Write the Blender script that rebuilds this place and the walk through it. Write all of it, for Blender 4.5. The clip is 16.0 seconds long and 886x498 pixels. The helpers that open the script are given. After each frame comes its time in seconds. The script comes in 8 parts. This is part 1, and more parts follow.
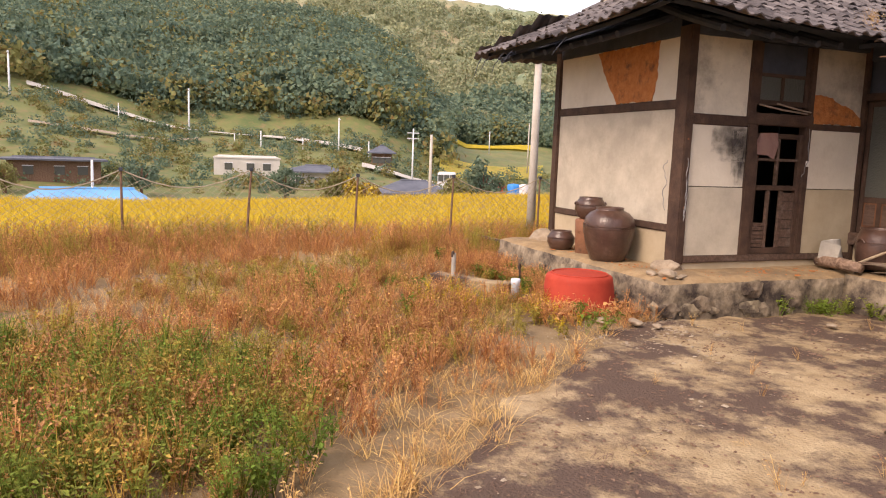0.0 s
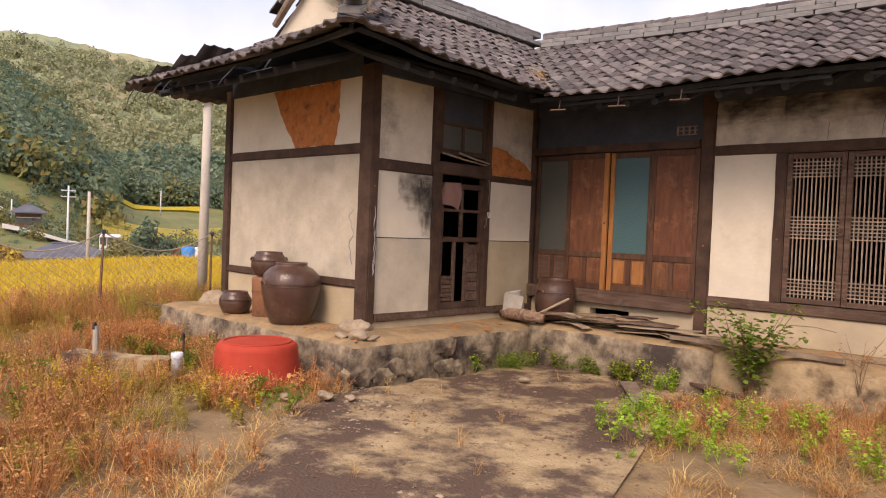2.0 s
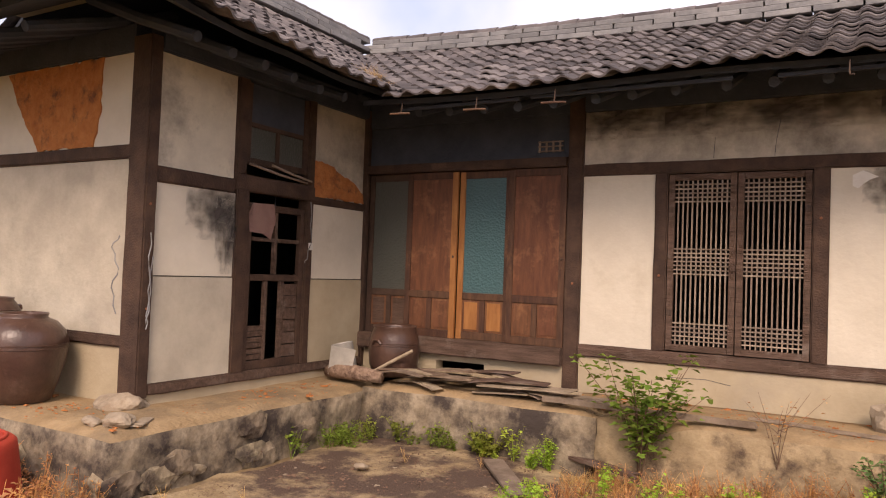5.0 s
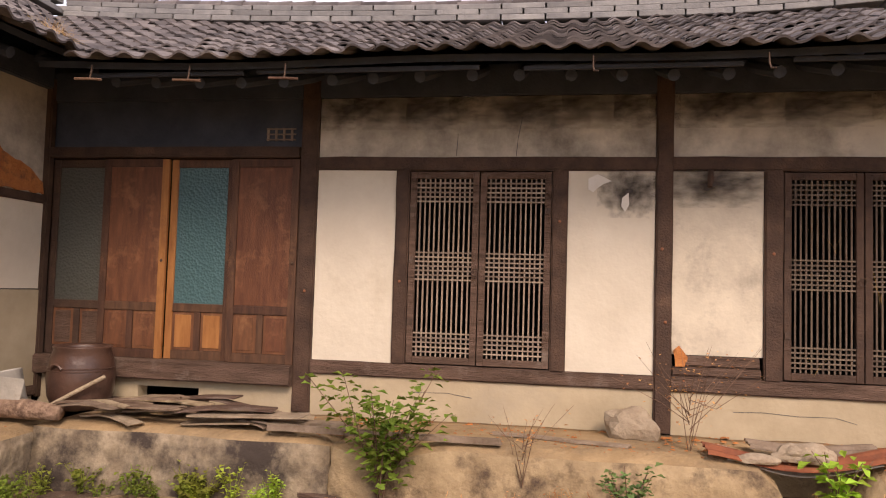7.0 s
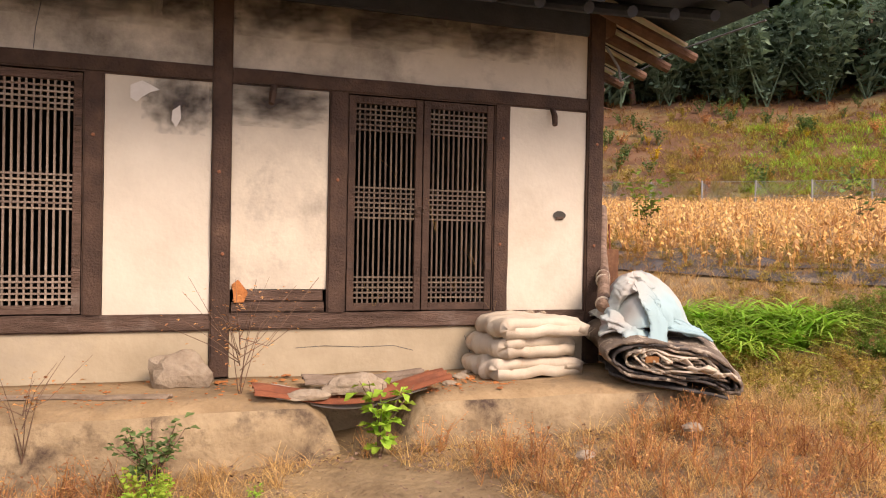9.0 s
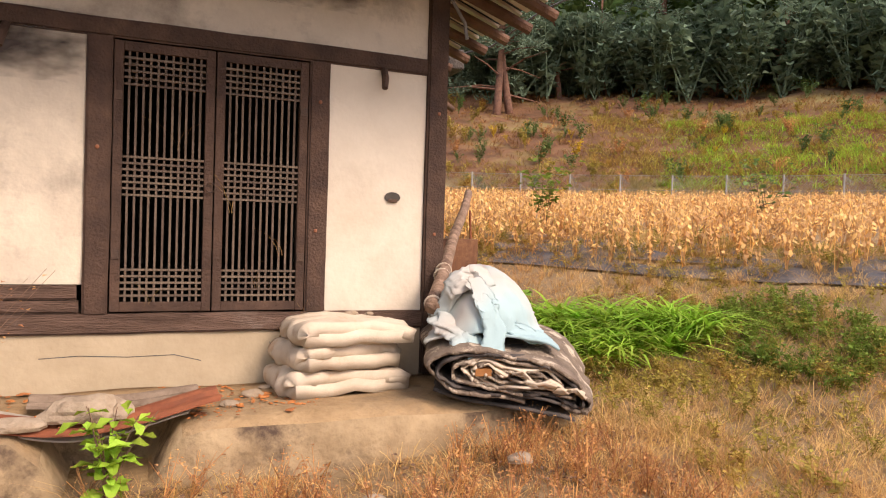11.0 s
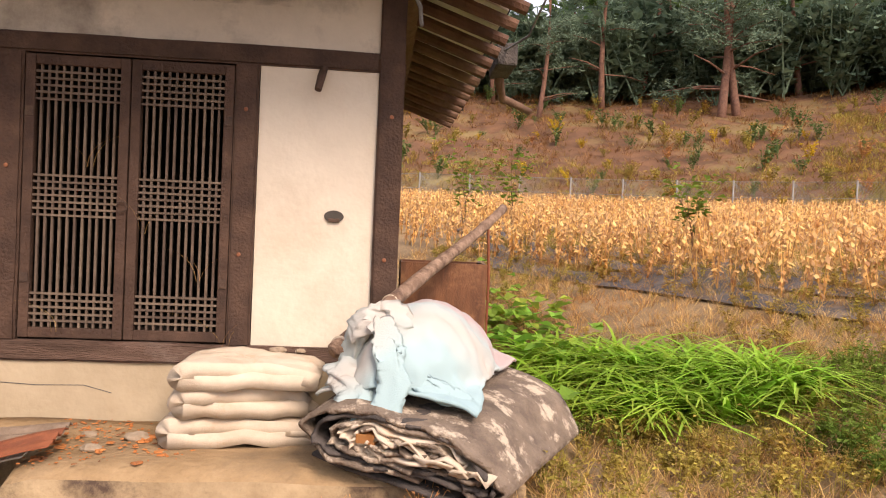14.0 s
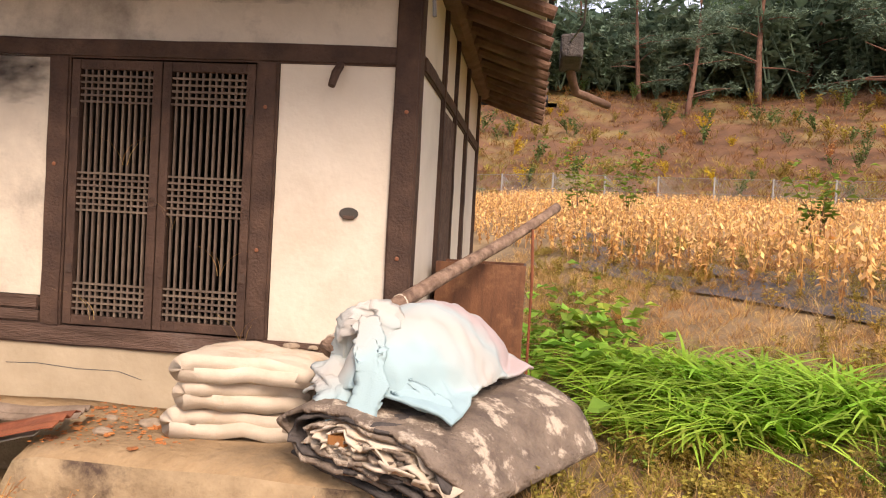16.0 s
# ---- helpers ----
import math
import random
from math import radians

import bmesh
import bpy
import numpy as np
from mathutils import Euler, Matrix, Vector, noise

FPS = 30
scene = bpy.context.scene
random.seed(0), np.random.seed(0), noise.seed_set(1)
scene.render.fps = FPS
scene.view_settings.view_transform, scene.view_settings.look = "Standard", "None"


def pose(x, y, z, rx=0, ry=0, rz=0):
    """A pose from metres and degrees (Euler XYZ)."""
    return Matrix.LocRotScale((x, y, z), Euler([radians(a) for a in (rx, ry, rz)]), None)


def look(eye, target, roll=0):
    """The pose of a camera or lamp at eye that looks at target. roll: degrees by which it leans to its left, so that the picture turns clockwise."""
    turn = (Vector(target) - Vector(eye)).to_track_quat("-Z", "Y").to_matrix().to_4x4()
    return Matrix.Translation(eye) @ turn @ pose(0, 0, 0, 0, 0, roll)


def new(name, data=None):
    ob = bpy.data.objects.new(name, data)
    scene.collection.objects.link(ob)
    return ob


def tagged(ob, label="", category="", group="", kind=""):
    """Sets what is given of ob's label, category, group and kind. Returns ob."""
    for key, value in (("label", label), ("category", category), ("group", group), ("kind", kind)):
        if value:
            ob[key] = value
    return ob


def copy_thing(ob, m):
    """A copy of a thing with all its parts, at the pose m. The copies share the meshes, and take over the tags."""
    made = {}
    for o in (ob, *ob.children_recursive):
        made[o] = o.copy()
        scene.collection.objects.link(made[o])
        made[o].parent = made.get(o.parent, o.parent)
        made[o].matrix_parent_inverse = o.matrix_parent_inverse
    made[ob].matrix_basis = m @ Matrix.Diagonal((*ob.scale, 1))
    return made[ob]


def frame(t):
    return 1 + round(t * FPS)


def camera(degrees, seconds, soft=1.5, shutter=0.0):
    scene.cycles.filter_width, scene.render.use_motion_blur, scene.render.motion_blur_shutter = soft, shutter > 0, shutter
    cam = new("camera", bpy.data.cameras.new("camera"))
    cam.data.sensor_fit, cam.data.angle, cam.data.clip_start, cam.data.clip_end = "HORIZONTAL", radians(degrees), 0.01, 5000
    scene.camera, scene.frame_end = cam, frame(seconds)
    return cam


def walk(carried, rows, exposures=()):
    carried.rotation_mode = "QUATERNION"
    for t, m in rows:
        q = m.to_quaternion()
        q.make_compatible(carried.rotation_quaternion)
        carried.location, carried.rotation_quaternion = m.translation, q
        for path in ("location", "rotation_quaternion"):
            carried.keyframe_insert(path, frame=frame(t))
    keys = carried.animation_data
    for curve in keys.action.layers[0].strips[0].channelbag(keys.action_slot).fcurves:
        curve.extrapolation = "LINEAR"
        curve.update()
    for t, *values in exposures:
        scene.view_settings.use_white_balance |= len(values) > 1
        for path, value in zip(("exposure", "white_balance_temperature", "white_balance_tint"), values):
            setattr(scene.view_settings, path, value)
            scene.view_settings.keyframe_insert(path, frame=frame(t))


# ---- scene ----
cam = camera(62.3, 16.0, soft=1.1)
PATH = [
    (0, (7.047, -8.635, 1.725), (5.202, -7.908, 1.469), 2.0),
    (0.5, (6.785, -8.558, 1.607), (5.033, -7.611, 1.423), 2.6),
    (1, (6.535, -8.381, 1.576), (4.883, -7.259, 1.461), 2.4),
    (1.5, (6.298, -8.156, 1.58), (4.768, -6.87, 1.505), 2.3),
    (2, (6.02, -7.937, 1.564), (4.628, -6.502, 1.511), 2.3),
    (2.5, (5.783, -7.69, 1.552), (4.489, -6.165, 1.523), 2.1),
    (3, (5.6, -7.41, 1.556), (4.361, -5.84, 1.535), 2.2),
    (3.5, (5.369, -7.188, 1.548), (4.195, -5.569, 1.542), 2.3),
    (3.7, (5.257, -7.084, 1.554), (4.104, -5.45, 1.561), 2.3),
    (5.8, (4.53, -6.278, 1.563), (3.689, -4.466, 1.655), 1.8),
    (6, (4.487, -6.198, 1.566), (3.699, -4.363, 1.665), 1.7),
    (6.5, (4.49, -5.969, 1.579), (3.878, -4.068, 1.689), 1.8),
    (7, (4.506, -5.773, 1.552), (4.174, -3.804, 1.66), 1.7),
    (7.5, (4.492, -5.544, 1.533), (4.458, -3.546, 1.619), 1.3),
    (8, (4.63, -5.381, 1.483), (4.83, -3.391, 1.542), 1.0),
    (8.5, (4.874, -5.269, 1.508), (5.29, -3.312, 1.514), 0.9),
    (9, (5.122, -5.171, 1.463), (5.746, -3.27, 1.442), 1.1),
    (9.5, (5.36, -4.999, 1.443), (6.144, -3.16, 1.402), 1.2),
    (9.7, (5.436, -4.942, 1.424), (6.252, -3.116, 1.391), 1.3),
    (11.8, (6.741, -4.438, 1.515), (7.487, -2.583, 1.476), 1.8),
    (12, (6.87, -4.438, 1.538), (7.601, -2.576, 1.506), 1.7),
    (12.5, (7.186, -4.317, 1.534), (7.837, -2.426, 1.515), 1.9),
    (13, (7.471, -4.205, 1.567), (7.944, -2.262, 1.545), 2.1),
    (13.5, (7.774, -4.193, 1.586), (8.058, -2.214, 1.56), 2.2),
    (14, (8.031, -4.157, 1.602), (8.204, -2.165, 1.566), 2.5),
    (14.5, (8.294, -4.064, 1.616), (8.364, -2.066, 1.572), 2.5),
    (15, (8.525, -4.031, 1.625), (8.477, -2.033, 1.564), 2.8),
    (15.5, (8.735, -4.013, 1.622), (8.589, -2.019, 1.558), 3.0),
    (16, (8.776, -3.987, 1.622), (8.542, -2.001, 1.57), 3.2),
]
walk(cam, [(t, look(eye, target, roll)) for t, eye, target, roll in PATH],
     exposures=[(0.0, 1.20, 7700, 25), (2.5, 0.96, 7700, 25), (7.0, 1.03, 7700, 25), (9.0, 1.27, 7700, 25), (16.0, 1.33, 7700, 25)])

# ---- light ----
world = bpy.data.worlds.new("sky")
scene.world = world
world.use_nodes = True
wn = world.node_tree
sky = wn.nodes.new("ShaderNodeTexSky")
sky.sky_type = "NISHITA"
sky.sun_disc = False
sky.sun_elevation, sky.sun_rotation = radians(42), radians(155)
sky.air_density, sky.dust_density, sky.ozone_density = 1.0, 3.0, 1.0
# thin high cloud over the whole sky
cloud = wn.nodes.new("ShaderNodeTexNoise")
cloud.inputs["Scale"].default_value, cloud.inputs["Detail"].default_value = 2.2, 7
ramp = wn.nodes.new("ShaderNodeValToRGB")
ramp.color_ramp.elements[0].position, ramp.color_ramp.elements[1].position = 0.38, 0.60
ramp.color_ramp.elements[0].color, ramp.color_ramp.elements[1].color = (3.3, 4.3, 6.1, 1), (6.4, 6.9, 7.8, 1)
tex = wn.nodes.new("ShaderNodeTexCoord")
wn.links.new(tex.outputs["Generated"], cloud.inputs["Vector"])
wn.links.new(cloud.outputs["Fac"], ramp.inputs[0])
veil = wn.nodes.new("ShaderNodeMixRGB")
veil.inputs[0].default_value = 0.72
wn.links.new(sky.outputs[0], veil.inputs[1])
wn.links.new(ramp.outputs[0], veil.inputs[2])
wn.links.new(veil.outputs[0], wn.nodes["Background"].inputs[0])
wn.nodes["Background"].inputs[1].default_value = 0.105
sun = new("sun", bpy.data.lights.new("sun", "SUN"))
sun.data.energy, sun.data.angle, sun.data.color = 1.5, radians(22), (1.0, 0.92, 0.80)
sun.matrix_world = look((0, 0, 0), (-0.31, 0.67, -0.67))


# ---- materials ----
def mat(name, c1, c2, scale=3.0, rough=0.85, bump=0.3, bscale=40.0, c3=None, s3=0.6, t3=(0.55, 0.7), metal=0.0, stretch=None,
        island=0.0, objrand=0.0, spec=0.3, sub=0.0):
    """Two tones mixed by noise, a third tone as stains, fine relief by a second noise."""
    m = bpy.data.materials.new(name)
    m.use_nodes = True
    n, l = m.node_tree.nodes, m.node_tree.links
    b = n["Principled BSDF"]
    tc = n.new("ShaderNodeTexCoord")
    vec = tc.outputs["Object"]
    if stretch:
        mp = n.new("ShaderNodeMapping")
        mp.inputs["Scale"].default_value = stretch
        l.new(vec, mp.inputs[0])
        vec = mp.outputs[0]
    if objrand or island:
        add = n.new("ShaderNodeVectorMath")
        add.operation = "ADD"
        l.new(vec, add.inputs[0])
        oi = n.new("ShaderNodeObjectInfo")
        mul = n.new("ShaderNodeMath")
        mul.operation = "MULTIPLY"
        mul.inputs[1].default_value = 37.0
        l.new(oi.outputs["Random"], mul.inputs[0])
        l.new(mul.outputs[0], add.inputs[1])
        vec = add.outputs[0]
    n1 = n.new("ShaderNodeTexNoise")
    n1.inputs["Scale"].default_value, n1.inputs["Detail"].default_value, n1.inputs["Roughness"].default_value = scale, 8, 0.65
    l.new(vec, n1.inputs["Vector"])
    r1 = n.new("ShaderNodeValToRGB")
    r1.color_ramp.elements[0].position, r1.color_ramp.elements[1].position = 0.35, 0.68
    r1.color_ramp.elements[0].color, r1.color_ramp.elements[1].color = (*c1, 1), (*c2, 1)
    l.new(n1.outputs["Fac"], r1.inputs[0])
    col = r1.outputs[0]
    if c3:
        n3 = n.new("ShaderNodeTexNoise")
        n3.inputs["Scale"].default_value, n3.inputs["Detail"].default_value, n3.inputs["Roughness"].default_value = s3, 10, 0.7
        l.new(tc.outputs["Object"], n3.inputs["Vector"])
        r3 = n.new("ShaderNodeMapRange")
        r3.inputs[1].default_value, r3.inputs[2].default_value = t3
        l.new(n3.outputs["Fac"], r3.inputs[0])
        mx = n.new("ShaderNodeMixRGB")
        l.new(r3.outputs[0], mx.inputs[0])
        l.new(col, mx.inputs[1])
        mx.inputs[2].default_value = (*c3, 1)
        col = mx.outputs[0]
    if island or objrand:
        hsv = n.new("ShaderNodeHueSaturation")
        src = n.new("ShaderNodeNewGeometry").outputs["Random Per Island"] if island else n.new("ShaderNodeObjectInfo").outputs["Random"]
        amt = island or objrand
        mr = n.new("ShaderNodeMapRange")
        mr.inputs[3].default_value, mr.inputs[4].default_value = 1 - amt, 1 + amt
        l.new(src, mr.inputs[0])
        l.new(mr.outputs[0], hsv.inputs["Value"])
        mh = n.new("ShaderNodeMapRange")
        mh.inputs[3].default_value, mh.inputs[4].default_value = 0.5 - 0.04 * amt, 0.5 + 0.04 * amt
        l.new(src, mh.inputs[0])
        l.new(mh.outputs[0], hsv.inputs["Hue"])
        l.new(col, hsv.inputs["Color"])
        col = hsv.outputs[0]
    l.new(col, b.inputs["Base Color"])
    b.inputs["Roughness"].default_value, b.inputs["Metallic"].default_value = rough, metal
    b.inputs["Specular IOR Level"].default_value = spec
    if bump:
        nb = n.new("ShaderNodeTexNoise")
        nb.inputs["Scale"].default_value, nb.inputs["Detail"].default_value = bscale, 6
        l.new(vec, nb.inputs["Vector"])
        bp = n.new("ShaderNodeBump")
        bp.inputs["Strength"].default_value, bp.inputs["Distance"].default_value = bump, 0.02
        l.new(nb.outputs["Fac"], bp.inputs["Height"])
        l.new(bp.outputs[0], b.inputs["Normal"])
    return m


M_PLASTER = mat("lime_plaster", (0.58, 0.52, 0.425), (0.68, 0.62, 0.515), 1.6, 0.9, 0.2, 25, (0.48, 0.41, 0.31), 1.1, (0.55, 0.80))
M_PLASTER_GREY = mat("cement_plaster", (0.40, 0.355, 0.285), (0.54, 0.485, 0.39), 2.6, 0.92, 0.2, 30, (0.30, 0.27, 0.22), 1.5, (0.55, 0.8))
M_PLASTER_DIM = mat("aged_plaster", (0.38, 0.31, 0.21), (0.48, 0.40, 0.28), 2.0, 0.92, 0.2, 30, (0.36, 0.31, 0.24), 0.8, (0.55, 0.8))
M_SOOT = mat("sooted_plaster", (0.50, 0.45, 0.38), (0.62, 0.56, 0.47), 2.0, 0.92, 0.2, 30, (0.15, 0.13, 0.115), 1.3, (0.44, 0.72))
M_SMOKED = mat("smoky_plaster", (0.52, 0.46, 0.37), (0.68, 0.61, 0.49), 2.6, 0.92, 0.2, 30, (0.22, 0.19, 0.16), 1.6, (0.5, 0.75))
M_CLAY = mat("bare_clay", (0.40, 0.135, 0.042), (0.54, 0.22, 0.075), 9, 0.95, 1.0, 22, (0.17, 0.075, 0.04), 6, (0.52, 0.66))
M_WOOD = mat("dark_timber", (0.045, 0.026, 0.019), (0.095, 0.055, 0.038), 5, 0.75, 0.5, 60, (0.15, 0.09, 0.06), 2.5, (0.6, 0.8), stretch=(1, 1, 1))
M_SILL = mat("weathered_sill", (0.07, 0.042, 0.03), (0.16, 0.10, 0.075), 5, 0.8, 0.7, 40, (0.22, 0.17, 0.14), 3, (0.55, 0.75), stretch=(0.5, 4, 4))
# smoke-black timber; a veil of blue haze is mixed into its colour
M_BLACK = mat("smoked_timber_haze_tone", (0.042, 0.050, 0.068), (0.070, 0.079, 0.098), 4, 0.9, 0.3, 40)
# near-black tone that paints the shade of unlit interiors
M_ROOM = mat("room_shade_tone", (0.05, 0.045, 0.04), (0.09, 0.08, 0.07), 2, 0.95, 0.1)
M_SASH = mat("varnished_wood", (0.10, 0.040, 0.022), (0.19, 0.080, 0.040), 4, 0.5, 0.3, 60, (0.36, 0.18, 0.09), 2.6, (0.52, 0.74), stretch=(4, 4, 0.7), objrand=0.15)
M_SASH_DARK = mat("dark_door_frame", (0.055, 0.027, 0.018), (0.12, 0.058, 0.034), 5, 0.6, 0.4, 60, (0.24, 0.12, 0.065), 2.5, (0.58, 0.76), stretch=(4, 4, 0.7), objrand=0.15)
M_SASH_HONEY = mat("honey_wood", (0.26, 0.105, 0.035), (0.40, 0.18, 0.062), 4, 0.55, 0.3, 60, (0.16, 0.07, 0.03), 2.2, (0.55, 0.75), stretch=(4, 4, 0.7))
M_LATTICE = mat("grey_lattice_wood", (0.20, 0.15, 0.115), (0.33, 0.26, 0.205), 6, 0.85, 0.3, 60, objrand=0.2)
M_LATTICE_DARK = mat("dark_lattice_wood", (0.085, 0.062, 0.048), (0.16, 0.12, 0.09), 6, 0.85, 0.3, 60, objrand=0.2)
M_TILE = mat("cement_roof_tile", (0.085, 0.076, 0.078), (0.165, 0.142, 0.138), 5, 0.9, 0.5, 50, (0.27, 0.235, 0.20), 1.2, (0.55, 0.78), objrand=0.45)
M_RIDGE = mat("ridge_cement", (0.17, 0.17, 0.175), (0.27, 0.265, 0.26), 4, 0.9, 0.4, 40, (0.08, 0.075, 0.07), 2, (0.55, 0.75), objrand=0.2)
M_MUD = mat("platform_cement", (0.27, 0.18, 0.095), (0.39, 0.275, 0.155), 4, 0.97, 0.9, 26, (0.20, 0.145, 0.09), 1.6, (0.48, 0.68))
M_STONE = mat("mossy_masonry", (0.22, 0.17, 0.115), (0.38, 0.31, 0.22), 6.0, 0.95, 1.0, 14, (0.05, 0.038, 0.032), 2.6, (0.40, 0.60))
M_STONE_R = mat("ochre_masonry", (0.25, 0.18, 0.105), (0.40, 0.30, 0.18), 5.0, 0.97, 1.0, 16, (0.075, 0.05, 0.036), 2.4, (0.50, 0.64))
M_CONCRETE = mat("stained_concrete", (0.30, 0.21, 0.115), (0.47, 0.355, 0.21), 3.2, 0.97, 1.0, 45, (0.105, 0.068, 0.05), 1.2, (0.44, 0.545))
M_GROUND = mat("dry_soil", (0.16, 0.105, 0.055), (0.30, 0.215, 0.12), 1.8, 1.0, 1.0, 25, (0.36, 0.25, 0.13), 0.5, (0.5, 0.7))


M_LITTER = mat("leaf_litter", (0.09, 0.047, 0.026), (0.20, 0.10, 0.052), 0.9, 1.0, 1.0, 6, (0.24, 0.19, 0.075), 0.22, (0.5, 0.66))


# ---- helpers of this scene ----
def link(name, me, material, parent=None, label=""):
    ob = new(name, me)
    if material and not me.materials:
        me.materials.append(material)
    if parent:
        ob.parent = parent
    if label:
        ob["label"] = label
    return ob


def part(name, bm, material, parent=None, label="", smooth=False):
    me = bpy.data.meshes.new(name)
    bm.normal_update()
    bm.to_mesh(me)
    bm.free()
    if smooth:
        me.polygons.foreach_set("use_smooth", [True] * len(me.polygons))
    return link(name, me, material, parent, label)


def thing(name, label, category, group="", kind="", at=(0, 0, 0)):
    ob = new(name)
    ob.empty_display_size = 0.1
    ob.location = at
    return tagged(ob, label, category, group, kind)


def box(bm, x0, x1, y0, y1, z0, z1, bev=0.0, jitter=0.0):
    r = bmesh.ops.create_cube(bm, size=1.0)
    vs = r["verts"]
    for v in vs:
        v.co = Vector(((x0 + x1) / 2 + v.co.x * (x1 - x0), (y0 + y1) / 2 + v.co.y * (y1 - y0), (z0 + z1) / 2 + v.co.z * (z1 - z0)))
        if jitter:
            v.co += Vector([random.uniform(-jitter, jitter) for _ in range(3)])
    if bev:
        es = list({e for v in vs for e in v.link_edges})
        bmesh.ops.bevel(bm, geom=es, offset=bev, segments=2, affect="EDGES", profile=0.5)
    return vs


def boxpart(name, parent, material, x0, x1, y0, y1, z0, z1, bev=0.006, label="", jitter=0.0):
    bm = bmesh.new()
    box(bm, x0, x1, y0, y1, z0, z1, bev, jitter)
    return part(name, bm, material, parent, label)


def tube(bm, pts, radii, seg=8, caps=True):
    """A tube through points, with one radius for each."""
    rings = []
    for i, p in enumerate(pts):
        a, b = Vector(pts[max(i - 1, 0)]), Vector(pts[min(i + 1, len(pts) - 1)])
        q = (b - a).to_track_quat("Z", "Y")
        rings.append([bm.verts.new(Vector(p) + q @ Vector((radii[i] * math.cos(k * math.tau / seg), radii[i] * math.sin(k * math.tau / seg), 0))) for k in range(seg)])
    for r0, r1 in zip(rings, rings[1:]):
        for k in range(seg):
            bm.faces.new((r0[k], r0[(k + 1) % seg], r1[(k + 1) % seg], r1[k]))
    if caps:
        bm.faces.new(rings[0][::-1])
        bm.faces.new(rings[-1])


def lathe(bm, prof, seg=28, at=(0, 0, 0)):
    """Turns a profile of (radius, height) round the upright axis."""
    rings = [[bm.verts.new((at[0] + r * math.cos(k * math.tau / seg), at[1] + r * math.sin(k * math.tau / seg), at[2] + z)) for k in range(seg)] for r, z in prof]
    for r0, r1 in zip(rings, rings[1:]):
        for k in range(seg):
            bm.faces.new((r0[k], r0[(k + 1) % seg], r1[(k + 1) % seg], r1[k]))
    bm.faces.new(rings[0][::-1])
    bm.faces.new(rings[-1])


def raw_mesh(name, verts, faces, material, parent=None, smooth=False):
    """A mesh from number arrays; faces all of one size."""
    me = bpy.data.meshes.new(name)
    verts, faces = np.asarray(verts, np.float32), np.asarray(faces, np.int32)
    k = faces.shape[1]
    me.vertices.add(len(verts))
    me.vertices.foreach_set("co", verts.ravel())
    me.loops.add(faces.size)
    me.loops.foreach_set("vertex_index", faces.ravel())
    me.polygons.add(len(faces))
    me.polygons.foreach_set("loop_start", np.arange(0, faces.size, k, dtype=np.int32))
    me.polygons.foreach_set("use_smooth", np.full(len(faces), smooth))
    me.update(calc_edges=True)
    me.validate()
    return link(name, me, material, parent)


def sstep(a, b, v):
    t = np.clip((v - a) / (b - a), 0, 1)
    return t * t * (3 - 2 * t)


def wob(x, y, s, seed=0.0):
    """Smooth unevenness from a few sine waves; works on arrays."""
    return (np.sin(x * s + 1.7 * seed) * np.cos(y * s * 1.13 + seed) + 0.5 * np.sin(x * s * 2.3 + y * s * 1.9 + seed * 3.1)
            + 0.25 * np.sin(x * s * 4.1 - y * s * 5.3 + seed)) / 1.75


def ground_z(x, y):
    """The lie of the land: yard, rise to the bean field, wooded slope, lower rice field."""
    x, y = np.asarray(x, float), np.asarray(y, float)
    z = 0.2 * sstep(3.0, 6.5, x) * sstep(-3.5, -1.0, y) + 0.15 * sstep(7, 9, x)
    z = z + 0.02 * wob(x, y, 1.1) + 0.012 * wob(x, y, 3.7, 2.0)
    d = (x - 8.6) * 0.75 + (y + 0.8) * 0.35
    z = z + 0.85 * sstep(0.6, 4.2, d) * sstep(-9, -3, y + 0.2 * x)
    rx, ry = x - 8.0, y + 2.0
    r = np.hypot(rx, ry)
    az = np.degrees(np.arctan2(ry, rx))
    sec = sstep(-5, 25, az) * (1 - sstep(100, 130, az))
    up = 0.075 * np.clip(r - 5, 0, 23) + 0.40 * np.clip(r - 28, 0, 22) + 0.10 * np.clip(r - 50, 0, 45)
    z = z + sec * (up + np.clip(r - 28, 0, 10) * 0.05 * wob(x, y, 0.35, 4.0))
    low = sstep(-6.5, -10, x)
    z = z - low * (0.5 + 0.052 * np.clip(-x - 10, 0, 95)) * (1 - 0.42 * sstep(-6, 14, y) * (1 - sstep(35, 60, -x)))
    return z


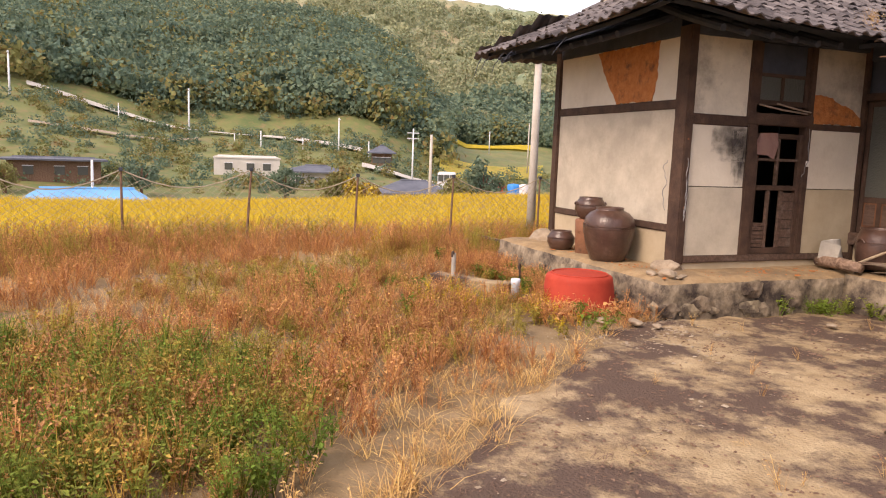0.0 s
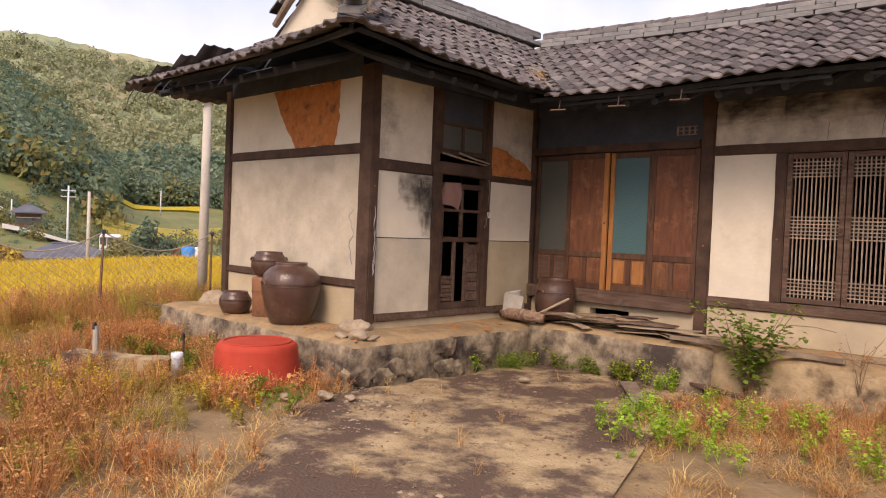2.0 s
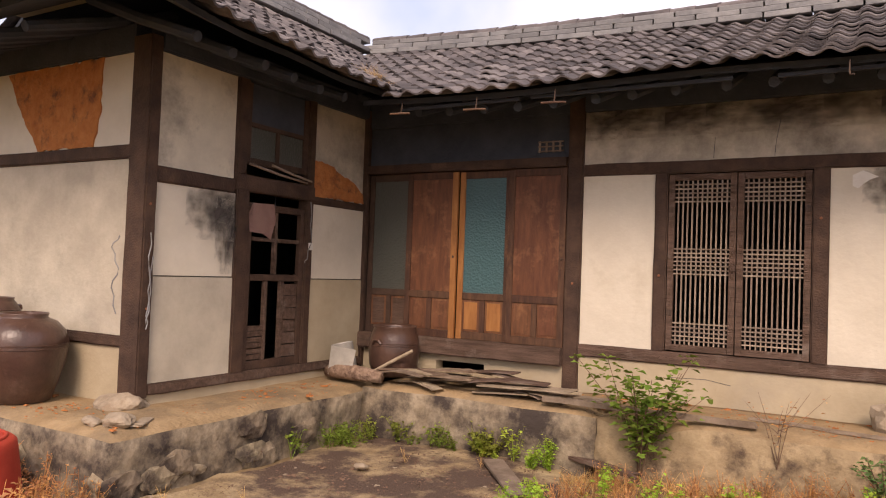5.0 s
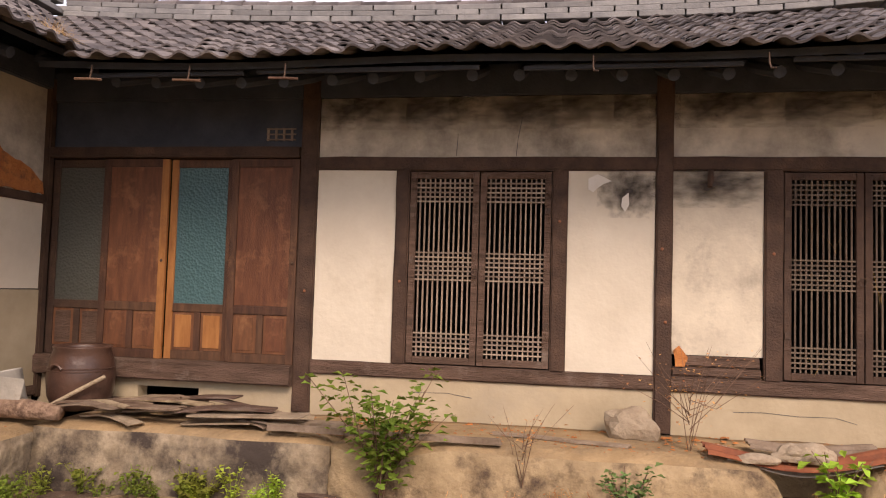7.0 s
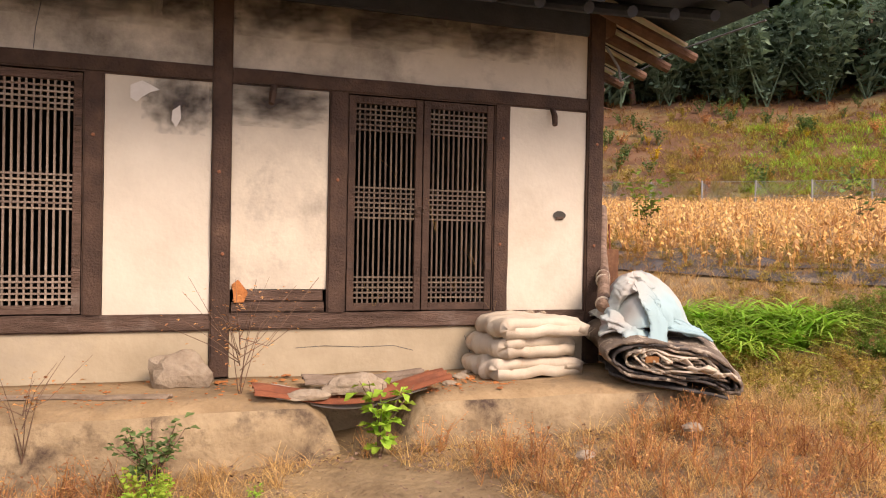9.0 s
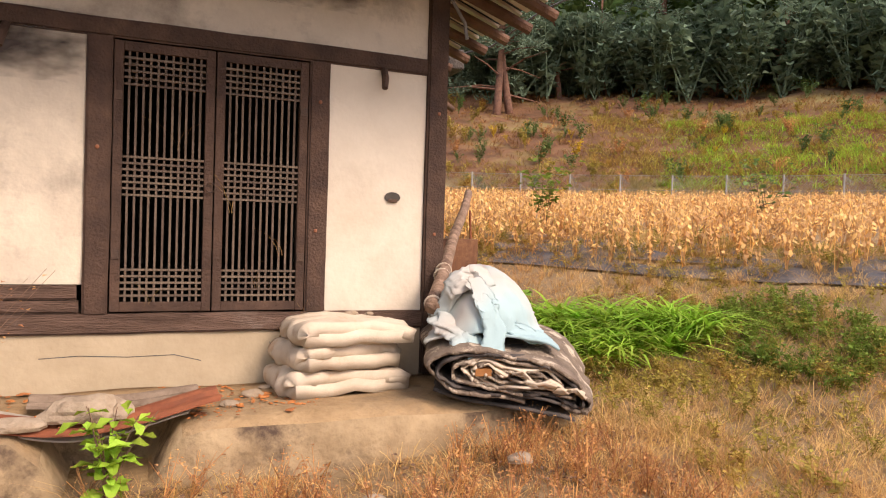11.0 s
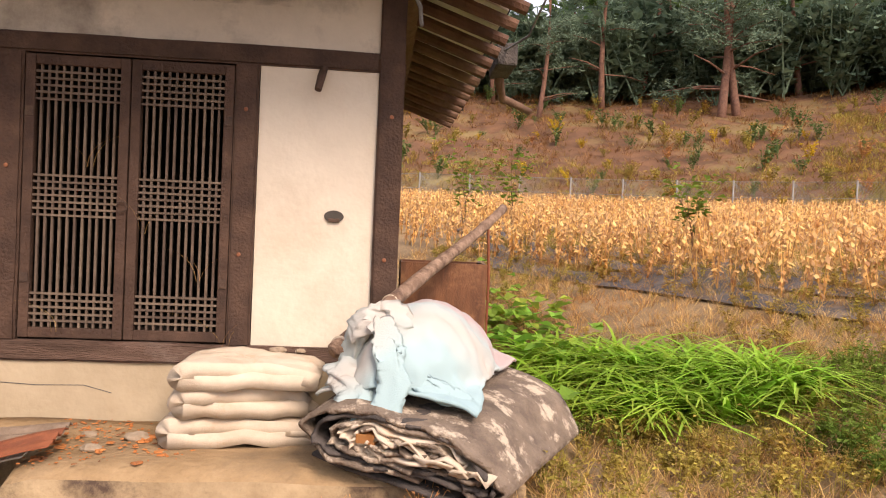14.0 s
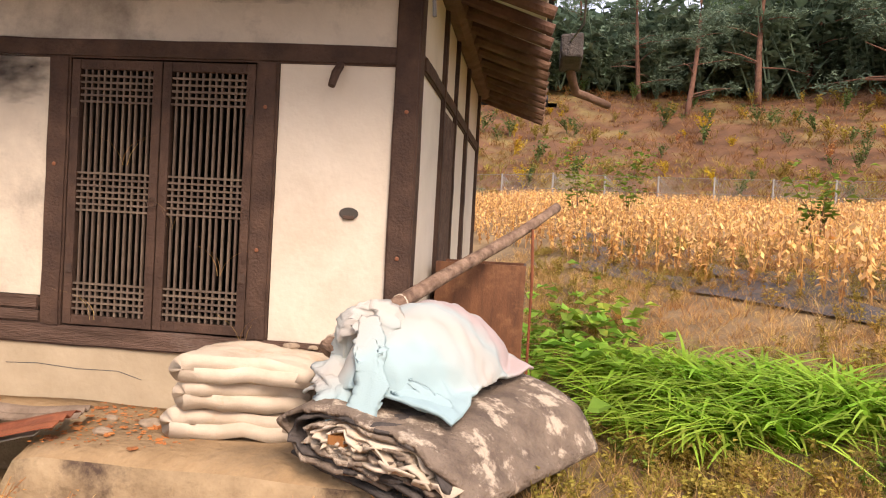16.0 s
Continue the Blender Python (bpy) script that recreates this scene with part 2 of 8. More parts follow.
# ---- ground ----
def build_ground():
    def axis(lo, hi, a, b, step, grow=1.13):
        v, s = list(np.arange(a, b + 1e-6, step)), step
        while v[-1] < hi:
            s *= grow
            v.append(v[-1] + s)
        s = step
        while v[0] > lo:
            s *= grow
            v.insert(0, v[0] - s)
        return np.array(v)
    xs, ys = axis(-1500, 1500, -8, 14, 0.14), axis(-1500, 1500, -11, 8, 0.14)
    X, Y = np.meshgrid(xs, ys)
    Z = ground_z(X, Y)
    n, m = len(xs), len(ys)
    i = (np.arange(m - 1)[:, None] * n + np.arange(n - 1)[None]).ravel()
    raw = raw_mesh("ground", np.stack([X.ravel(), Y.ravel(), Z.ravel()], 1), np.stack([i, i + 1, i + n + 1, i + n], 1), M_GROUND, smooth=True)
    raw.data.materials.append(M_LITTER)
    cx, cy = (X[:-1, :-1] + X[1:, 1:]) / 2 - 8, (Y[:-1, :-1] + Y[1:, 1:]) / 2 + 2
    wooded = (np.hypot(cx, cy) > 27.6) & (np.hypot(cx, cy) < 130) & (cy > 0) & (np.degrees(np.arctan2(cy, cx)) < 125)
    raw.data.polygons.foreach_set("material_index", wooded.ravel().astype(np.int32))
    tagged(raw, "dry brown soil with straw and stains", "ground", kind="structure")


build_ground()


def ragged_slab(name, outline, z0, z1, material, label, category, kind="", rag=0.06, step=0.15, lift=0.0):
    """A slab on a ragged outline that follows the ground."""
    pts = []
    for (ax, ay), (bx, by) in zip(outline, outline[1:] + outline[:1]):
        k = max(1, int(math.hypot(bx - ax, by - ay) / step))
        for j in range(k):
            f = j / k
            p = Vector((ax + (bx - ax) * f, ay + (by - ay) * f, 0))
            p += Vector((noise.noise(p * 2.3) * rag * 2, noise.noise(p * 2.3 + Vector((9, 9, 9))) * rag * 2, 0))
            pts.append(p)
    bm = bmesh.new()
    vs = [bm.verts.new((p.x, p.y, z1)) for p in pts]
    f = bm.faces.new(vs)
    bmesh.ops.triangulate(bm, faces=[f])
    for _ in range(3):
        bmesh.ops.subdivide_edges(bm, edges=[e for e in bm.edges if e.calc_length() > 0.35], cuts=1)
        bmesh.ops.triangulate(bm, faces=bm.faces[:])
    top = bm.faces[:]
    r = bmesh.ops.extrude_face_region(bm, geom=top)
    for v in r["geom"]:
        if isinstance(v, bmesh.types.BMVert):
            v.co.z = z0
    for v in bm.verts:
        v.co.z += float(ground_z(v.co.x, v.co.y)) if lift else 0
    bmesh.ops.recalc_face_normals(bm, faces=bm.faces[:])
    return tagged(part(name, bm, material, smooth=False), label, category, kind=kind)


ragged_slab("yard_concrete", [(0.75, -3.6), (0.9, -4.3), (1.6, -5.0), (2.8, -6.5), (3.8, -7.3), (4.6, -8.6), (7.6, -9.6), (8.2, -7.6), (5.2, -5.6), (4.2, -4.6),
            (3.4, -3.8), (2.9, -2.4), (2.75, -1.5), (2.7, -0.95), (0.75, -0.95)], -0.08, 0.03, M_CONCRETE, "old concrete yard with dark moss stains", "yard paving", "structure", 0.12, lift=1.0)

# ---- platforms ----
def platform(name, x0, x1, y0, y1, z1, material, label, holes=None):
    """A raised earth and stone terrace with a worn front edge."""
    bm = bmesh.new()
    nx, ny = int((x1 - x0) / 0.12), int((y1 - y0) / 0.12)
    top = {}
    def sag(x, y):
        d = min(x - x0, x1 - x, y - y0, 9)
        e = max(0.0, 1 - d / 0.12)
        return -0.045 * e * e + 0.018 * noise.noise(Vector((x * 2, y * 2, 3)))
    for i in range(nx + 1):
        for j in range(ny + 1):
            x, y = x0 + (x1 - x0) * i / nx, y0 + (y1 - y0) * j / ny
            z = z1 + sag(x, y)
            if holes:
                z += holes(x, y)
            top[i, j] = bm.verts.new((x, y, z))
    for i in range(nx):
        for j in range(ny):
            bm.faces.new((top[i, j], top[i + 1, j], top[i + 1, j + 1], top[i, j + 1]))
    ring = [(i, 0) for i in range(nx)] + [(nx, j) for j in range(ny)] + [(i, ny) for i in range(nx, 0, -1)] + [(0, j) for j in range(ny, 0, -1)]
    prev, lv = [top[k] for k in ring], 5
    for s in range(1, lv + 1):
        cur = []
        for k in ring:
            t = top[k].co
            n = Vector((t.x * 3.1, t.y * 3.1, s * 0.9))
            b = 0.035 * noise.noise(n) + 0.015 * noise.noise(n * 3)
            dx = (1 if k[0] == nx else -1 if k[0] == 0 else 0)
            dy = (1 if k[1] == ny else -1 if k[1] == 0 else 0)
            zz = t.z + (-0.15 - t.z) * s / lv
            cur.append(bm.verts.new((t.x + dx * b, t.y + dy * b - 0.012 * s * (1 if dy < 0 else 0), zz)))
        for q in range(len(ring)):
            w = (q + 1) % len(ring)
            bm.faces.new((prev[w], prev[q], cur[q], cur[w]))
        prev = cur
    ob = part(name, bm, M_MUD, smooth=True)
    ob.data.materials.append(material)
    for p in ob.data.polygons:
        p.material_index = 1 if abs(p.normal.z) < 0.6 else 0
    return tagged(ob, label, "stone platform", kind="structure")


platform("platform_wing", -3.4, 0.66, -3.55, -0.6, 0.455, M_STONE, "earth terrace with mossy dark stone edge under the kitchen wing")


def collapse(x, y):
    a = -0.42 * math.exp(-((x - 6.12) / 0.26) ** 4) * (1 if y < -0.35 else 0.0)
    b = -0.10 * math.exp(-((x - 3.3) / 0.25) ** 2) * (1 if y < -0.55 else 0.1)
    return a + b


platform("platform_main", 0.664, 2.93, -0.88, 0.0, 0.50, M_STONE, "earth terrace with dark mossy masonry front under the sliding doors")
platform("platform_main_2", 2.934, 8.75, -0.86, 0.0, 0.51, M_STONE_R, "ochre earth terrace with a collapsed front under the rooms", collapse)

# ---- house walls ----
Z_SILL0, Z_SILL1, Z_BEAM0, Z_BEAM1, Z_UP, Z_TOP = 0.83, 0.945, 2.50, 2.61, 3.10, 3.36
wall_front = thing("wall_front", "whitewashed timber-frame front wall with dark posts and beams", "wall", kind="structure")
T = 0.14


def panel(name, parent, material, x0, x1, z0, z1, y=0.0, label="", n=0.006):
    """A plaster panel set in the frame, its face a little uneven."""
    bm = bmesh.new()
    nx, nz = max(2, int((x1 - x0) / 0.1)), max(2, int((z1 - z0) / 0.1))
    g = {}
    for i in range(nx + 1):
        for k in range(nz + 1):
            x, z = x0 + (x1 - x0) * i / nx, z0 + (z1 - z0) * k / nz
            g[i, k] = bm.verts.new((x, y + n * noise.noise(Vector((x * 3, y, z * 3))), z))
    for i in range(nx):
        for k in range(nz):
            bm.faces.new((g[i, k], g[i + 1, k], g[i + 1, k + 1], g[i, k + 1]))
    r = bmesh.ops.extrude_face_region(bm, geom=bm.faces[:])
    for v in r["geom"]:
        if isinstance(v, bmesh.types.BMVert):
            v.co.y = y + T
    bmesh.ops.recalc_face_normals(bm, faces=bm.faces[:])
    return part(name, bm, material, parent, label, smooth=False)


def timber(name, parent, material, x0, x1, y0, y1, z0, z1, label=""):
    """A squared timber with worn, wavy arrises."""
    bm = bmesh.new()
    L = max((x1 - x0, 0), (y1 - y0, 1), (z1 - z0, 2))
    box(bm, x0, x1, y0, y1, z0, z1)
    es = [e for e in bm.edges if abs((e.verts[0].co - e.verts[1].co)[L[1]]) > 0.5 * L[0]]
    bmesh.ops.subdivide_edges(bm, edges=es, cuts=max(2, int(L[0] / 0.18)), use_grid_fill=True)
    bmesh.ops.bevel(bm, geom=[e for e in bm.edges if abs((e.verts[0].co - e.verts[1].co)[L[1]]) > 0.02 and e.calc_face_angle(0) > 1.2], offset=0.012, segments=2, affect="EDGES")
    for v in bm.verts:
        q = v.co * 4.0
        v.co += Vector((noise.noise(q), noise.noise(q + Vector((5, 0, 0))), noise.noise(q + Vector((0, 7, 0))))) * 0.006
    return part(name, bm, material, parent, label)


BACK = 4.2
for x0, x1, zt in ((2.32, 2.47, Z_TOP), (5.172, 5.30, Z_TOP), (7.992, 8.135, Z_TOP)):
    timber("post", wall_front, M_WOOD, x0, x1, -0.035, 0.12, 0.52, zt)
for x0, x1 in ((2.472, 5.17), (5.302, 7.99)):
    timber("beam", wall_front, M_WOOD, x0, x1, -0.022, 0.11, Z_BEAM0, Z_BEAM1)
    timber("sill_beam", wall_front, M_SILL, x0, x1, -0.03, 0.13, Z_SILL0, Z_SILL1)
    panel("base_plaster", wall_front, M_PLASTER_DIM, x0, x1, 0.45, Z_SILL0, -0.005, "dusty ochre base plaster")
panel("plaster_panel", wall_front, M_PLASTER, 2.472, 3.135, Z_SILL1, Z_BEAM0)
panel("plaster_panel", wall_front, M_PLASTER, 4.512, 5.17, Z_SILL1, Z_BEAM0)
panel("plaster_panel", wall_front, M_SMOKED, 5.302, 5.955, 1.11, Z_BEAM0, label="smoke-stained plaster panel")
panel("plaster_panel", wall_front, M_PLASTER, 7.337, 7.99, Z_SILL1, Z_BEAM0)
panel("upper_plaster", wall_front, M_SOOT, 2.472, 5.17, Z_BEAM1, Z_UP, label="sooted upper plaster")
panel("upper_plaster", wall_front, M_SOOT, 5.302, 7.99, Z_BEAM1, Z_UP, label="sooted upper plaster")
for x0, x1 in ((2.472, 5.17), (5.302, 7.99)):
    timber("wall_plate", wall_front, M_BLACK, x0, x1, -0.03, 0.12, Z_UP, Z_TOP)
for i, (z0, z1) in enumerate(((0.948, 1.02), (1.024, 1.106))):
    timber("repair_plank", wall_front, M_SILL, 5.31 + 0.05 * i, 5.94 - 0.01 * i, -0.012, 0.02, z0, z1, "bare brown repair plank")
for x0, x1 in ((3.137, 3.25), (4.39, 4.51), (5.957, 6.09), (7.205, 7.335)):
    timber("door_jamb", wall_front, M_WOOD, x0, x1, -0.028, 0.11, Z_SILL1 + 0.002, Z_BEAM0 - 0.002)


def lattice_door(x0, x1, z0, z1, frame_mat, bar_mat, label):
    """A pair of hinged leaves with upright bars and three bands of cross bars."""
    door = thing("lattice_door", label, "lattice door", "paired lattice doors of the rooms", at=((x0 + x1) / 2, 0, z0))
    xm = (x0 + x1) / 2
    for a, b in ((x0 + 0.004, xm - 0.004), (xm + 0.004, x1 - 0.004)):
        w = 0.052
        ox, oz = -(x0 + x1) / 2, -z0
        bm = bmesh.new()
        yb, yf = 0.03, -0.016
        box(bm, a + ox, a + w + ox, yf, yb, 0, z1 - z0, 0.004)
        box(bm, b - w + ox, b + ox, yf, yb, 0, z1 - z0, 0.004)
        box(bm, a + w + ox, b - w + ox, yf + 0.003, yb - 0.003, 0, 0.055, 0.004)
        box(bm, a + w + ox, b - w + ox, yf + 0.003, yb - 0.003, z1 - z0 - 0.055, z1 - z0, 0.004)
        leaf = part("leaf", bm, frame_mat, door)
        ia, ib, h = a + w + ox, b - w + ox, z1 - z0
        nv = 11
        vb, hb = bpy.data.meshes.new("upright_bar"), bpy.data.meshes.new("cross_bar")
        bm = bmesh.new()
        box(bm, -0.006, 0.006, -0.004, 0.012, 0.056, h - 0.056)
        bm.to_mesh(vb), bm.free()
        bm = bmesh.new()
        box(bm, ia + 0.001, ib - 0.001, -0.008, 0.008, -0.006, 0.006)
        bm.to_mesh(hb), bm.free()
        for i in range(nv):
            o = link("upright_bar", vb, bar_mat, leaf)
            o.location.x = ia + (ib - ia) * (i + 0.7 + random.uniform(-0.05, 0.05)) / (nv + 0.4)
        zs = [0.055 + 0.037 * (k + 1) for k in range(5)] + [h * 0.505 + 0.036 * (k - 3) for k in range(7)] + [h - 0.055 - 0.037 * (k + 1) for k in range(5)]
        for z in zs:
            o = link("cross_bar", hb, bar_mat, leaf)
            o.location.z = z
    bm = bmesh.new()
    tube(bm, [(-0.02 + 0.028 * math.cos(t), -0.035, (z1 - z0) * 0.475 + 0.028 * math.sin(t)) for t in np.linspace(0, math.tau, 13)], [0.004] * 13, 6)
    part("ring_pull", bm, M_IRON, door, "rusty iron ring pull")
    for sx in (-1, 1):
        for zz in (0.3, 1.2):
            bm = bmesh.new()
            box(bm, sx * ((x1 - x0) / 2 - 0.03) - 0.022, sx * ((x1 - x0) / 2 - 0.03) + 0.022, -0.022, -0.0165, zz, zz + 0.05, 0.002)
            part("hinge", bm, M_IRON, door, "iron hinge plate")
    return door


M_IRON = mat("rusty_iron", (0.06, 0.045, 0.04), (0.14, 0.09, 0.065), 12, 0.7, 0.3, 80, metal=0.6)
lattice_door(3.252, 4.388, 0.955, 2.49, M_SILL, M_LATTICE, "grey-brown wooden lattice double door with bare bars, paper gone")
lattice_door(6.092, 7.203, 0.955, 2.49, M_WOOD, M_LATTICE_DARK, "dark wooden lattice double door with dry creeper caught in bars")

# sliding-door bay
wall_sliding = thing("wall_sliding_bay", "dark timber bay with a threshold and header for sliding doors", "wall", kind="structure")
timber("threshold", wall_sliding, M_SILL, 0.0, 2.318, -0.10, 0.12, 0.725, 0.89)
timber("header", wall_sliding, M_WOOD, 0.0, 2.318, -0.07, 0.12, 2.60, 2.69)
timber("wall_plate", wall_sliding, M_BLACK, 0.0, 2.318, -0.03, 0.12, Z_UP, Z_TOP)
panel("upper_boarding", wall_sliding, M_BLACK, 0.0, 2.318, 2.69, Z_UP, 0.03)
panel("base_plaster", wall_sliding, M_PLASTER_DIM, 0.0, 0.95, 0.45, 0.725, -0.01)
panel("base_plaster", wall_sliding, M_PLASTER_DIM, 1.50, 2.318, 0.45, 0.725, -0.01)
panel("base_plaster", wall_sliding, M_PLASTER_DIM, 0.95, 1.50, 0.66, 0.725, -0.01)
panel("base_plaster", wall_sliding, M_PLASTER_DIM, 0.95, 1.50, 0.45, 0.53, -0.01)


def glass(name, tint, rough=0.1):
    m = bpy.data.materials.new(name)
    m.use_nodes = True
    b = m.node_tree.nodes["Principled BSDF"]
    b.inputs["Base Color"].default_value = (*tint, 1)
    b.inputs["Roughness"].default_value = rough
    b.inputs["Specular IOR Level"].default_value = 0.5
    n, l = m.node_tree.nodes, m.node_tree.links
    v = n.new("ShaderNodeTexVoronoi")
    v.inputs["Scale"].default_value = 45
    tc = n.new("ShaderNodeTexCoord")
    l.new(tc.outputs["Object"], v.inputs["Vector"])
    bp = n.new("ShaderNodeBump")
    bp.inputs["Strength"].default_value, bp.inputs["Distance"].default_value = 0.6, 0.01
    l.new(v.outputs["Distance"], bp.inputs["Height"])
    l.new(bp.outputs[0], b.inputs["Normal"])
    return m


M_GLASS_TEAL = glass("teal_figured_glass", (0.055, 0.125, 0.135), 0.28)
M_GLASS_GREY = glass("dusty_grey_glass", (0.075, 0.08, 0.07), 0.3)


def sliding_door(x0, x1, y, kind, wood, label):
    """A panelled door: tall pane or board above, small fielded panels below."""
    d = thing("sliding_door", label, "sliding door", "four sliding doors", at=((x0 + x1) / 2, y, 0.892))
    w, h = (x1 - x0) / 2, 1.70
    st = 0.062
    for s in (-1, 1):
        boxpart("stile", d, M_SASH_HONEY if (wood == M_SASH and s > 0 and x0 < 1) or (wood == M_SASH_HONEY and s < 0) else M_WOOD if wood == M_WOOD else M_SASH_DARK, min(s * w, s * (w - st)), max(s * w, s * (w - st)), -0.018, 0.018, 0, h, 0.004)
    rails = ((0, 0.075), (0.40, 0.47), (h - 0.07, h))
    for z0, z1 in rails:
        boxpart("rail", d, M_WOOD if wood == M_WOOD else M_SASH_DARK, -w + st, w - st, -0.0165, 0.0165, z0, z1, 0.004)
    boxpart("mullion", d, M_WOOD if wood == M_WOOD else M_SASH_DARK, -0.028, 0.028, -0.0155, 0.0155, 0.076, 0.399, 0.003)
    for a, b in ((-w + st, -0.03), (0.03, w - st)):
        boxpart("low_panel", d, M_SASH, a + 0.001, b - 0.001, -0.006, 0.006, 0.077, 0.398, 0.002)
        boxpart("raised_field", d, M_SASH_HONEY if wood == M_SASH_HONEY else M_SASH if wood != M_WOOD else M_SILL, a + 0.025, b - 0.025, -0.0115, -0.0062, 0.10, 0.375, 0.003)
    if kind == "wood":
        boxpart("tall_panel", d, wood, -w + st + 0.001, w - st - 0.001, -0.006, 0.006, 0.471, h - 0.071, 0.002)
    else:
        boxpart("glass_pane", d, kind, -w + st + 0.001, w - st - 0.001, -0.004, 0.004, 0.471, h - 0.071, 0.0)
    bm = bmesh.new()
    lathe(bm, [(0.012, 0), (0.014, 0.004), (0.010, 0.008)], 10)
    bmesh.ops.rotate(bm, verts=bm.verts, matrix=Matrix.Rotation(radians(90), 3, "X"))
    bmesh.ops.translate(bm, verts=bm.verts, vec=(w - 0.03, -0.019, 0.83))
    part("finger_pull", bm, M_IRON, d, "small round metal finger pull")


sliding_door(0.02, 0.60, 0.03, M_GLASS_GREY, M_WOOD, "dark sliding door with dusty grey glass over fielded panels")
sliding_door(0.54, 1.145, -0.012, "wood", M_SASH, "reddish varnished sliding door with a tall plain panel")
sliding_door(1.15, 1.73, 0.03, M_GLASS_TEAL, M_SASH_HONEY, "honey-brown sliding door with teal figured glass")
sliding_door(1.72, 2.315, -0.012, "wood", M_SASH, "worn reddish sliding door with a scratched tall panel")

# kitchen wing walls
wall_kitchen = thing("wall_kitchen", "kitchen side wall of cream plaster and dark timber, smoke-blackened", "wall", kind="structure")


def kpanel(name, material, y0, y1, z0, z1, label="", x=0.0):
    ob = panel(name, wall_kitchen, material, y0, y1, z0, z1, 0, label)
    ob.matrix_local = Matrix.Translation((x, 0, 0)) @ Matrix.Rotation(radians(90), 4, "Z")
    return ob


def ktimber(name, material, y0, y1, x0, x1, z0, z1, label=""):
    return timber(name, wall_kitchen, material, x0, x1, y0, y1, z0, z1, label)


# ground corner post stands on a stone
ktimber("corner_post", M_WOOD, -2.90, -2.79, -0.19, 0.035, 0.52, 3.30)
ktimber("post", M_WOOD, -0.075, 0.0, -0.12, 0.03, 0.52, 3.30)
ktimber("beam", M_WOOD, -2.788, -1.98, -0.12, 0.022, 2.18, 2.305)
ktimber("beam", M_WOOD, -1.978, -0.93, -0.11, 0.03, 2.215, 2.36)
ktimber("beam", M_WOOD, -0.928, -0.077, -0.12, 0.022, 2.19, 2.265)
ktimber("jamb", M_WOOD, -1.95, -1.80, -0.10, 0.026, 0.622, 2.213)
ktimber("jamb", M_WOOD, -1.03, -0.93, -0.10, 0.026, 0.622, 2.213)
ktimber("upper_jamb", M_WOOD, -1.98, -1.85, -0.10, 0.026, 2.362, 3.20)
ktimber("upper_jamb", M_WOOD, -1.02, -0.93, -0.10, 0.026, 2.362, 3.20)
ktimber("sill_beam", M_SILL, -2.788, -0.077, -0.12, 0.03, 0.535, 0.62)
kpanel("plaster_panel", M_PLASTER, -2.788, -1.952, 1.455, 2.178, "cream plaster with a smoke stain", -0.002)
kpanel("plaster_panel", M_PLASTER_GREY, -2.788, -1.952, 0.622, 1.445, "grey cement plaster", 0.006)
kpanel("plaster_panel", M_PLASTER, -0.928, -0.077, 1.45, 2.188, "", -0.002)
kpanel("plaster_panel", M_PLASTER_DIM, -0.928, -0.077, 0.622, 1.44, "ochre lower plaster", 0.006)
kpanel("upper_plaster", M_SMOKED, -2.788, -1.982, 2.307, 3.20, "cream plaster browned by smoke", -0.004)
kpanel("upper_plaster", M_SOOT, -0.928, -0.077, 2.267, 3.20, "sooted plaster over bare red clay", -0.02)
kpanel("base_plaster", M_PLASTER_DIM, -2.788, -0.077, 0.40, 0.535, "", 0.0)
ktimber("wall_plate", M_BLACK, -2.788, -0.077, -0.12, 0.04, 3.202, 3.42)

wall_wing = thing("wall_wing_front", "gable-end wall of grey plaster in dark timber with a bare clay patch", "wall", kind="structure")
YW = -2.845
timber("post", wall_wing, M_WOOD, -3.07, -2.93, YW - 0.04, YW + 0.12, 0.45, 3.30)
timber("beam", wall_wing, M_WOOD, -2.928, -0.192, YW - 0.025, YW + 0.10, 2.36, 2.47)
timber("rail", wall_wing, M_WOOD, -2.928, -0.192, YW - 0.025, YW + 0.10, 0.885, 0.975)
timber("wall_plate", wall_wing, M_BLACK, -2.928, -0.192, YW - 0.03, YW + 0.12, 3.20, 3.42)
panel("plaster_panel", wall_wing, M_PLASTER_GREY, -2.928, -0.192, 0.977, 2.358, YW, "large grey stained plaster panel")
panel("base_plaster", wall_wing, M_PLASTER_DIM, -2.928, -0.192, 0.36, 0.883, YW)
panel("upper_plaster", wall_wing, M_PLASTER, -2.928, -0.192, 2.472, 3.198, YW)

# plain walls that close the house
walls_rest = thing("wall_rest", "plain plaster side wall; rear walls and partitions in the painted room shade", "wall", kind="structure")
# all but the side wall carry the rooms' dimness as base colour
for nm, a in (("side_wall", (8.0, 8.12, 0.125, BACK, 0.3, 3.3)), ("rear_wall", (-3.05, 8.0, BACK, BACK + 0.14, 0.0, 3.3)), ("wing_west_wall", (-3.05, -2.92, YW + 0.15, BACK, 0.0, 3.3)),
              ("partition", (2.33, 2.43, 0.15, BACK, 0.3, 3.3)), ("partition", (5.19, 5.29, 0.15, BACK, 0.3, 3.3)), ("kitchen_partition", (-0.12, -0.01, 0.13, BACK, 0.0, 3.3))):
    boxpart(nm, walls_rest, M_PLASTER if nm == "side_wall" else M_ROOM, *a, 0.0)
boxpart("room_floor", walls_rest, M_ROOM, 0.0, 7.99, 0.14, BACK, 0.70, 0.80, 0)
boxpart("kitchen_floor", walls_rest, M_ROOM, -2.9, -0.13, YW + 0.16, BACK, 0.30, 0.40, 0)
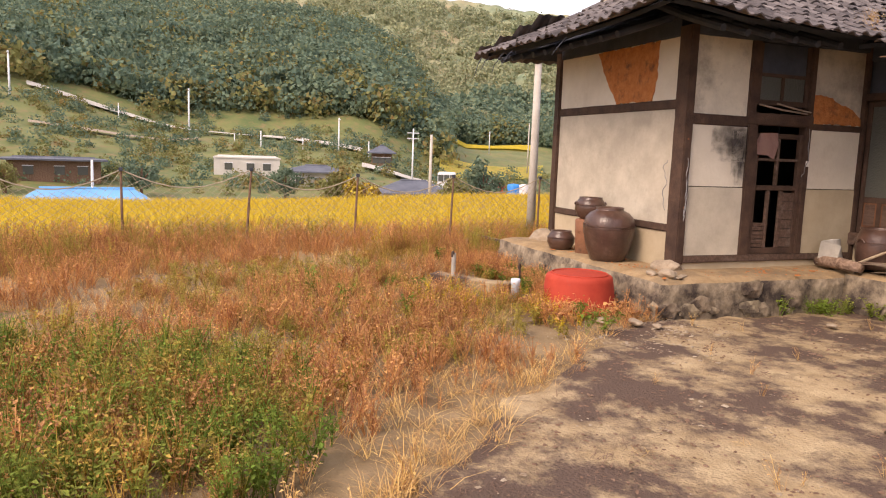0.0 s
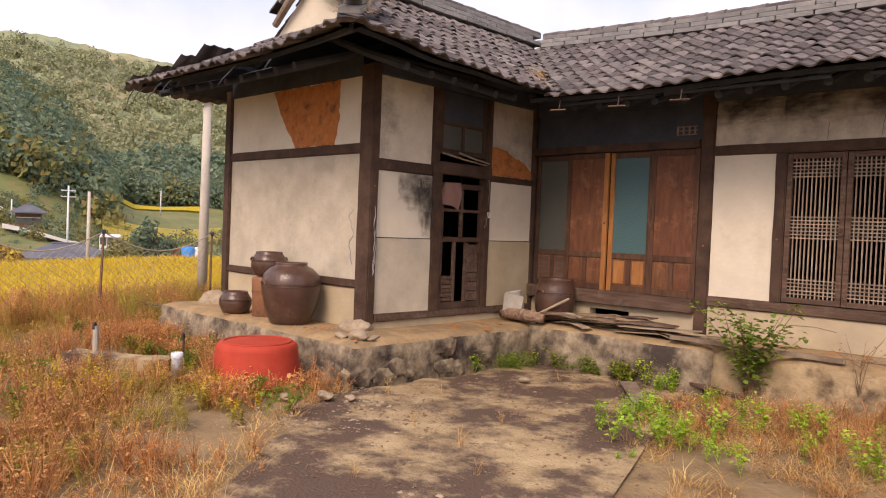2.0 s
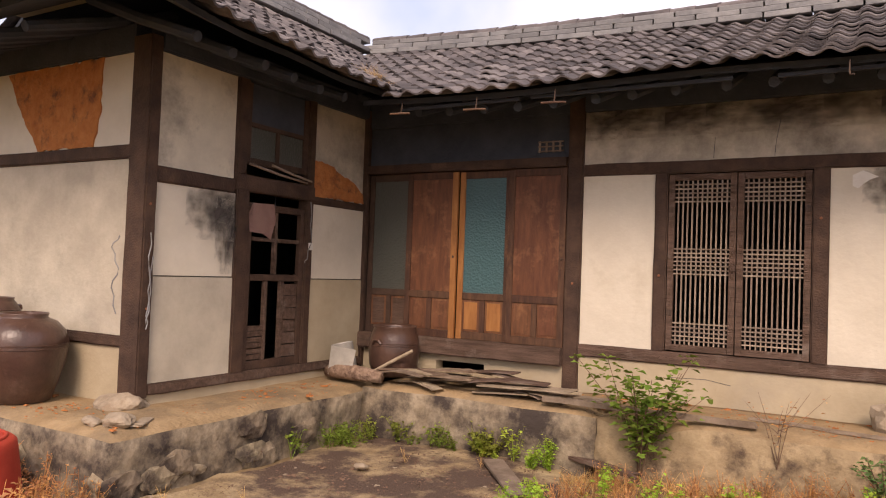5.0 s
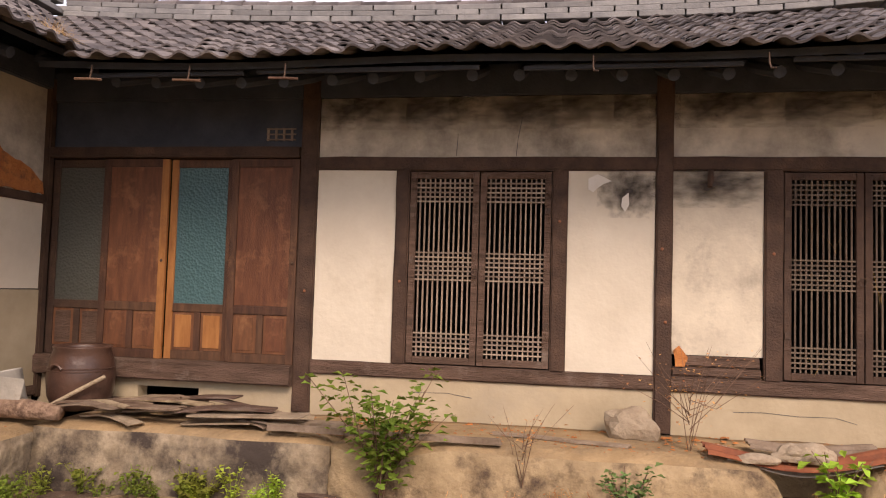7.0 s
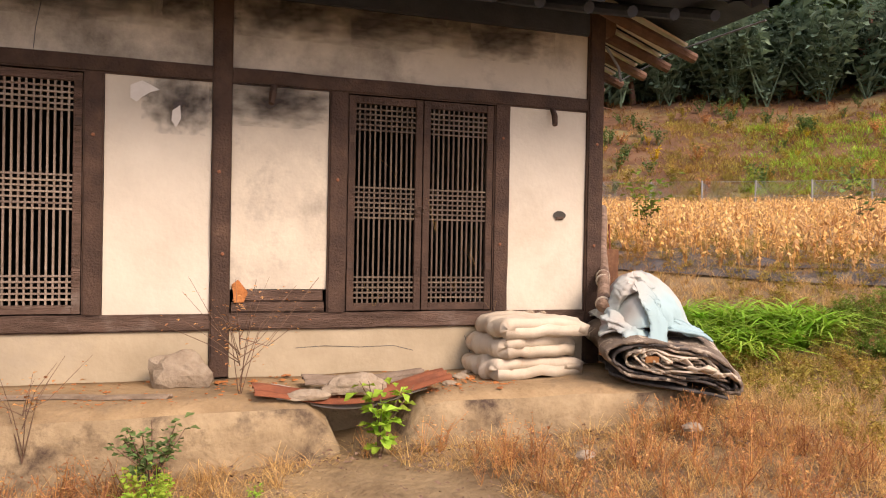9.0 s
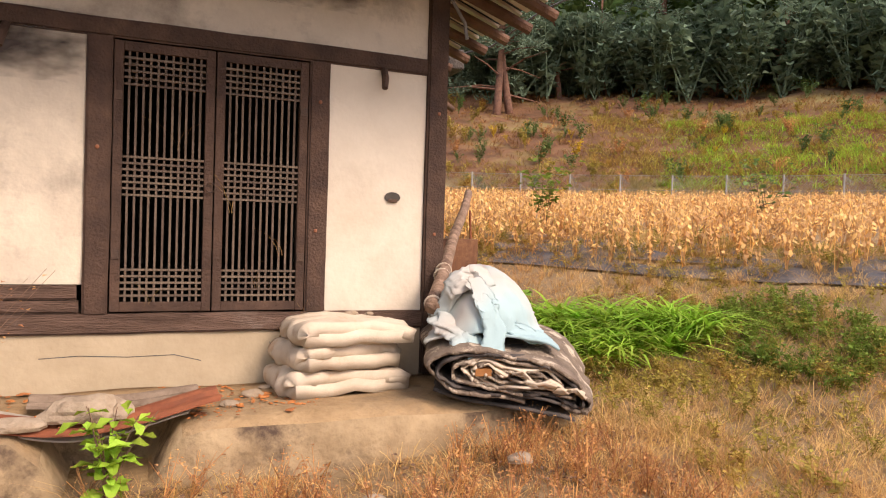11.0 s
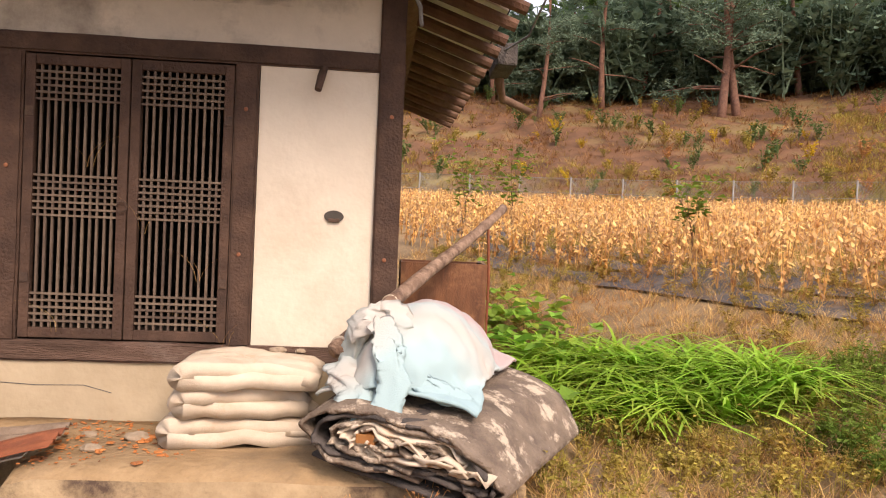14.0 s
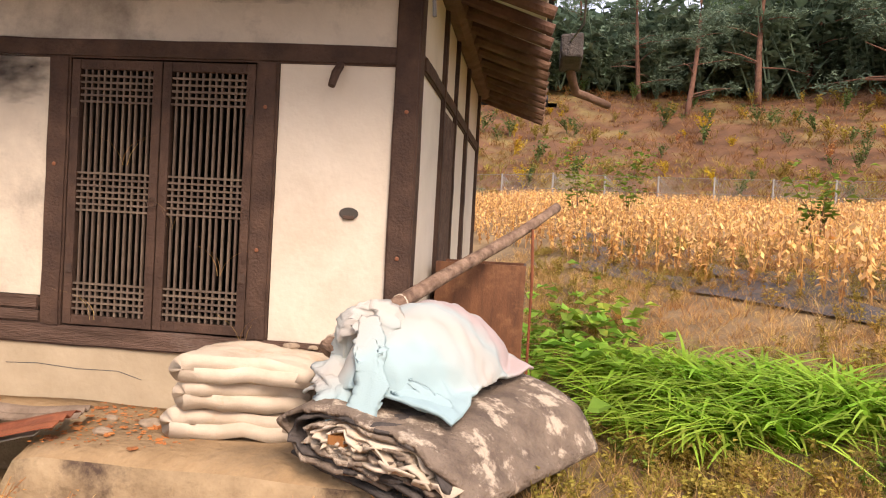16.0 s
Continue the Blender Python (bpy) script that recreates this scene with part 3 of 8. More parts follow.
# ceilings darkened by colour, for the dim rooms below
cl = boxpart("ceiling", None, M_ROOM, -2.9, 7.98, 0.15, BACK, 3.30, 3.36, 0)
tagged(cl, "ceiling boards with the room's shade in their colour", "ceiling", kind="structure")
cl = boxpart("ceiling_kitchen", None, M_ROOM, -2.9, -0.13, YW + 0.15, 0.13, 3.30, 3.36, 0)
tagged(cl, "kitchen ceiling with the room's shade in its colour", "ceiling", kind="structure")

# ---- roofs ----
tile_me = bpy.data.meshes.new("roof_tile")
bm = bmesh.new()
TW, TL = 0.205, 0.31
prof = [(u, 0.027 * math.sin(math.pi * min(u / 0.55, 1)) - 0.014 * math.sin(math.pi * max(0, (u - 0.55) / 0.45))) for u in np.linspace(0, 1.04, 10)]
rows = []
for v, dz in ((0, 0.012), (1, -0.016)):
    for th in (0, -0.016):
        rows.append([bm.verts.new(((u - 0.5) * TW, v * TL, h + dz + th)) for u, h in prof])
for a, b, flip in ((0, 2, 0), (3, 1, 0), (1, 0, 0)):
    for k in range(len(prof) - 1):
        bm.faces.new((rows[a][k], rows[a][k + 1], rows[b][k + 1], rows[b][k]))
bmesh.ops.recalc_face_normals(bm, faces=bm.faces[:])
bm.to_mesh(tile_me)
bm.free()
tile_me.polygons.foreach_set("use_smooth", [False] * len(tile_me.polygons))
tile_me.materials.append(M_TILE)


def roof_slope(name, P, ulen, vlen, keep, label, tiles=True, slip=0.01, keep_deck=None):
    """A tiled slope: an underlay slab on the surface P(u, v), and tiles laid in courses on it."""
    deck = keep_deck or keep
    r = thing(name, label, "roof", kind="structure")
    nu, nv = max(2, int(ulen / 0.11)), max(2, int(vlen / 0.11))
    bm = bmesh.new()
    g = {}
    for i in range(nu + 1):
        for j in range(nv + 1):
            p = P(ulen * i / nu, max(vlen * j / nv, 0.17))
            g[i, j] = bm.verts.new(p + Vector((0, 0, -0.05)))
    for i in range(nu):
        for j in range(nv):
            if deck(ulen * (i + 0.5) / nu, vlen * (j + 0.5) / nv):
                bm.faces.new((g[i, j], g[i + 1, j], g[i + 1, j + 1], g[i, j + 1]))
    bmesh.ops.delete(bm, geom=[v for v in bm.verts if not v.link_faces], context="VERTS")
    ext = bmesh.ops.extrude_face_region(bm, geom=bm.faces[:])
    for v in ext["geom"]:
        if isinstance(v, bmesh.types.BMVert):
            v.co.z -= 0.05
    bmesh.ops.recalc_face_normals(bm, faces=bm.faces[:])
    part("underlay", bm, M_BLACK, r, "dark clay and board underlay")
    if tiles:
        cu, cv = int(ulen / TW), int(vlen / 0.24)
        for j in range(cv):
            for i in range(cu):
                u, v = (i + 0.5) * ulen / cu, j * vlen / cv
                if not keep(u, v + 0.1):
                    continue
                p, pv, pu = P(u, v), P(u, min(v + 0.3, vlen)), P(min(u + 0.15, ulen), v)
                pu0 = P(max(u - 0.15, 0), v)
                ey = (pv - p).normalized()
                ex = (pu - pu0).normalized()
                ez = ex.cross(ey).normalized()
                ex = ey.cross(ez)
                m = Matrix((ex, ey, ez)).transposed().to_4x4()
                off = p + ez * (0.012 + random.uniform(-0.006, 0.008)) - ey * (0.05 + random.uniform(0, slip))
                o = link("roof_tile", tile_me, None, r)
                o.matrix_local = Matrix.Translation(off) @ m @ pose(0, 0, 0, random.uniform(-1.5, 1.5), random.uniform(-2, 2), random.uniform(-1.5, 1.5))
    return r


RY, EY, WX, EX = 1.95, -1.12, -1.55, 0.98


def ridge_z(x):
    return 4.50 + 0.010 * (5.0 - x) * (1 if x < 5 else 0.4) * (5 - min(x, 5)) * 0.55 + 0.02 * max(0, x - 5.5) ** 2


def P_main(u, v):
    x, f = -1.5 + u, v / VM
    ze = 3.115 + 0.05 * max(0, 1.6 - x) ** 2 * 0.5 + 0.035 * max(0, x - 6.5) ** 2 * 0.6
    return Vector((x, EY + (RY - EY) * f, ze + (ridge_z(x) - 0.08 - ze) * (0.86 * f + 0.14 * f * f) + 0.012 * math.sin(x * 2.1 + f * 3)))


VM = 3.36


def keep_main(u, v):
    x, y = -1.5 + u, EY + (RY - EY) * v / VM
    # the valley where the wing's roof comes in
    return x > EX - (y - EY - 0.1) * 0.86 + 0.02 and x < 9.0 - max(0, (y - EY)) * 0.62


roof_slope("roof_main_front", P_main, 10.5, VM, keep_main, "wavy brown-grey cement tiles, weathered and lichened, above the rooms", slip=0.02,
           keep_deck=lambda u, v: -1.5 + u < 9.0 - max(0, (RY - EY) * v / VM) * 0.62 and keep_main(u + 0.3, v))
VW = 2.9


def P_wing(u, v):
    """East slope of the wing; u runs from the ridge junction towards the gable end."""
    y, f = 1.6 - u, v / VW
    ze = 3.20 + 0.028 * max(0, -1.6 - y) ** 2 + 0.01 * math.sin(y * 5)
    return Vector((EX + (WX - EX) * f, y, ze + (4.66 - ze) * (0.80 * f + 0.20 * f * f)))


def keep_wing(u, v):
    y, x = 1.6 - u, EX + (WX - EX) * v / VW
    ok = x < EX - (y - EY - 0.1) * 0.86 - 0.02 or y < EY
    # the hip at the gable end
    return ok and y > -4.0 + (EX - x) * 0.75


def keep_wing_deck(u, v):
    y, x = 1.6 - u, EX + (WX - EX) * v / VW
    return (x < EX - (y - EY - 0.1) * 0.86 + 0.2 or y < EY) and y > -4.05 + (EX - x) * 0.75


# mirrored u so that the normal points up
roof_slope("roof_wing_east", lambda u, v: P_wing(5.6 - u, v), 5.6, VW, lambda u, v: keep_wing(5.6 - u, v), "slipped and broken brown-grey tiles on the kitchen wing", slip=0.06,
           keep_deck=lambda u, v: keep_wing_deck(5.6 - u, v))
VF = 1.55


def P_skirt(u, v):
    x, f = -3.6 + u, v / VF
    ze = 3.24 + 0.03 * max(0, x + 1.0) ** 2 + 0.012 * max(0, -1.8 - x) ** 2
    return Vector((x, -4.0 + 1.4 * f, ze + (3.98 - ze) * (0.85 * f + 0.15 * f * f)))


roof_slope("roof_wing_front", P_skirt, 4.55, VF, lambda u, v: -3.6 + u < EX - 0.95 * v and -3.6 + u > -3.55 + 0.9 * v, "slumped front skirt of broken tiles over the gable end", slip=0.09)


def P_west(u, v):
    f = v / 2.4
    return Vector((-3.6 + 2.05 * f, -4.0 + u, 3.25 + 1.4 * f))


roof_slope("roof_wing_west", lambda u, v: P_west(8.4 - u, v), 8.4, 2.4, lambda u, v: 8.4 - u > (0.7 * v if v < 0.85 else 1.5), "worn tiles on the far slope of the kitchen wing roof", slip=0.05,
           keep_deck=lambda u, v: 8.4 - u > (0.7 * v + 0.3 if v < 0.75 else 1.55))


def P_back(u, v):
    f = v / 3.3
    return Vector((9.0 - u, 5.1 + (RY - 5.1) * f, 3.2 + 1.25 * f))


roof_slope("roof_main_back", P_back, 12.0, 3.3, lambda u, v: u > 0.45 * v, "plain rear slope of the main roof", tiles=False)


def P_hip(u, v):
    f = v / 1.5
    return Vector((9.0 - 1.4 * f, EY + u, 3.16 + 0.62 * f))


roof_slope("roof_hip_right", P_hip, 6.2, 1.5, lambda u, v: 0.75 * v < u < 6.2 - 0.75 * v, "hipped end slope over the side wall", tiles=False)

# ---- ridges, rafters and eaves ----
def ridge_line(name, pts, layers, label, cap=True, wid=0.13):
    """A ridge of stacked flat courses with a row of round cap tiles."""
    r = thing(name, label, "roof ridge", kind="structure")
    total = sum((Vector(b) - Vector(a)).length for a, b in zip(pts, pts[1:]))
    def along(d):
        for a, b in zip(pts, pts[1:]):
            a, b = Vector(a), Vector(b)
            L = (b - a).length
            if d <= L:
                return a + (b - a) * (d / L), (b - a).normalized()
            d -= L
        return Vector(pts[-1]), (Vector(pts[-1]) - Vector(pts[-2])).normalized()
    step = 0.46
    n = int(total / step)
    me = {}
    for k in range(layers):
        w = wid * (1 - 0.12 * k)
        bm = bmesh.new()
        box(bm, -step / 2 + 0.004, step / 2 - 0.004, -w, w, 0.0, 0.062, 0.008)
        me[k] = bpy.data.meshes.new("ridge_course")
        bm.to_mesh(me[k]), bm.free()
    bm = bmesh.new()
    rr = [[bm.verts.new((sx, 0.085 * math.cos(a) * k, 0.075 * math.sin(a) * k)) for a in np.linspace(0, math.pi, 7)] for sx, k in ((-0.16, 1.08), (0.15, 0.92))]
    for k in range(6):
        bm.faces.new((rr[0][k], rr[0][k + 1], rr[1][k + 1], rr[1][k]))
    bm.faces.new(rr[0]), bm.faces.new(rr[1][::-1])
    bmesh.ops.recalc_face_normals(bm, faces=bm.faces[:])
    capm = bpy.data.meshes.new("ridge_cap")
    bm.to_mesh(capm), bm.free()
    def put(nm, m, d, h, mt, jit=0.5):
        p, t = along(d)
        side = Vector((0, 0, 1)).cross(t).normalized()
        up = t.cross(side)
        o = link(nm, m, mt, r)
        o.matrix_local = Matrix.Translation(p + up * h) @ Matrix((t, side, up)).transposed().to_4x4() @ pose(0, random.uniform(-0.006, 0.006), 0, random.uniform(-1.5, 1.5) * jit, random.uniform(-1, 1) * jit, random.uniform(-2, 2) * jit)
    for k in range(layers):
        for i in range(n):
            put("ridge_course", me[k], (i + 0.5 + 0.5 * (k % 2)) * total / n, 0.066 * k, M_RIDGE)
    if cap:
        c = int(total / 0.27)
        for i in range(c):
            put("ridge_cap", capm, (i + 0.5) * total / c, 0.066 * layers - 0.01, M_TILE, 1.5)
    return r


ridge_line("ridge_main", [(x, RY, ridge_z(x) - 0.10) for x in np.linspace(8.0, -1.4, 20)], 3, "long stacked ridge of grey cement courses with round caps")
ridge_line("ridge_wing", [(WX, y, 4.66 + 0.03 * max(0, -0.5 - y) ** 2) for y in np.linspace(1.9, -2.7, 12)], 3, "ridge of the kitchen wing with round cap tiles")
ridge_line("ridge_hip", [(EX - 0.02 - 1.33 * f, -4.0 + 1.4 * f, 3.38 + 0.80 * f - 0.12 * f * (1 - f)) for f in np.linspace(0, 1, 8)], 2, "slumped hip ridge at the roof corner", wid=0.10)
ridge_line("ridge_gable_verge", [(WX + 0.78 - 0.78 * f, -2.62, 4.24 + 0.48 * f) for f in np.linspace(0, 1, 5)], 1, "verge of curved tiles beside the gable", wid=0.09)
ridge_line("ridge_gable_verge_2", [(WX - 0.78 + 0.78 * f, -2.62, 4.24 + 0.48 * f) for f in np.linspace(0, 1, 5)], 1, "verge of curved tiles beside the gable", wid=0.09)
gable = thing("wall_gable", "small plastered gable triangle above the front skirt roof", "wall", kind="structure")
bm = bmesh.new()
a = [bm.verts.new(p) for p in ((WX - 0.95, -2.55, 3.92), (WX + 0.95, -2.55, 3.92), (WX, -2.55, 4.66))]
bm.faces.new(a)
e = bmesh.ops.extrude_face_region(bm, geom=bm.faces[:])
bmesh.ops.translate(bm, verts=[v for v in e["geom"] if isinstance(v, bmesh.types.BMVert)], vec=(0, 0.1, 0))
bmesh.ops.recalc_face_normals(bm, faces=bm.faces[:])
part("gable_plaster", bm, M_PLASTER, gable)
for s in (-1, 1):
    bm = bmesh.new()
    tube(bm, [(WX + s * 0.74, -2.66, 4.12), (WX + s * 0.4, -2.68, 4.36), (WX, -2.67, 4.64)], [0.045, 0.05, 0.045], 8)
    part("barge_board", bm, M_LATTICE, gable, "pale weathered barge board")

M_RAFTER = mat("old_rafter_wood", (0.10, 0.055, 0.035), (0.19, 0.11, 0.075), 5, 0.85, 0.5, 40, objrand=0.2)
rafters = thing("roof_rafters", "smoke-blackened round log rafters under the front eaves", "rafters", kind="structure")
bm = bmesh.new()
tube(bm, [(0, 0, 0), (0, 0.6, 0.21), (0, 1.25, 0.47)], [0.042, 0.046, 0.05], 8)
raf = bpy.data.meshes.new("rafter")
bm.to_mesh(raf), bm.free()
for x in np.arange(1.1, 8.6, 0.34):
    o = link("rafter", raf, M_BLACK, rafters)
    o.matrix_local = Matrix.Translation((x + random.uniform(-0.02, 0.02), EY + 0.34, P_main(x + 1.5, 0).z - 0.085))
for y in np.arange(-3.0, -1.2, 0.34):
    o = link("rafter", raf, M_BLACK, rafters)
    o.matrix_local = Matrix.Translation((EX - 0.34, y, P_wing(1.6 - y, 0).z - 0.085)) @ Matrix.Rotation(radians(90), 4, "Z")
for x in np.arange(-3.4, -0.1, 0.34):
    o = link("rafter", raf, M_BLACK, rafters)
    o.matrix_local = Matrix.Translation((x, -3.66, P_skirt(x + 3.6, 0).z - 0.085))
side_eave = thing("roof_side_eave", "brown rafters with white plaster between them over the side wall", "eaves", kind="structure")
raf2 = raf.copy()
raf2.materials.clear()
for y in np.arange(-0.20, 4.9, 0.36):
    o = link("side_rafter", raf2, M_RAFTER, side_eave)
    o.matrix_local = Matrix.Translation((8.85, y + random.uniform(-0.03, 0.03), 2.965)) @ pose(0, 0, 0, 0, 2, 90)
    o2 = boxpart("infill", side_eave, M_PLASTER, 0, 0.80, -0.145, 0.145, 0, 0.02, 0.0)
    o2.matrix_local = Matrix.Translation((8.05, y + 0.18, 3.355)) @ pose(0, 0, 0, 0, 21, 0)
bm = bmesh.new()
tube(bm, [(8.16, 0.0, 3.2), (8.16, 2.2, 3.19), (8.16, 4.3, 3.2)], [0.09, 0.095, 0.09], 10)
part("purlin", bm, M_RAFTER, side_eave)
for y0, y1 in ((0.98, 1.06), (1.75, 1.83), (2.7, 2.84), (4.08, 4.2)):
    timber("side_post", walls_rest, M_WOOD, 8.10, 8.15, y0, y1, 0.5, 3.18)
timber("side_beam", walls_rest, M_WOOD, 8.10, 8.145, 0.13, 4.07, 2.50, 2.60)
timber("side_window_board", walls_rest, M_SILL, 8.12, 8.14, 1.07, 1.74, 1.1, 2.45)

# fascia boards and hanging eave strips
eave_strip = thing("eave_board", "thin broken eave batten with loose ends", "eave board")
for x0, x1 in ((1.0, 2.2), (2.3, 3.9), (4.2, 5.6), (5.9, 7.6)):
    boxpart("batten", eave_strip, M_BLACK, x0, x1, EY + 0.20, EY + 0.225, P_main((x0 + x1) / 2 + 1.5, 0).z - 0.075, P_main((x0 + x1) / 2 + 1.5, 0).z - 0.045, 0.003)
for x in (1.15, 1.9, 2.6, 4.65, 5.7):
    z = P_main(x + 1.5, 0).z - 0.13
    h = thing("gutter_hook", "small rusty gutter hook hanging from the eave", "hook", "gutter hooks under the eave", at=(x, EY + 0.0, z))
    bm = bmesh.new()
    tube(bm, [(0, 0, 0.07), (0, -0.01, 0.0), (0.005, -0.03, -0.035), (0.03, -0.05, -0.04)], [0.006] * 4, 6)
    part("shank", bm, M_IRON, h)
    if x < 3:
        bm = bmesh.new()
        tube(bm, [(-0.10, -0.045, -0.04), (0.03, -0.05, -0.045), (0.11, -0.045, -0.05)], [0.009] * 3, 6)
        part("strip", bm, M_RAFTER, h, "rusty strip of broken gutter")
for i, (x, y, L) in enumerate(((-3.5, -3.95, 0.5), (-3.1, -3.98, 0.35), (-2.6, -4.0, 0.42), (-2.35, -4.0, 0.25), (-0.9, -4.0, 0.3))):
    tw = thing("hanging_twig", "dry twig hanging from the ragged eave", "twig", "twigs in the eave")
    p = Vector((x, y, P_skirt(x + 3.6, 0).z - 0.06))
    bm = bmesh.new()
    pts = [p]
    for k in range(4):
        p = p + Vector((random.uniform(-0.09, 0.02), -0.03, -L / 4 * random.uniform(0.3, 1)))
        pts.append(p)
    tube(bm, pts, [0.009, 0.008, 0.007, 0.005, 0.003], 5)
    part("twig", bm, M_BLACK, tw)

# ---- kitchen door and window ----
kd = thing("kitchen_door", "broken dark plank door with four empty window openings, ajar slats below", "door")
for y0, y1, z0, z1 in ((-1.798, -1.74, 0.625, 2.12), (-1.09, -1.035, 0.625, 2.12), (-1.738, -1.092, 2.06, 2.12), (-1.738, -1.092, 1.42, 1.48), (-1.738, -1.092, 0.625, 0.70)):
    boxpart("door_frame", kd, M_WOOD, -0.05, 0.0, y0, y1, z0, z1, 0.004)
for y0, y1, z0, z1 in ((-1.435, -1.395, 1.482, 2.058), (-1.736, -1.437, 1.78, 1.815), (-1.393, -1.094, 1.78, 1.815), (-1.54, -1.50, 0.702, 1.418), (-1.33, -1.28, 0.702, 1.418)):
    boxpart("glazing_bar", kd, M_SILL, -0.045, -0.008, y0, y1, z0, z1, 0.003)
for z0 in np.arange(0.71, 1.02, 0.052):
    bm = bmesh.new()
    box(bm, -0.03, -0.012, -1.735, -1.545, z0, z0 + 0.045, 0.003, 0.005)
    part("slat", bm, M_SILL, kd)
for k, z0 in enumerate(np.arange(0.71, 1.40, 0.115)):
    bm = bmesh.new()
    box(bm, -0.03, -0.012, -1.275, -1.095, z0, z0 + 0.108, 0.003, 0.006)
    part("slat", bm, M_SILL, kd)
bm = bmesh.new()
vs = [bm.verts.new(p) for p in ((0.004, -1.79, 2.02), (0.004, -1.74, 2.12), (0.004, -1.47, 2.13), (0.004, -1.44, 1.98), (0.004, -1.50, 1.80), (0.004, -1.60, 1.85), (0.004, -1.77, 1.86))]
bm.faces.new(vs)
e = bmesh.ops.extrude_face_region(bm, geom=bm.faces[:])
bmesh.ops.translate(bm, verts=[v for v in e["geom"] if isinstance(v, bmesh.types.BMVert)], vec=(-0.006, 0, 0))
part("board_scrap", bm, mat("pink_board", (0.23, 0.13, 0.11), (0.30, 0.18, 0.15), 4, 0.9), kd, "torn pinkish board over a pane")
bulb = thing("light_bulb", "bare glass bulb on a cable behind the door", "light bulb", at=(-0.10, -1.36, 1.9))
bm = bmesh.new()
lathe(bm, [(0.004, -0.055), (0.024, -0.045), (0.032, -0.02), (0.026, 0.01), (0.014, 0.03), (0.014, 0.055), (0.005, 0.06)], 14)
part("globe", bm, mat("milky_glass", (0.5, 0.5, 0.48), (0.6, 0.6, 0.58), 3, 0.2, 0), bulb, smooth=True)
bm = bmesh.new()
tube(bm, [(0, 0, 0.06), (0.005, 0.01, 0.3), (0, 0, 1.38)], [0.004] * 3, 6)
part("cable", bm, M_BLACK, bulb)
tw = thing("window_transom", "smoke-dark transom window with dusty panes above the kitchen door", "window", kind="structure")
for y0, y1, z0, z1 in ((-1.848, -1.79, 2.46, 3.19), (-1.08, -1.022, 2.46, 3.19), (-1.788, -1.082, 2.46, 2.52), (-1.788, -1.082, 2.80, 2.84), (-1.46, -1.42, 2.522, 2.798)):
    boxpart("sash_bar", tw, M_WOOD, -0.05, -0.005, y0, y1, z0, z1, 0.003)
boxpart("pane", tw, M_GLASS_GREY, -0.03, -0.026, -1.788, -1.462, 2.522, 2.798, 0)
boxpart("pane", tw, M_GLASS_GREY, -0.03, -0.026, -1.418, -1.082, 2.522, 2.798, 0)
boxpart("smoked_board", tw, M_BLACK, -0.04, -0.02, -1.788, -1.082, 2.842, 3.19, 0)
for a in ((-1.83, -1.06, 2.375, 2.43), (-1.55, -1.0, 2.40, 2.41)):
    bm = bmesh.new()
    tube(bm, [(0.035, a[0], a[2] + 0.08), (0.045, (a[0] + a[1]) / 2, a[2] + 0.03), (0.04, a[1], a[2])], [0.013, 0.012, 0.009], 6)
    part("loose_stick", bm, M_LATTICE, tw, "grey stick lying on the beam")


def ragged_patch(name, pts, y, material, label, parent, thick=0.02, side=False, rag=0.02):
    """A patch of another plaster with a broken outline, standing on a wall."""
    out = []
    for (ax, az), (bx, bz) in zip(pts, pts[1:] + pts[:1]):
        k = max(1, int(math.hypot(bx - ax, bz - az) / 0.05))
        for j in range(k):
            f = j / k
            out.append((ax + (bx - ax) * f + random.uniform(-rag, rag) * 0.5, az + (bz - az) * f + random.uniform(-rag, rag) * 0.5))
    bm = bmesh.new()
    bm.faces.new([bm.verts.new((px, 0, pz)) for px, pz in out])
    e = bmesh.ops.extrude_face_region(bm, geom=bm.faces[:])
    bmesh.ops.translate(bm, verts=[v for v in e["geom"] if isinstance(v, bmesh.types.BMVert)], vec=(0, thick, 0))
    bmesh.ops.recalc_face_normals(bm, faces=bm.faces[:])
    ob = part(name, bm, material, parent, label)
    ob.matrix_local = Matrix.Translation((0.0 if not side else y, y if not side else 0, 0)) @ (Matrix.Rotation(radians(90), 4, "Z") if side else Matrix.Identity(4))
    return ob


ragged_patch("clay_patch", [(-1.95, 3.19), (-1.72, 2.80), (-1.45, 2.475), (-0.70, 2.475), (-0.62, 2.75), (-0.62, 3.19)], YW - 0.012, M_CLAY, "bare orange clay where plaster fell", wall_wing, rag=0.025)
ragged_patch("clay_patch", [(-0.925, 2.27), (-0.085, 2.27), (-0.10, 2.36), (-0.26, 2.47), (-0.45, 2.53), (-0.62, 2.60), (-0.925, 2.63)], 0.004, M_CLAY, "bare orange clay with straw where plaster fell", wall_kitchen, thick=0.02, side=True, rag=0.03)
M_SOOTMARK = mat("soot_shade_mark", (0.02, 0.018, 0.02), (0.07, 0.06, 0.055), 9, 0.95, 0.2)


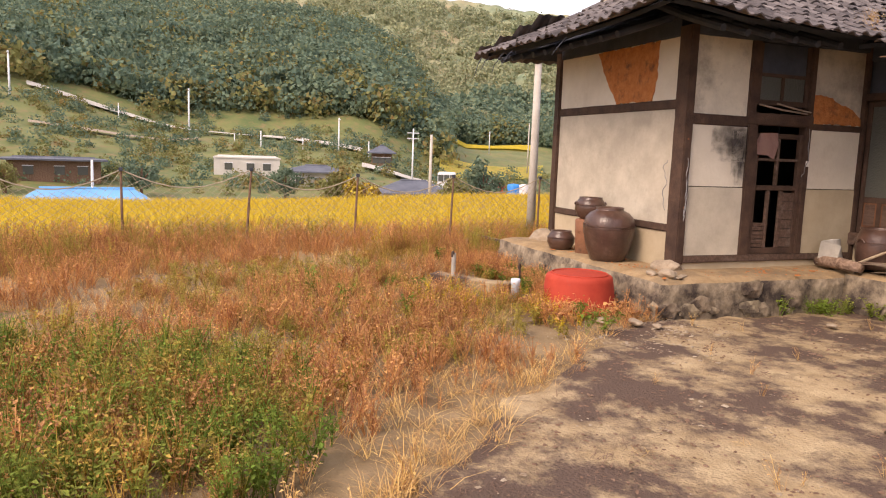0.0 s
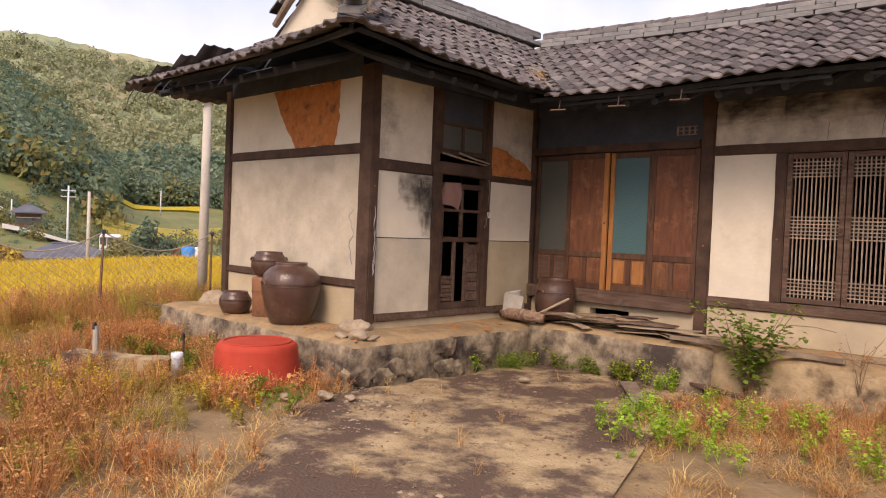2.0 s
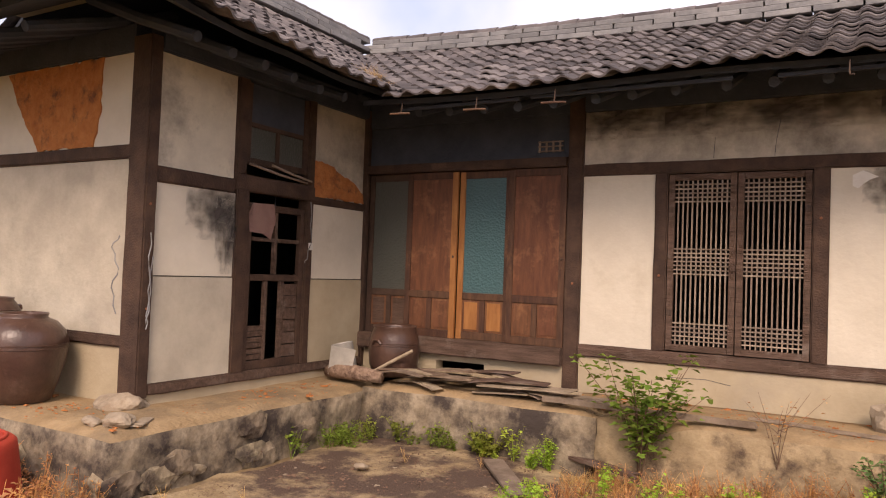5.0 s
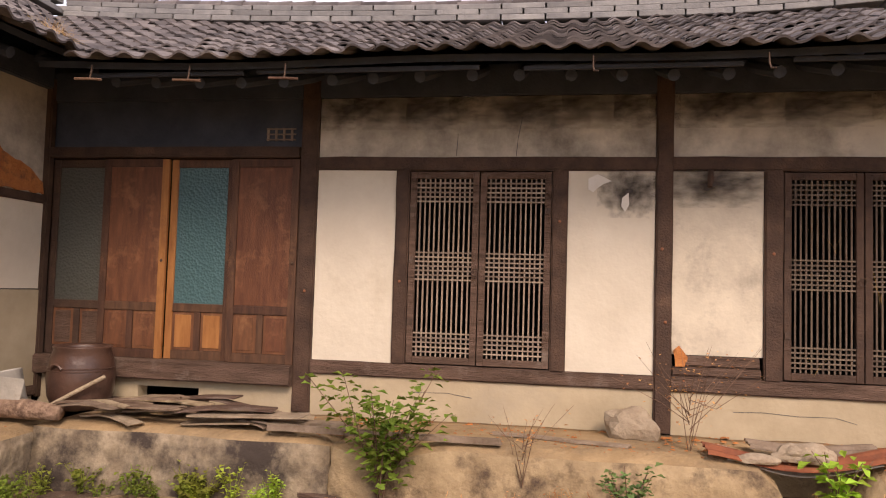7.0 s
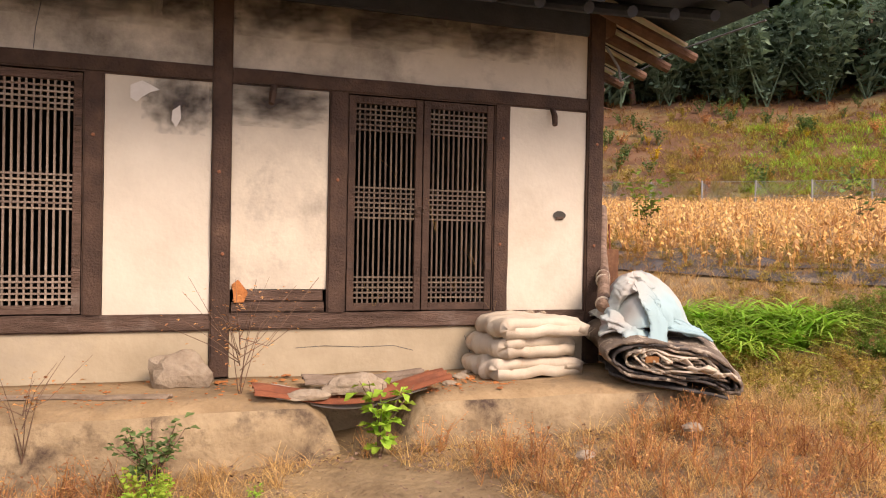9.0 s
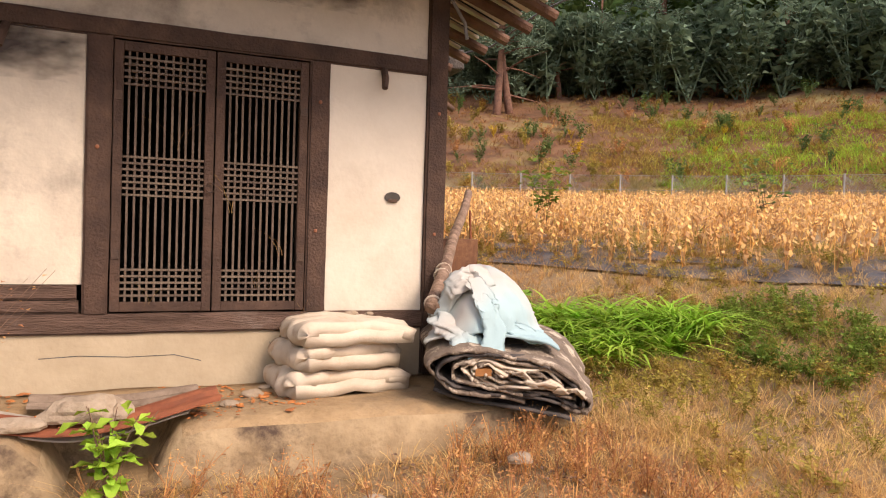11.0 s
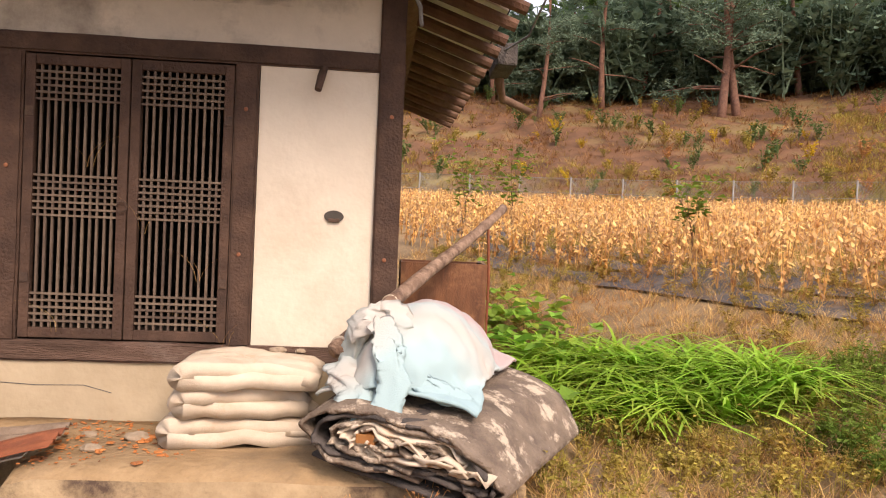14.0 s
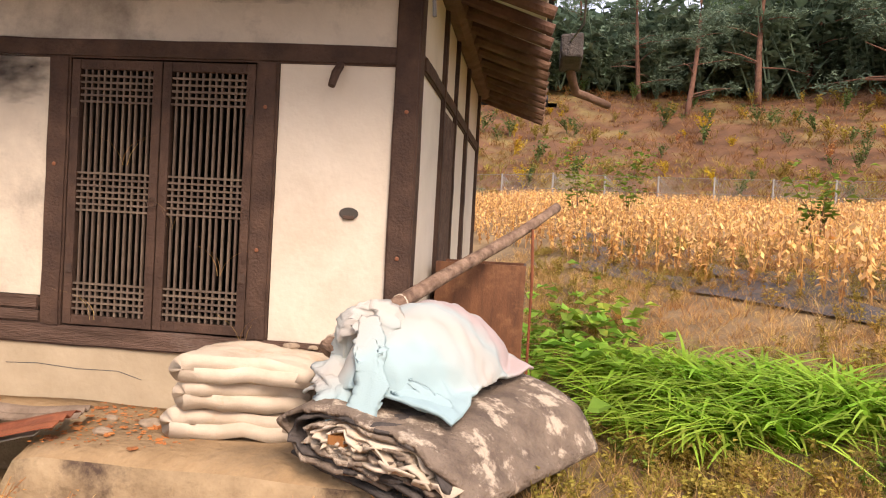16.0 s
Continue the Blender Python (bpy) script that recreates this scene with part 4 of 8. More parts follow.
def fade(m, edge, sc):
    """Lets a stain break up and thin out towards its rim."""
    n, l = m.node_tree.nodes, m.node_tree.links
    tc = n.new("ShaderNodeTexCoord")
    no = n.new("ShaderNodeTexNoise")
    no.inputs["Scale"].default_value, no.inputs["Detail"].default_value = sc, 8
    l.new(tc.outputs["Object"], no.inputs["Vector"])
    gr = n.new("ShaderNodeVectorMath")
    gr.operation = "LENGTH"
    l.new(tc.outputs["Object"], gr.inputs[0])
    sub = n.new("ShaderNodeMath")
    sub.operation = "SUBTRACT"
    l.new(no.outputs["Fac"], sub.inputs[0])
    l.new(gr.outputs["Value"], sub.inputs[1])
    mr = n.new("ShaderNodeMapRange")
    mr.inputs[1].default_value, mr.inputs[2].default_value = edge - 0.28, edge + 0.40
    l.new(sub.outputs[0], mr.inputs[0])
    l.new(mr.outputs[0], n["Principled BSDF"].inputs["Alpha"])


M_SOOT_SHADE_FADE = mat("soot_smear", (0.045, 0.038, 0.036), (0.10, 0.085, 0.08), 9, 0.95, 0.1)
fade(M_SOOT_SHADE_FADE, 0.20, 6)


def soot_shade_mark(p, w, h, parent, side=False):
    """A flat dark smear for soot and painted eave shade, its size in the object's scale."""
    bm = bmesh.new()
    g = bmesh.ops.create_grid(bm, x_segments=2, y_segments=2, size=0.5)
    bmesh.ops.rotate(bm, verts=bm.verts, matrix=Matrix.Rotation(radians(90), 3, "X"))
    o = part("soot_smear", bm, M_SOOT_SHADE_FADE, parent, "black smear for soot and painted eave shade")
    o.matrix_local = Matrix.Translation(p) @ (Matrix.Rotation(radians(90), 4, "Z") if side else Matrix.Identity(4)) @ Matrix.Diagonal((w, 1, h, 1))


soot_shade_mark((0.012, -2.12, 2.03), 0.75, 0.55, wall_kitchen, True)
soot_shade_mark((0.012, -2.0, 1.80), 0.35, 0.65, wall_kitchen, True)
soot_shade_mark((4.98, -0.012, 2.36), 0.5, 0.45, wall_front)
soot_shade_mark((5.6, -0.012, 2.42), 0.9, 0.4, wall_front)
# row below the wall plate: soot together with the eave's shade, as colour
for x, w in ((2.75, 0.9), (3.3, 1.1), (4.2, 1.3), (4.9, 0.9), (5.6, 1.0), (6.3, 1.4), (7.2, 1.0)):
    soot_shade_mark((x, -0.012, 3.04), w, 0.42, wall_front)
M_BARE = mat("chipped_white", (0.66, 0.63, 0.57), (0.76, 0.73, 0.68), 6, 0.9, 0.2)
ragged_patch("chipped_plaster", [(4.92, 2.29), (4.96, 2.32), (4.98, 2.24), (4.94, 2.19), (4.91, 2.23)], -0.014, M_BARE, "chip of fresh white plaster", wall_front, 0.004)
ragged_patch("chipped_plaster", [(4.66, 2.44), (4.74, 2.47), (4.84, 2.43), (4.78, 2.40), (4.70, 2.33), (4.66, 2.36)], -0.014, M_BARE, "chip of fresh white plaster", wall_front, 0.004)
ragged_patch("clay_patch", [(5.32, 1.02), (5.40, 1.02), (5.43, 1.10), (5.36, 1.17), (5.32, 1.14)], -0.016, M_CLAY, "small bare orange clay spot", wall_front, 0.004)
# dark disc on the plaster; its colour gives the shade inside a hole
bm = bmesh.new()
lathe(bm, [(0.047, 0), (0.048, 0.003), (0.04, 0.004)], 18)
bmesh.ops.rotate(bm, verts=bm.verts, matrix=Matrix.Rotation(radians(90), 3, "X"))
bmesh.ops.scale(bm, verts=bm.verts, vec=(1.15, 1, 0.72))
bmesh.ops.translate(bm, verts=bm.verts, vec=(7.77, -0.004, 1.683))
part("pipe_hole", bm, M_ROOM, wall_front, "dark oval disc painted as the shade of a pipe hole")
bm = bmesh.new()
box(bm, 7.738, 7.802, -0.017, -0.009, 1.650, 1.672, 0.003)
part("hole_lip", bm, M_SILL, wall_front, "bare clay in the hole")
for x in (7.675, 5.56):
    pg = thing("wall_peg", "short dark wooden peg under the beam", "peg", "pegs under the beam", at=(x, -0.06, 2.44))
    bm = bmesh.new()
    tube(bm, [(0.01, 0.04, 0.06), (0, -0.02, 0.0), (-0.012, -0.05, -0.075)], [0.022, 0.024, 0.02], 8)
    part("peg", bm, M_WOOD, pg)
for i, pts in enumerate((((0.045, -2.84, 1.78), (0.07, -2.86, 1.5), (0.05, -2.83, 1.25), (0.08, -2.87, 1.05), (0.05, -2.84, 1.2), (0.06, -2.82, 1.6)),
                         ((-0.20, -2.93, 1.75), (-0.26, -2.95, 1.66), (-0.18, -2.94, 1.5), (-0.24, -2.95, 1.35), (-0.2, -2.93, 1.15)),
                         ((0.04, -1.0, 2.2), (0.05, -0.98, 1.85), (0.05, -1.03, 1.66), (0.045, -1.06, 1.6)))):
    w = thing("loose_cable", "loop of pale loose cable hanging on the post", "cable", "loose cables")
    bm = bmesh.new()
    c = [Vector(p) for p in pts]
    fine = []
    for a, b in zip(c, c[1:]):
        fine += [a.lerp(b, f) + Vector((0, 0.012 * math.sin(f * 6.3), 0)) for f in (0, 0.33, 0.66)]
    fine.append(c[-1])
    tube(bm, fine, [0.005] * len(fine), 6)
    part("cable", bm, M_RIDGE, w)
sw = thing("switch_box", "small white switch on the kitchen jamb", "switch")
boxpart("cover", sw, M_BARE, 0.028, 0.05, -1.0, -0.95, 1.73, 1.80, 0.005)

# ---- shaped things ----
M_ONGGI = mat("dark_earthenware", (0.055, 0.029, 0.022), (0.105, 0.056, 0.040), 5, 0.32, 0.2, 30, (0.16, 0.10, 0.075), 4, (0.56, 0.75), spec=0.5)
M_ONGGI_RED = mat("red_earthenware", (0.20, 0.085, 0.045), (0.30, 0.14, 0.075), 4, 0.6, 0.2, 30, (0.09, 0.05, 0.035), 3, (0.5, 0.7))
M_RUBBER = mat("red_rubber", (0.37, 0.040, 0.022), (0.47, 0.060, 0.032), 4, 0.75, 0.15, 40, (0.32, 0.06, 0.04), 6, (0.6, 0.75))
M_DEAD = mat("grey_dead_wood", (0.22, 0.165, 0.115), (0.38, 0.30, 0.22), 5, 0.9, 0.6, 40, (0.13, 0.09, 0.06), 3, (0.55, 0.75), objrand=0.3)
M_BARK = mat("flaking_bark", (0.16, 0.10, 0.07), (0.36, 0.25, 0.18), 14, 0.95, 1.0, 30, (0.10, 0.06, 0.045), 9, (0.5, 0.65))
M_ROCK = mat("pale_rock", (0.27, 0.21, 0.15), (0.42, 0.345, 0.255), 6, 0.95, 1.0, 20, (0.24, 0.17, 0.11), 4, (0.5, 0.7))
M_RUST = mat("rusted_sheet", (0.20, 0.06, 0.03), (0.33, 0.115, 0.055), 5, 0.8, 0.4, 30, (0.13, 0.05, 0.03), 3, (0.5, 0.7))
M_WOOL = mat("dirty_wool", (0.50, 0.42, 0.32), (0.64, 0.56, 0.45), 5, 0.98, 0.22, 170, (0.48, 0.29, 0.16), 3.0, (0.56, 0.74))
M_FELT = mat("muddy_carpet", (0.13, 0.10, 0.078), (0.26, 0.205, 0.155), 7, 0.98, 0.9, 60, (0.52, 0.44, 0.34), 5.0, (0.53, 0.60))
M_FELT_DARK = mat("wet_carpet", (0.05, 0.045, 0.042), (0.11, 0.095, 0.085), 7, 0.98, 0.8, 60)
M_ZINC = mat("dull_zinc", (0.36, 0.34, 0.30), (0.50, 0.47, 0.42), 5, 0.55, 0.2, 40, (0.28, 0.22, 0.15), 4, (0.55, 0.75), metal=0.2)


def blanket_cloth():
    """Faded wool with wide blue, pink and cream bands."""
    m = mat("banded_wool", (0.5, 0.5, 0.5), (0.6, 0.6, 0.6), 5, 0.98, 0.22, 170)
    n, l = m.node_tree.nodes, m.node_tree.links
    tc = n.new("ShaderNodeTexCoord")
    mp = n.new("ShaderNodeMapping")
    mp.inputs["Rotation"].default_value = (0, 0, radians(-20))
    sp = n.new("ShaderNodeSeparateXYZ")
    no = n.new("ShaderNodeTexNoise")
    no.inputs["Scale"].default_value = 4
    l.new(tc.outputs["Object"], mp.inputs[0])
    l.new(mp.outputs[0], sp.inputs[0])
    l.new(tc.outputs["Object"], no.inputs["Vector"])
    ad = n.new("ShaderNodeMath")
    ad.operation = "MULTIPLY_ADD"
    ad.inputs[1].default_value = 0.12
    l.new(no.outputs["Fac"], ad.inputs[0])
    l.new(sp.outputs["Y"], ad.inputs[2])
    mr = n.new("ShaderNodeMapRange")
    mr.inputs[1].default_value, mr.inputs[2].default_value = -0.55, 0.65
    l.new(ad.outputs[0], mr.inputs[0])
    cr = n.new("ShaderNodeValToRGB")
    e = cr.color_ramp.elements
    e[0].position, e[0].color = 0.0, (0.27, 0.41, 0.44, 1)
    e[1].position, e[1].color = 1.0, (0.47, 0.40, 0.34, 1)
    for p, c in ((0.22, (0.33, 0.47, 0.49, 1)), (0.34, (0.46, 0.44, 0.40, 1)), (0.45, (0.37, 0.45, 0.45, 1)), (0.52, (0.42, 0.35, 0.34, 1)), (0.60, (0.40, 0.33, 0.32, 1)), (0.70, (0.42, 0.47, 0.46, 1)), (0.85, (0.44, 0.42, 0.38, 1))):
        el = e.new(p)
        el.color = c
    l.new(mr.outputs[0], cr.inputs[0])
    old = n["Principled BSDF"].inputs["Base Color"].links[0].from_socket
    mx = n.new("ShaderNodeMixRGB")
    mx.blend_type = "OVERLAY"
    mx.inputs[0].default_value = 0.2
    l.new(cr.outputs[0], mx.inputs[1])
    l.new(old, mx.inputs[2])
    l.new(mx.outputs[0], n["Principled BSDF"].inputs["Base Color"])
    return m


M_BLANKET = blanket_cloth()


def jar(at, s, prof, material, label, lid=None, ears=True):
    j = thing("earthen_jar", label, "jar", "storage jars by the wall", at=at)
    bm = bmesh.new()
    lathe(bm, [(r * s, z * s) for r, z in prof], 32)
    part("jar_body", bm, material, j, smooth=True)
    if ears:
        top = max(z for _, z in prof)
        for a in (radians(-100), radians(80)):
            bm = bmesh.new()
            R = max(r for r, _ in prof) * s
            zz = top * s * 0.66
            tube(bm, [(R * 1.0 * math.cos(a + d), R * 1.0 * math.sin(a + d), zz + 0.035 * s * (1 - abs(q))) for d, q in ((-0.22, 1), (-0.12, 0.3), (0, -0.1), (0.12, 0.3), (0.22, 1))], [0.011 * s] * 5, 6)
            part("handle", bm, material, j)
    for zr in (0.62, 0.66):
        bm = bmesh.new()
        rr = next((a[0] + (b[0] - a[0]) * (zr * max(z for _, z in prof) - a[1]) / (b[1] - a[1] + 1e-9) for a, b in zip(prof, prof[1:]) if a[1] <= zr * max(z for _, z in prof) <= b[1]), 0.3) * s
        hz = zr * max(z for _, z in prof) * s
        tube(bm, [(rr * math.cos(t), rr * math.sin(t), hz) for t in np.linspace(0, math.tau, 33)], [0.006] * 33, 5, False)
        part("ring_line", bm, material, j)
    return j


JAR = [(0.20, 0), (0.24, 0.02), (0.30, 0.18), (0.345, 0.38), (0.355, 0.50), (0.33, 0.60), (0.26, 0.675), (0.20, 0.70), (0.185, 0.715), (0.195, 0.735), (0.19, 0.745), (0.175, 0.735), (0.17, 0.70)]
jar((-0.88, -3.24, 0.445), 0.92, JAR, M_ONGGI, "large round-shouldered dark brown earthenware jar on the terrace")
TALL = [(0.15, 0), (0.165, 0.02), (0.17, 0.25), (0.18, 0.42), (0.17, 0.44), (0.12, 0.45)]
tj = jar((-1.46, -3.16, 0.445), 1.08, TALL, M_ONGGI_RED, "tall reddish clay stand under an upturned pot", ears=False)
POT = [(0.10, 0), (0.16, 0.02), (0.205, 0.12), (0.20, 0.19), (0.165, 0.25), (0.15, 0.265), (0.155, 0.285), (0.14, 0.285), (0.13, 0.25)]
jar((-1.46, -3.16, 0.93), 1.02, POT, M_ONGGI, "squat dark glazed pot set on the clay stand")
jar((-1.95, -3.30, 0.445), 0.95, POT, M_ONGGI, "small dark round pot on the terrace", ears=False)
CAUL = [(0.12, 0), (0.17, 0.015), (0.205, 0.10), (0.215, 0.22), (0.20, 0.33), (0.175, 0.40), (0.185, 0.415), (0.18, 0.425), (0.165, 0.41), (0.185, 0.33), (0.19, 0.22), (0.10, 0.06)]
jar((0.66, -0.36, 0.50), 1.2, CAUL, M_ONGGI, "dark open-mouthed earthenware pot with a handle among boards")

tub = thing("rubber_tub", "large faded red rubber tub lying upside down", "tub", at=(-0.08, -4.14, 0.01))
bm = bmesh.new()
lathe(bm, [(0.50, 0.0), (0.515, 0.02), (0.50, 0.05), (0.48, 0.22), (0.455, 0.42), (0.445, 0.47), (0.415, 0.495), (0.30, 0.505), (0.05, 0.51)], 40)
for v in bm.verts:
    v.co *= 0.84
    v.co += Vector((noise.noise(v.co * 3) * 0.01, noise.noise(v.co * 3 + Vector((4, 0, 0))) * 0.01, 0))
part("tub_body", bm, M_RUBBER, tub, smooth=True)
bm = bmesh.new()
tube(bm, [(0.31 * math.cos(t), 0.315 * math.sin(t), 0.422) for t in np.linspace(0, math.tau, 37)], [0.012] * 37, 6, False)
part("base_ring", bm, M_RUBBER, tub, smooth=True)


def rock(name, at, size, material, label, category="rock", seed=0, group="", flat=1.0):
    bm = bmesh.new()
    bmesh.ops.create_icosphere(bm, subdivisions=3, radius=1.0)
    for v in bm.verts:
        n = v.co.copy()
        d = 1 + 0.35 * noise.noise(n * 1.1 + Vector((seed, 0, 0))) + 0.12 * noise.noise(n * 3.1 + Vector((0, seed, 0)))
        v.co = Vector((n.x * size[0], n.y * size[1], n.z * size[2])) * d
        v.co.z = max(v.co.z, -0.55 * size[2])
    bmesh.ops.translate(bm, verts=bm.verts, vec=(0, 0, 0.55 * size[2]))
    ob = part(name, bm, material, None)
    ob.location = at
    return tagged(ob, label, category, group)


rock("stone", (5.0, -0.20, 0.505), (0.19, 0.12, 0.15), M_ROCK, "angular pale stone leaning by the post base", "stone", 3)
rock("stone", (6.02, -0.72, 0.52), (0.19, 0.09, 0.075), M_ROCK, "rough pale stone holding down the rusty sheet", "stone", 5)
rock("stone", (5.72, -0.78, 0.51), (0.13, 0.07, 0.035), M_ROCK, "flat pale stone on the rusty sheet", "stone", 8)
rock("post_stone", (-0.08, -2.92, 0.43), (0.20, 0.17, 0.085), M_ROCK, "rough footing stone under the corner post", "stone", 11)
rock("post_stone", (-3.05, -2.95, 0.42), (0.24, 0.2, 0.13), M_ROCK, "rough footing stone under the post", "stone", 13)
for i, (x, y, z, s) in enumerate(((0.45, -3.35, 0.45, 0.13), (0.28, -3.42, 0.45, 0.08), (8.0, -1.38, 0.33, 0.07), (7.2, -1.5, 0.25, 0.06), (6.7, -0.55, 0.5, 0.05), (6.85, -0.35, 0.5, 0.06), (6.6, -0.3, 0.5, 0.04),
                                   (7.15, -0.25, 0.5, 0.05), (6.95, -0.2, 0.51, 0.04), (1.45, -1.95, 0.04, 0.06), (0.9, -4.05, 0.05, 0.09), (1.05, -3.9, 0.05, 0.06), (0.65, -4.3, 0.04, 0.07), (7.5, -0.06, 0.92, 0.045), (7.62, -0.05, 0.92, 0.03))):
    rock("rubble", (x, y, z), (s, s * 0.7, s * 0.45), M_ROCK, "small piece of broken plaster or stone", "rubble", i + 20, "loose rubble")


def plank(p, q, w, th, material, label, name="plank", group="old boards on the terrace", curl=0.0):
    """A worn board from p to q, a little warped."""
    p, q = Vector(p), Vector(q)
    L = (q - p).length
    bm = bmesh.new()
    n = 8
    ring = []
    for i in range(n + 1):
        f = i / n
        ww = w * (1 + 0.08 * noise.noise(Vector((f * 5, p.x * 7, 0))))
        zz = curl * math.sin(f * math.pi) + 0.008 * noise.noise(Vector((f * 4, p.y * 9, 2)))
        ring.append([bm.verts.new((L * f + (random.uniform(-0.02, 0.02) if i in (0, n) else 0), a * ww / 2, zz + b * th)) for a, b in ((-1, 0), (1, 0), (1, 1), (0.3, 1.08), (-1, 1))])
    for a, b in zip(ring, ring[1:]):
        for k in range(5):
            bm.faces.new((a[k], a[(k + 1) % 5], b[(k + 1) % 5], b[k]))
    bm.faces.new(ring[0][::-1]), bm.faces.new(ring[-1])
    bmesh.ops.recalc_face_normals(bm, faces=bm.faces[:])
    ob = part(name, bm, material, None)
    ob.matrix_world = Matrix.Translation(p) @ (q - p).to_track_quat("X", "Z").to_matrix().to_4x4()
    return tagged(ob, label, "board", group)


random.seed(4)
M_CARD = mat("buckled_board", (0.20, 0.14, 0.09), (0.40, 0.31, 0.22), 6, 0.95, 0.5, 30, (0.12, 0.075, 0.05), 4, (0.5, 0.7), objrand=0.35)
for i in range(26):
    x, y = random.uniform(0.85, 2.35), random.uniform(-0.82, -0.2)
    L, a = random.uniform(0.35, 0.95), random.uniform(-0.5, 0.35)
    z = 0.505 + 0.004 * i
    dx, dy = math.cos(a) * L / 2, math.sin(a) * L / 2
    plank((max(0.7, x - dx), y - dy, z), (x + dx, y + dy, z + random.uniform(-0.005, 0.05)), random.uniform(0.05, 0.22), 0.012, random.choice((M_CARD, M_CARD, M_DEAD, M_SILL)), "buckled grey-brown board in a low heap on the terrace", curl=random.uniform(0, 0.04))
plank((2.3, -0.55, 0.52), (3.0, -0.62, 0.535), 0.16, 0.025, M_DEAD, "pale grey plank on the terrace edge")
plank((2.45, -0.84, 0.53), (4.1, -0.80, 0.515), 0.045, 0.04, M_DEAD, "long grey pole lying along the terrace edge")
plank((4.0, -0.42, 0.515), (4.95, -0.60, 0.515), 0.06, 0.018, M_DEAD, "narrow pale lath on the terrace")
plank((2.5, -0.75, 0.10), (3.35, -1.15, 0.11), 0.09, 0.03, M_SILL, "brown plank lying in weeds below the terrace")
plank((2.2, -1.2, 0.06), (2.75, -1.9, 0.05), 0.16, 0.02, M_DEAD, "grey board lying on the concrete")
for i in range(4):
    plank((-5.6, -2.75 - 0.09 * i, 0.16 + 0.02 * i), (-3.3, -3.0 - 0.07 * i, 0.20 + 0.03 * i), 0.07, 0.04, M_SILL, "dark long board stacked beyond the terrace", group="boards beyond the terrace")
plank((0.44, -3.1, 0.46), (0.58, -3.3, 0.46), 0.08, 0.012, M_ROCK, "thin white plaster chip on the terrace edge")

# rusty sheets over the hole in the terrace
sheet = thing("rusty_sheet", "bent rusty corrugated sheet bridging the collapsed terrace edge", "metal sheet")


def bent_sheet(p, q, w, th, sag, material, label):
    p, q = Vector(p), Vector(q)
    bm = bmesh.new()
    n, m = 24, 8
    g = {}
    for i in range(n + 1):
        for j in range(m + 1):
            f, s = i / n, j / m - 0.5
            c = p.lerp(q, f)
            g[i, j] = bm.verts.new((c.x + 0.02 * noise.noise(Vector((s * 4, f * 3, 1))), c.y + s * w * (1 - 0.15 * f), c.z - sag * math.sin(math.pi * f) ** 1.3 + 0.012 * math.cos(s * 20) + 0.02 * s))
    for i in range(n):
        for j in range(m):
            bm.faces.new((g[i, j], g[i + 1, j], g[i + 1, j + 1], g[i, j + 1]))
    e = bmesh.ops.extrude_face_region(bm, geom=bm.faces[:])
    bmesh.ops.translate(bm, verts=[v for v in e["geom"] if isinstance(v, bmesh.types.BMVert)], vec=(0, 0, th))
    bmesh.ops.recalc_face_normals(bm, faces=bm.faces[:])
    return part("sheet", bm, material, sheet, label)


bent_sheet((5.42, -0.70, 0.57), (6.62, -0.72, 0.62), 0.26, 0.006, 0.10, M_RUST, "orange rust")
bent_sheet((5.55, -0.60, 0.53), (6.48, -0.62, 0.55), 0.34, 0.008, 0.09, M_ZINC, "grey zinc underside")
bent_sheet((5.75, -0.42, 0.56), (6.55, -0.46, 0.58), 0.18, 0.01, 0.03, M_DEAD, "grey board")

basin = thing("zinc_basin", "crushed dull metal canister propped in the corner", "container", at=(0.36, -0.72, 0.52))
bm = bmesh.new()
lathe(bm, [(0.10, 0), (0.105, 0.01), (0.105, 0.30), (0.112, 0.31), (0.10, 0.315)], 18)
bmesh.ops.rotate(bm, verts=bm.verts, matrix=Matrix.Rotation(radians(-15), 3, "Y"))
part("canister", bm, M_ZINC, basin, smooth=True)
bm = bmesh.new()
box(bm, -0.10, 0.20, -0.19, -0.13, 0.02, 0.26, 0.01, 0.035)
part("flattened_panel", bm, M_ZINC, basin, "flattened dented panel")
bm = bmesh.new()
tube(bm, [(0.30, 0.02, 0.06), (0.45, 0.10, 0.16), (0.62, 0.2, 0.27)], [0.016] * 3, 8)
part("stick", bm, M_DEAD, basin, "pale stick")
log = thing("short_log", "short dark rotten log on the terrace corner", "log", at=(0.45, -0.82, 0.51))
bm = bmesh.new()
tube(bm, [(-0.25, 0.0, 0.04), (-0.1, -0.03, 0.06), (0.15, -0.05, 0.06), (0.42, -0.06, 0.05)], [0.06, 0.075, 0.075, 0.055], 12)
part("trunk", bm, M_BARK, log, smooth=True)

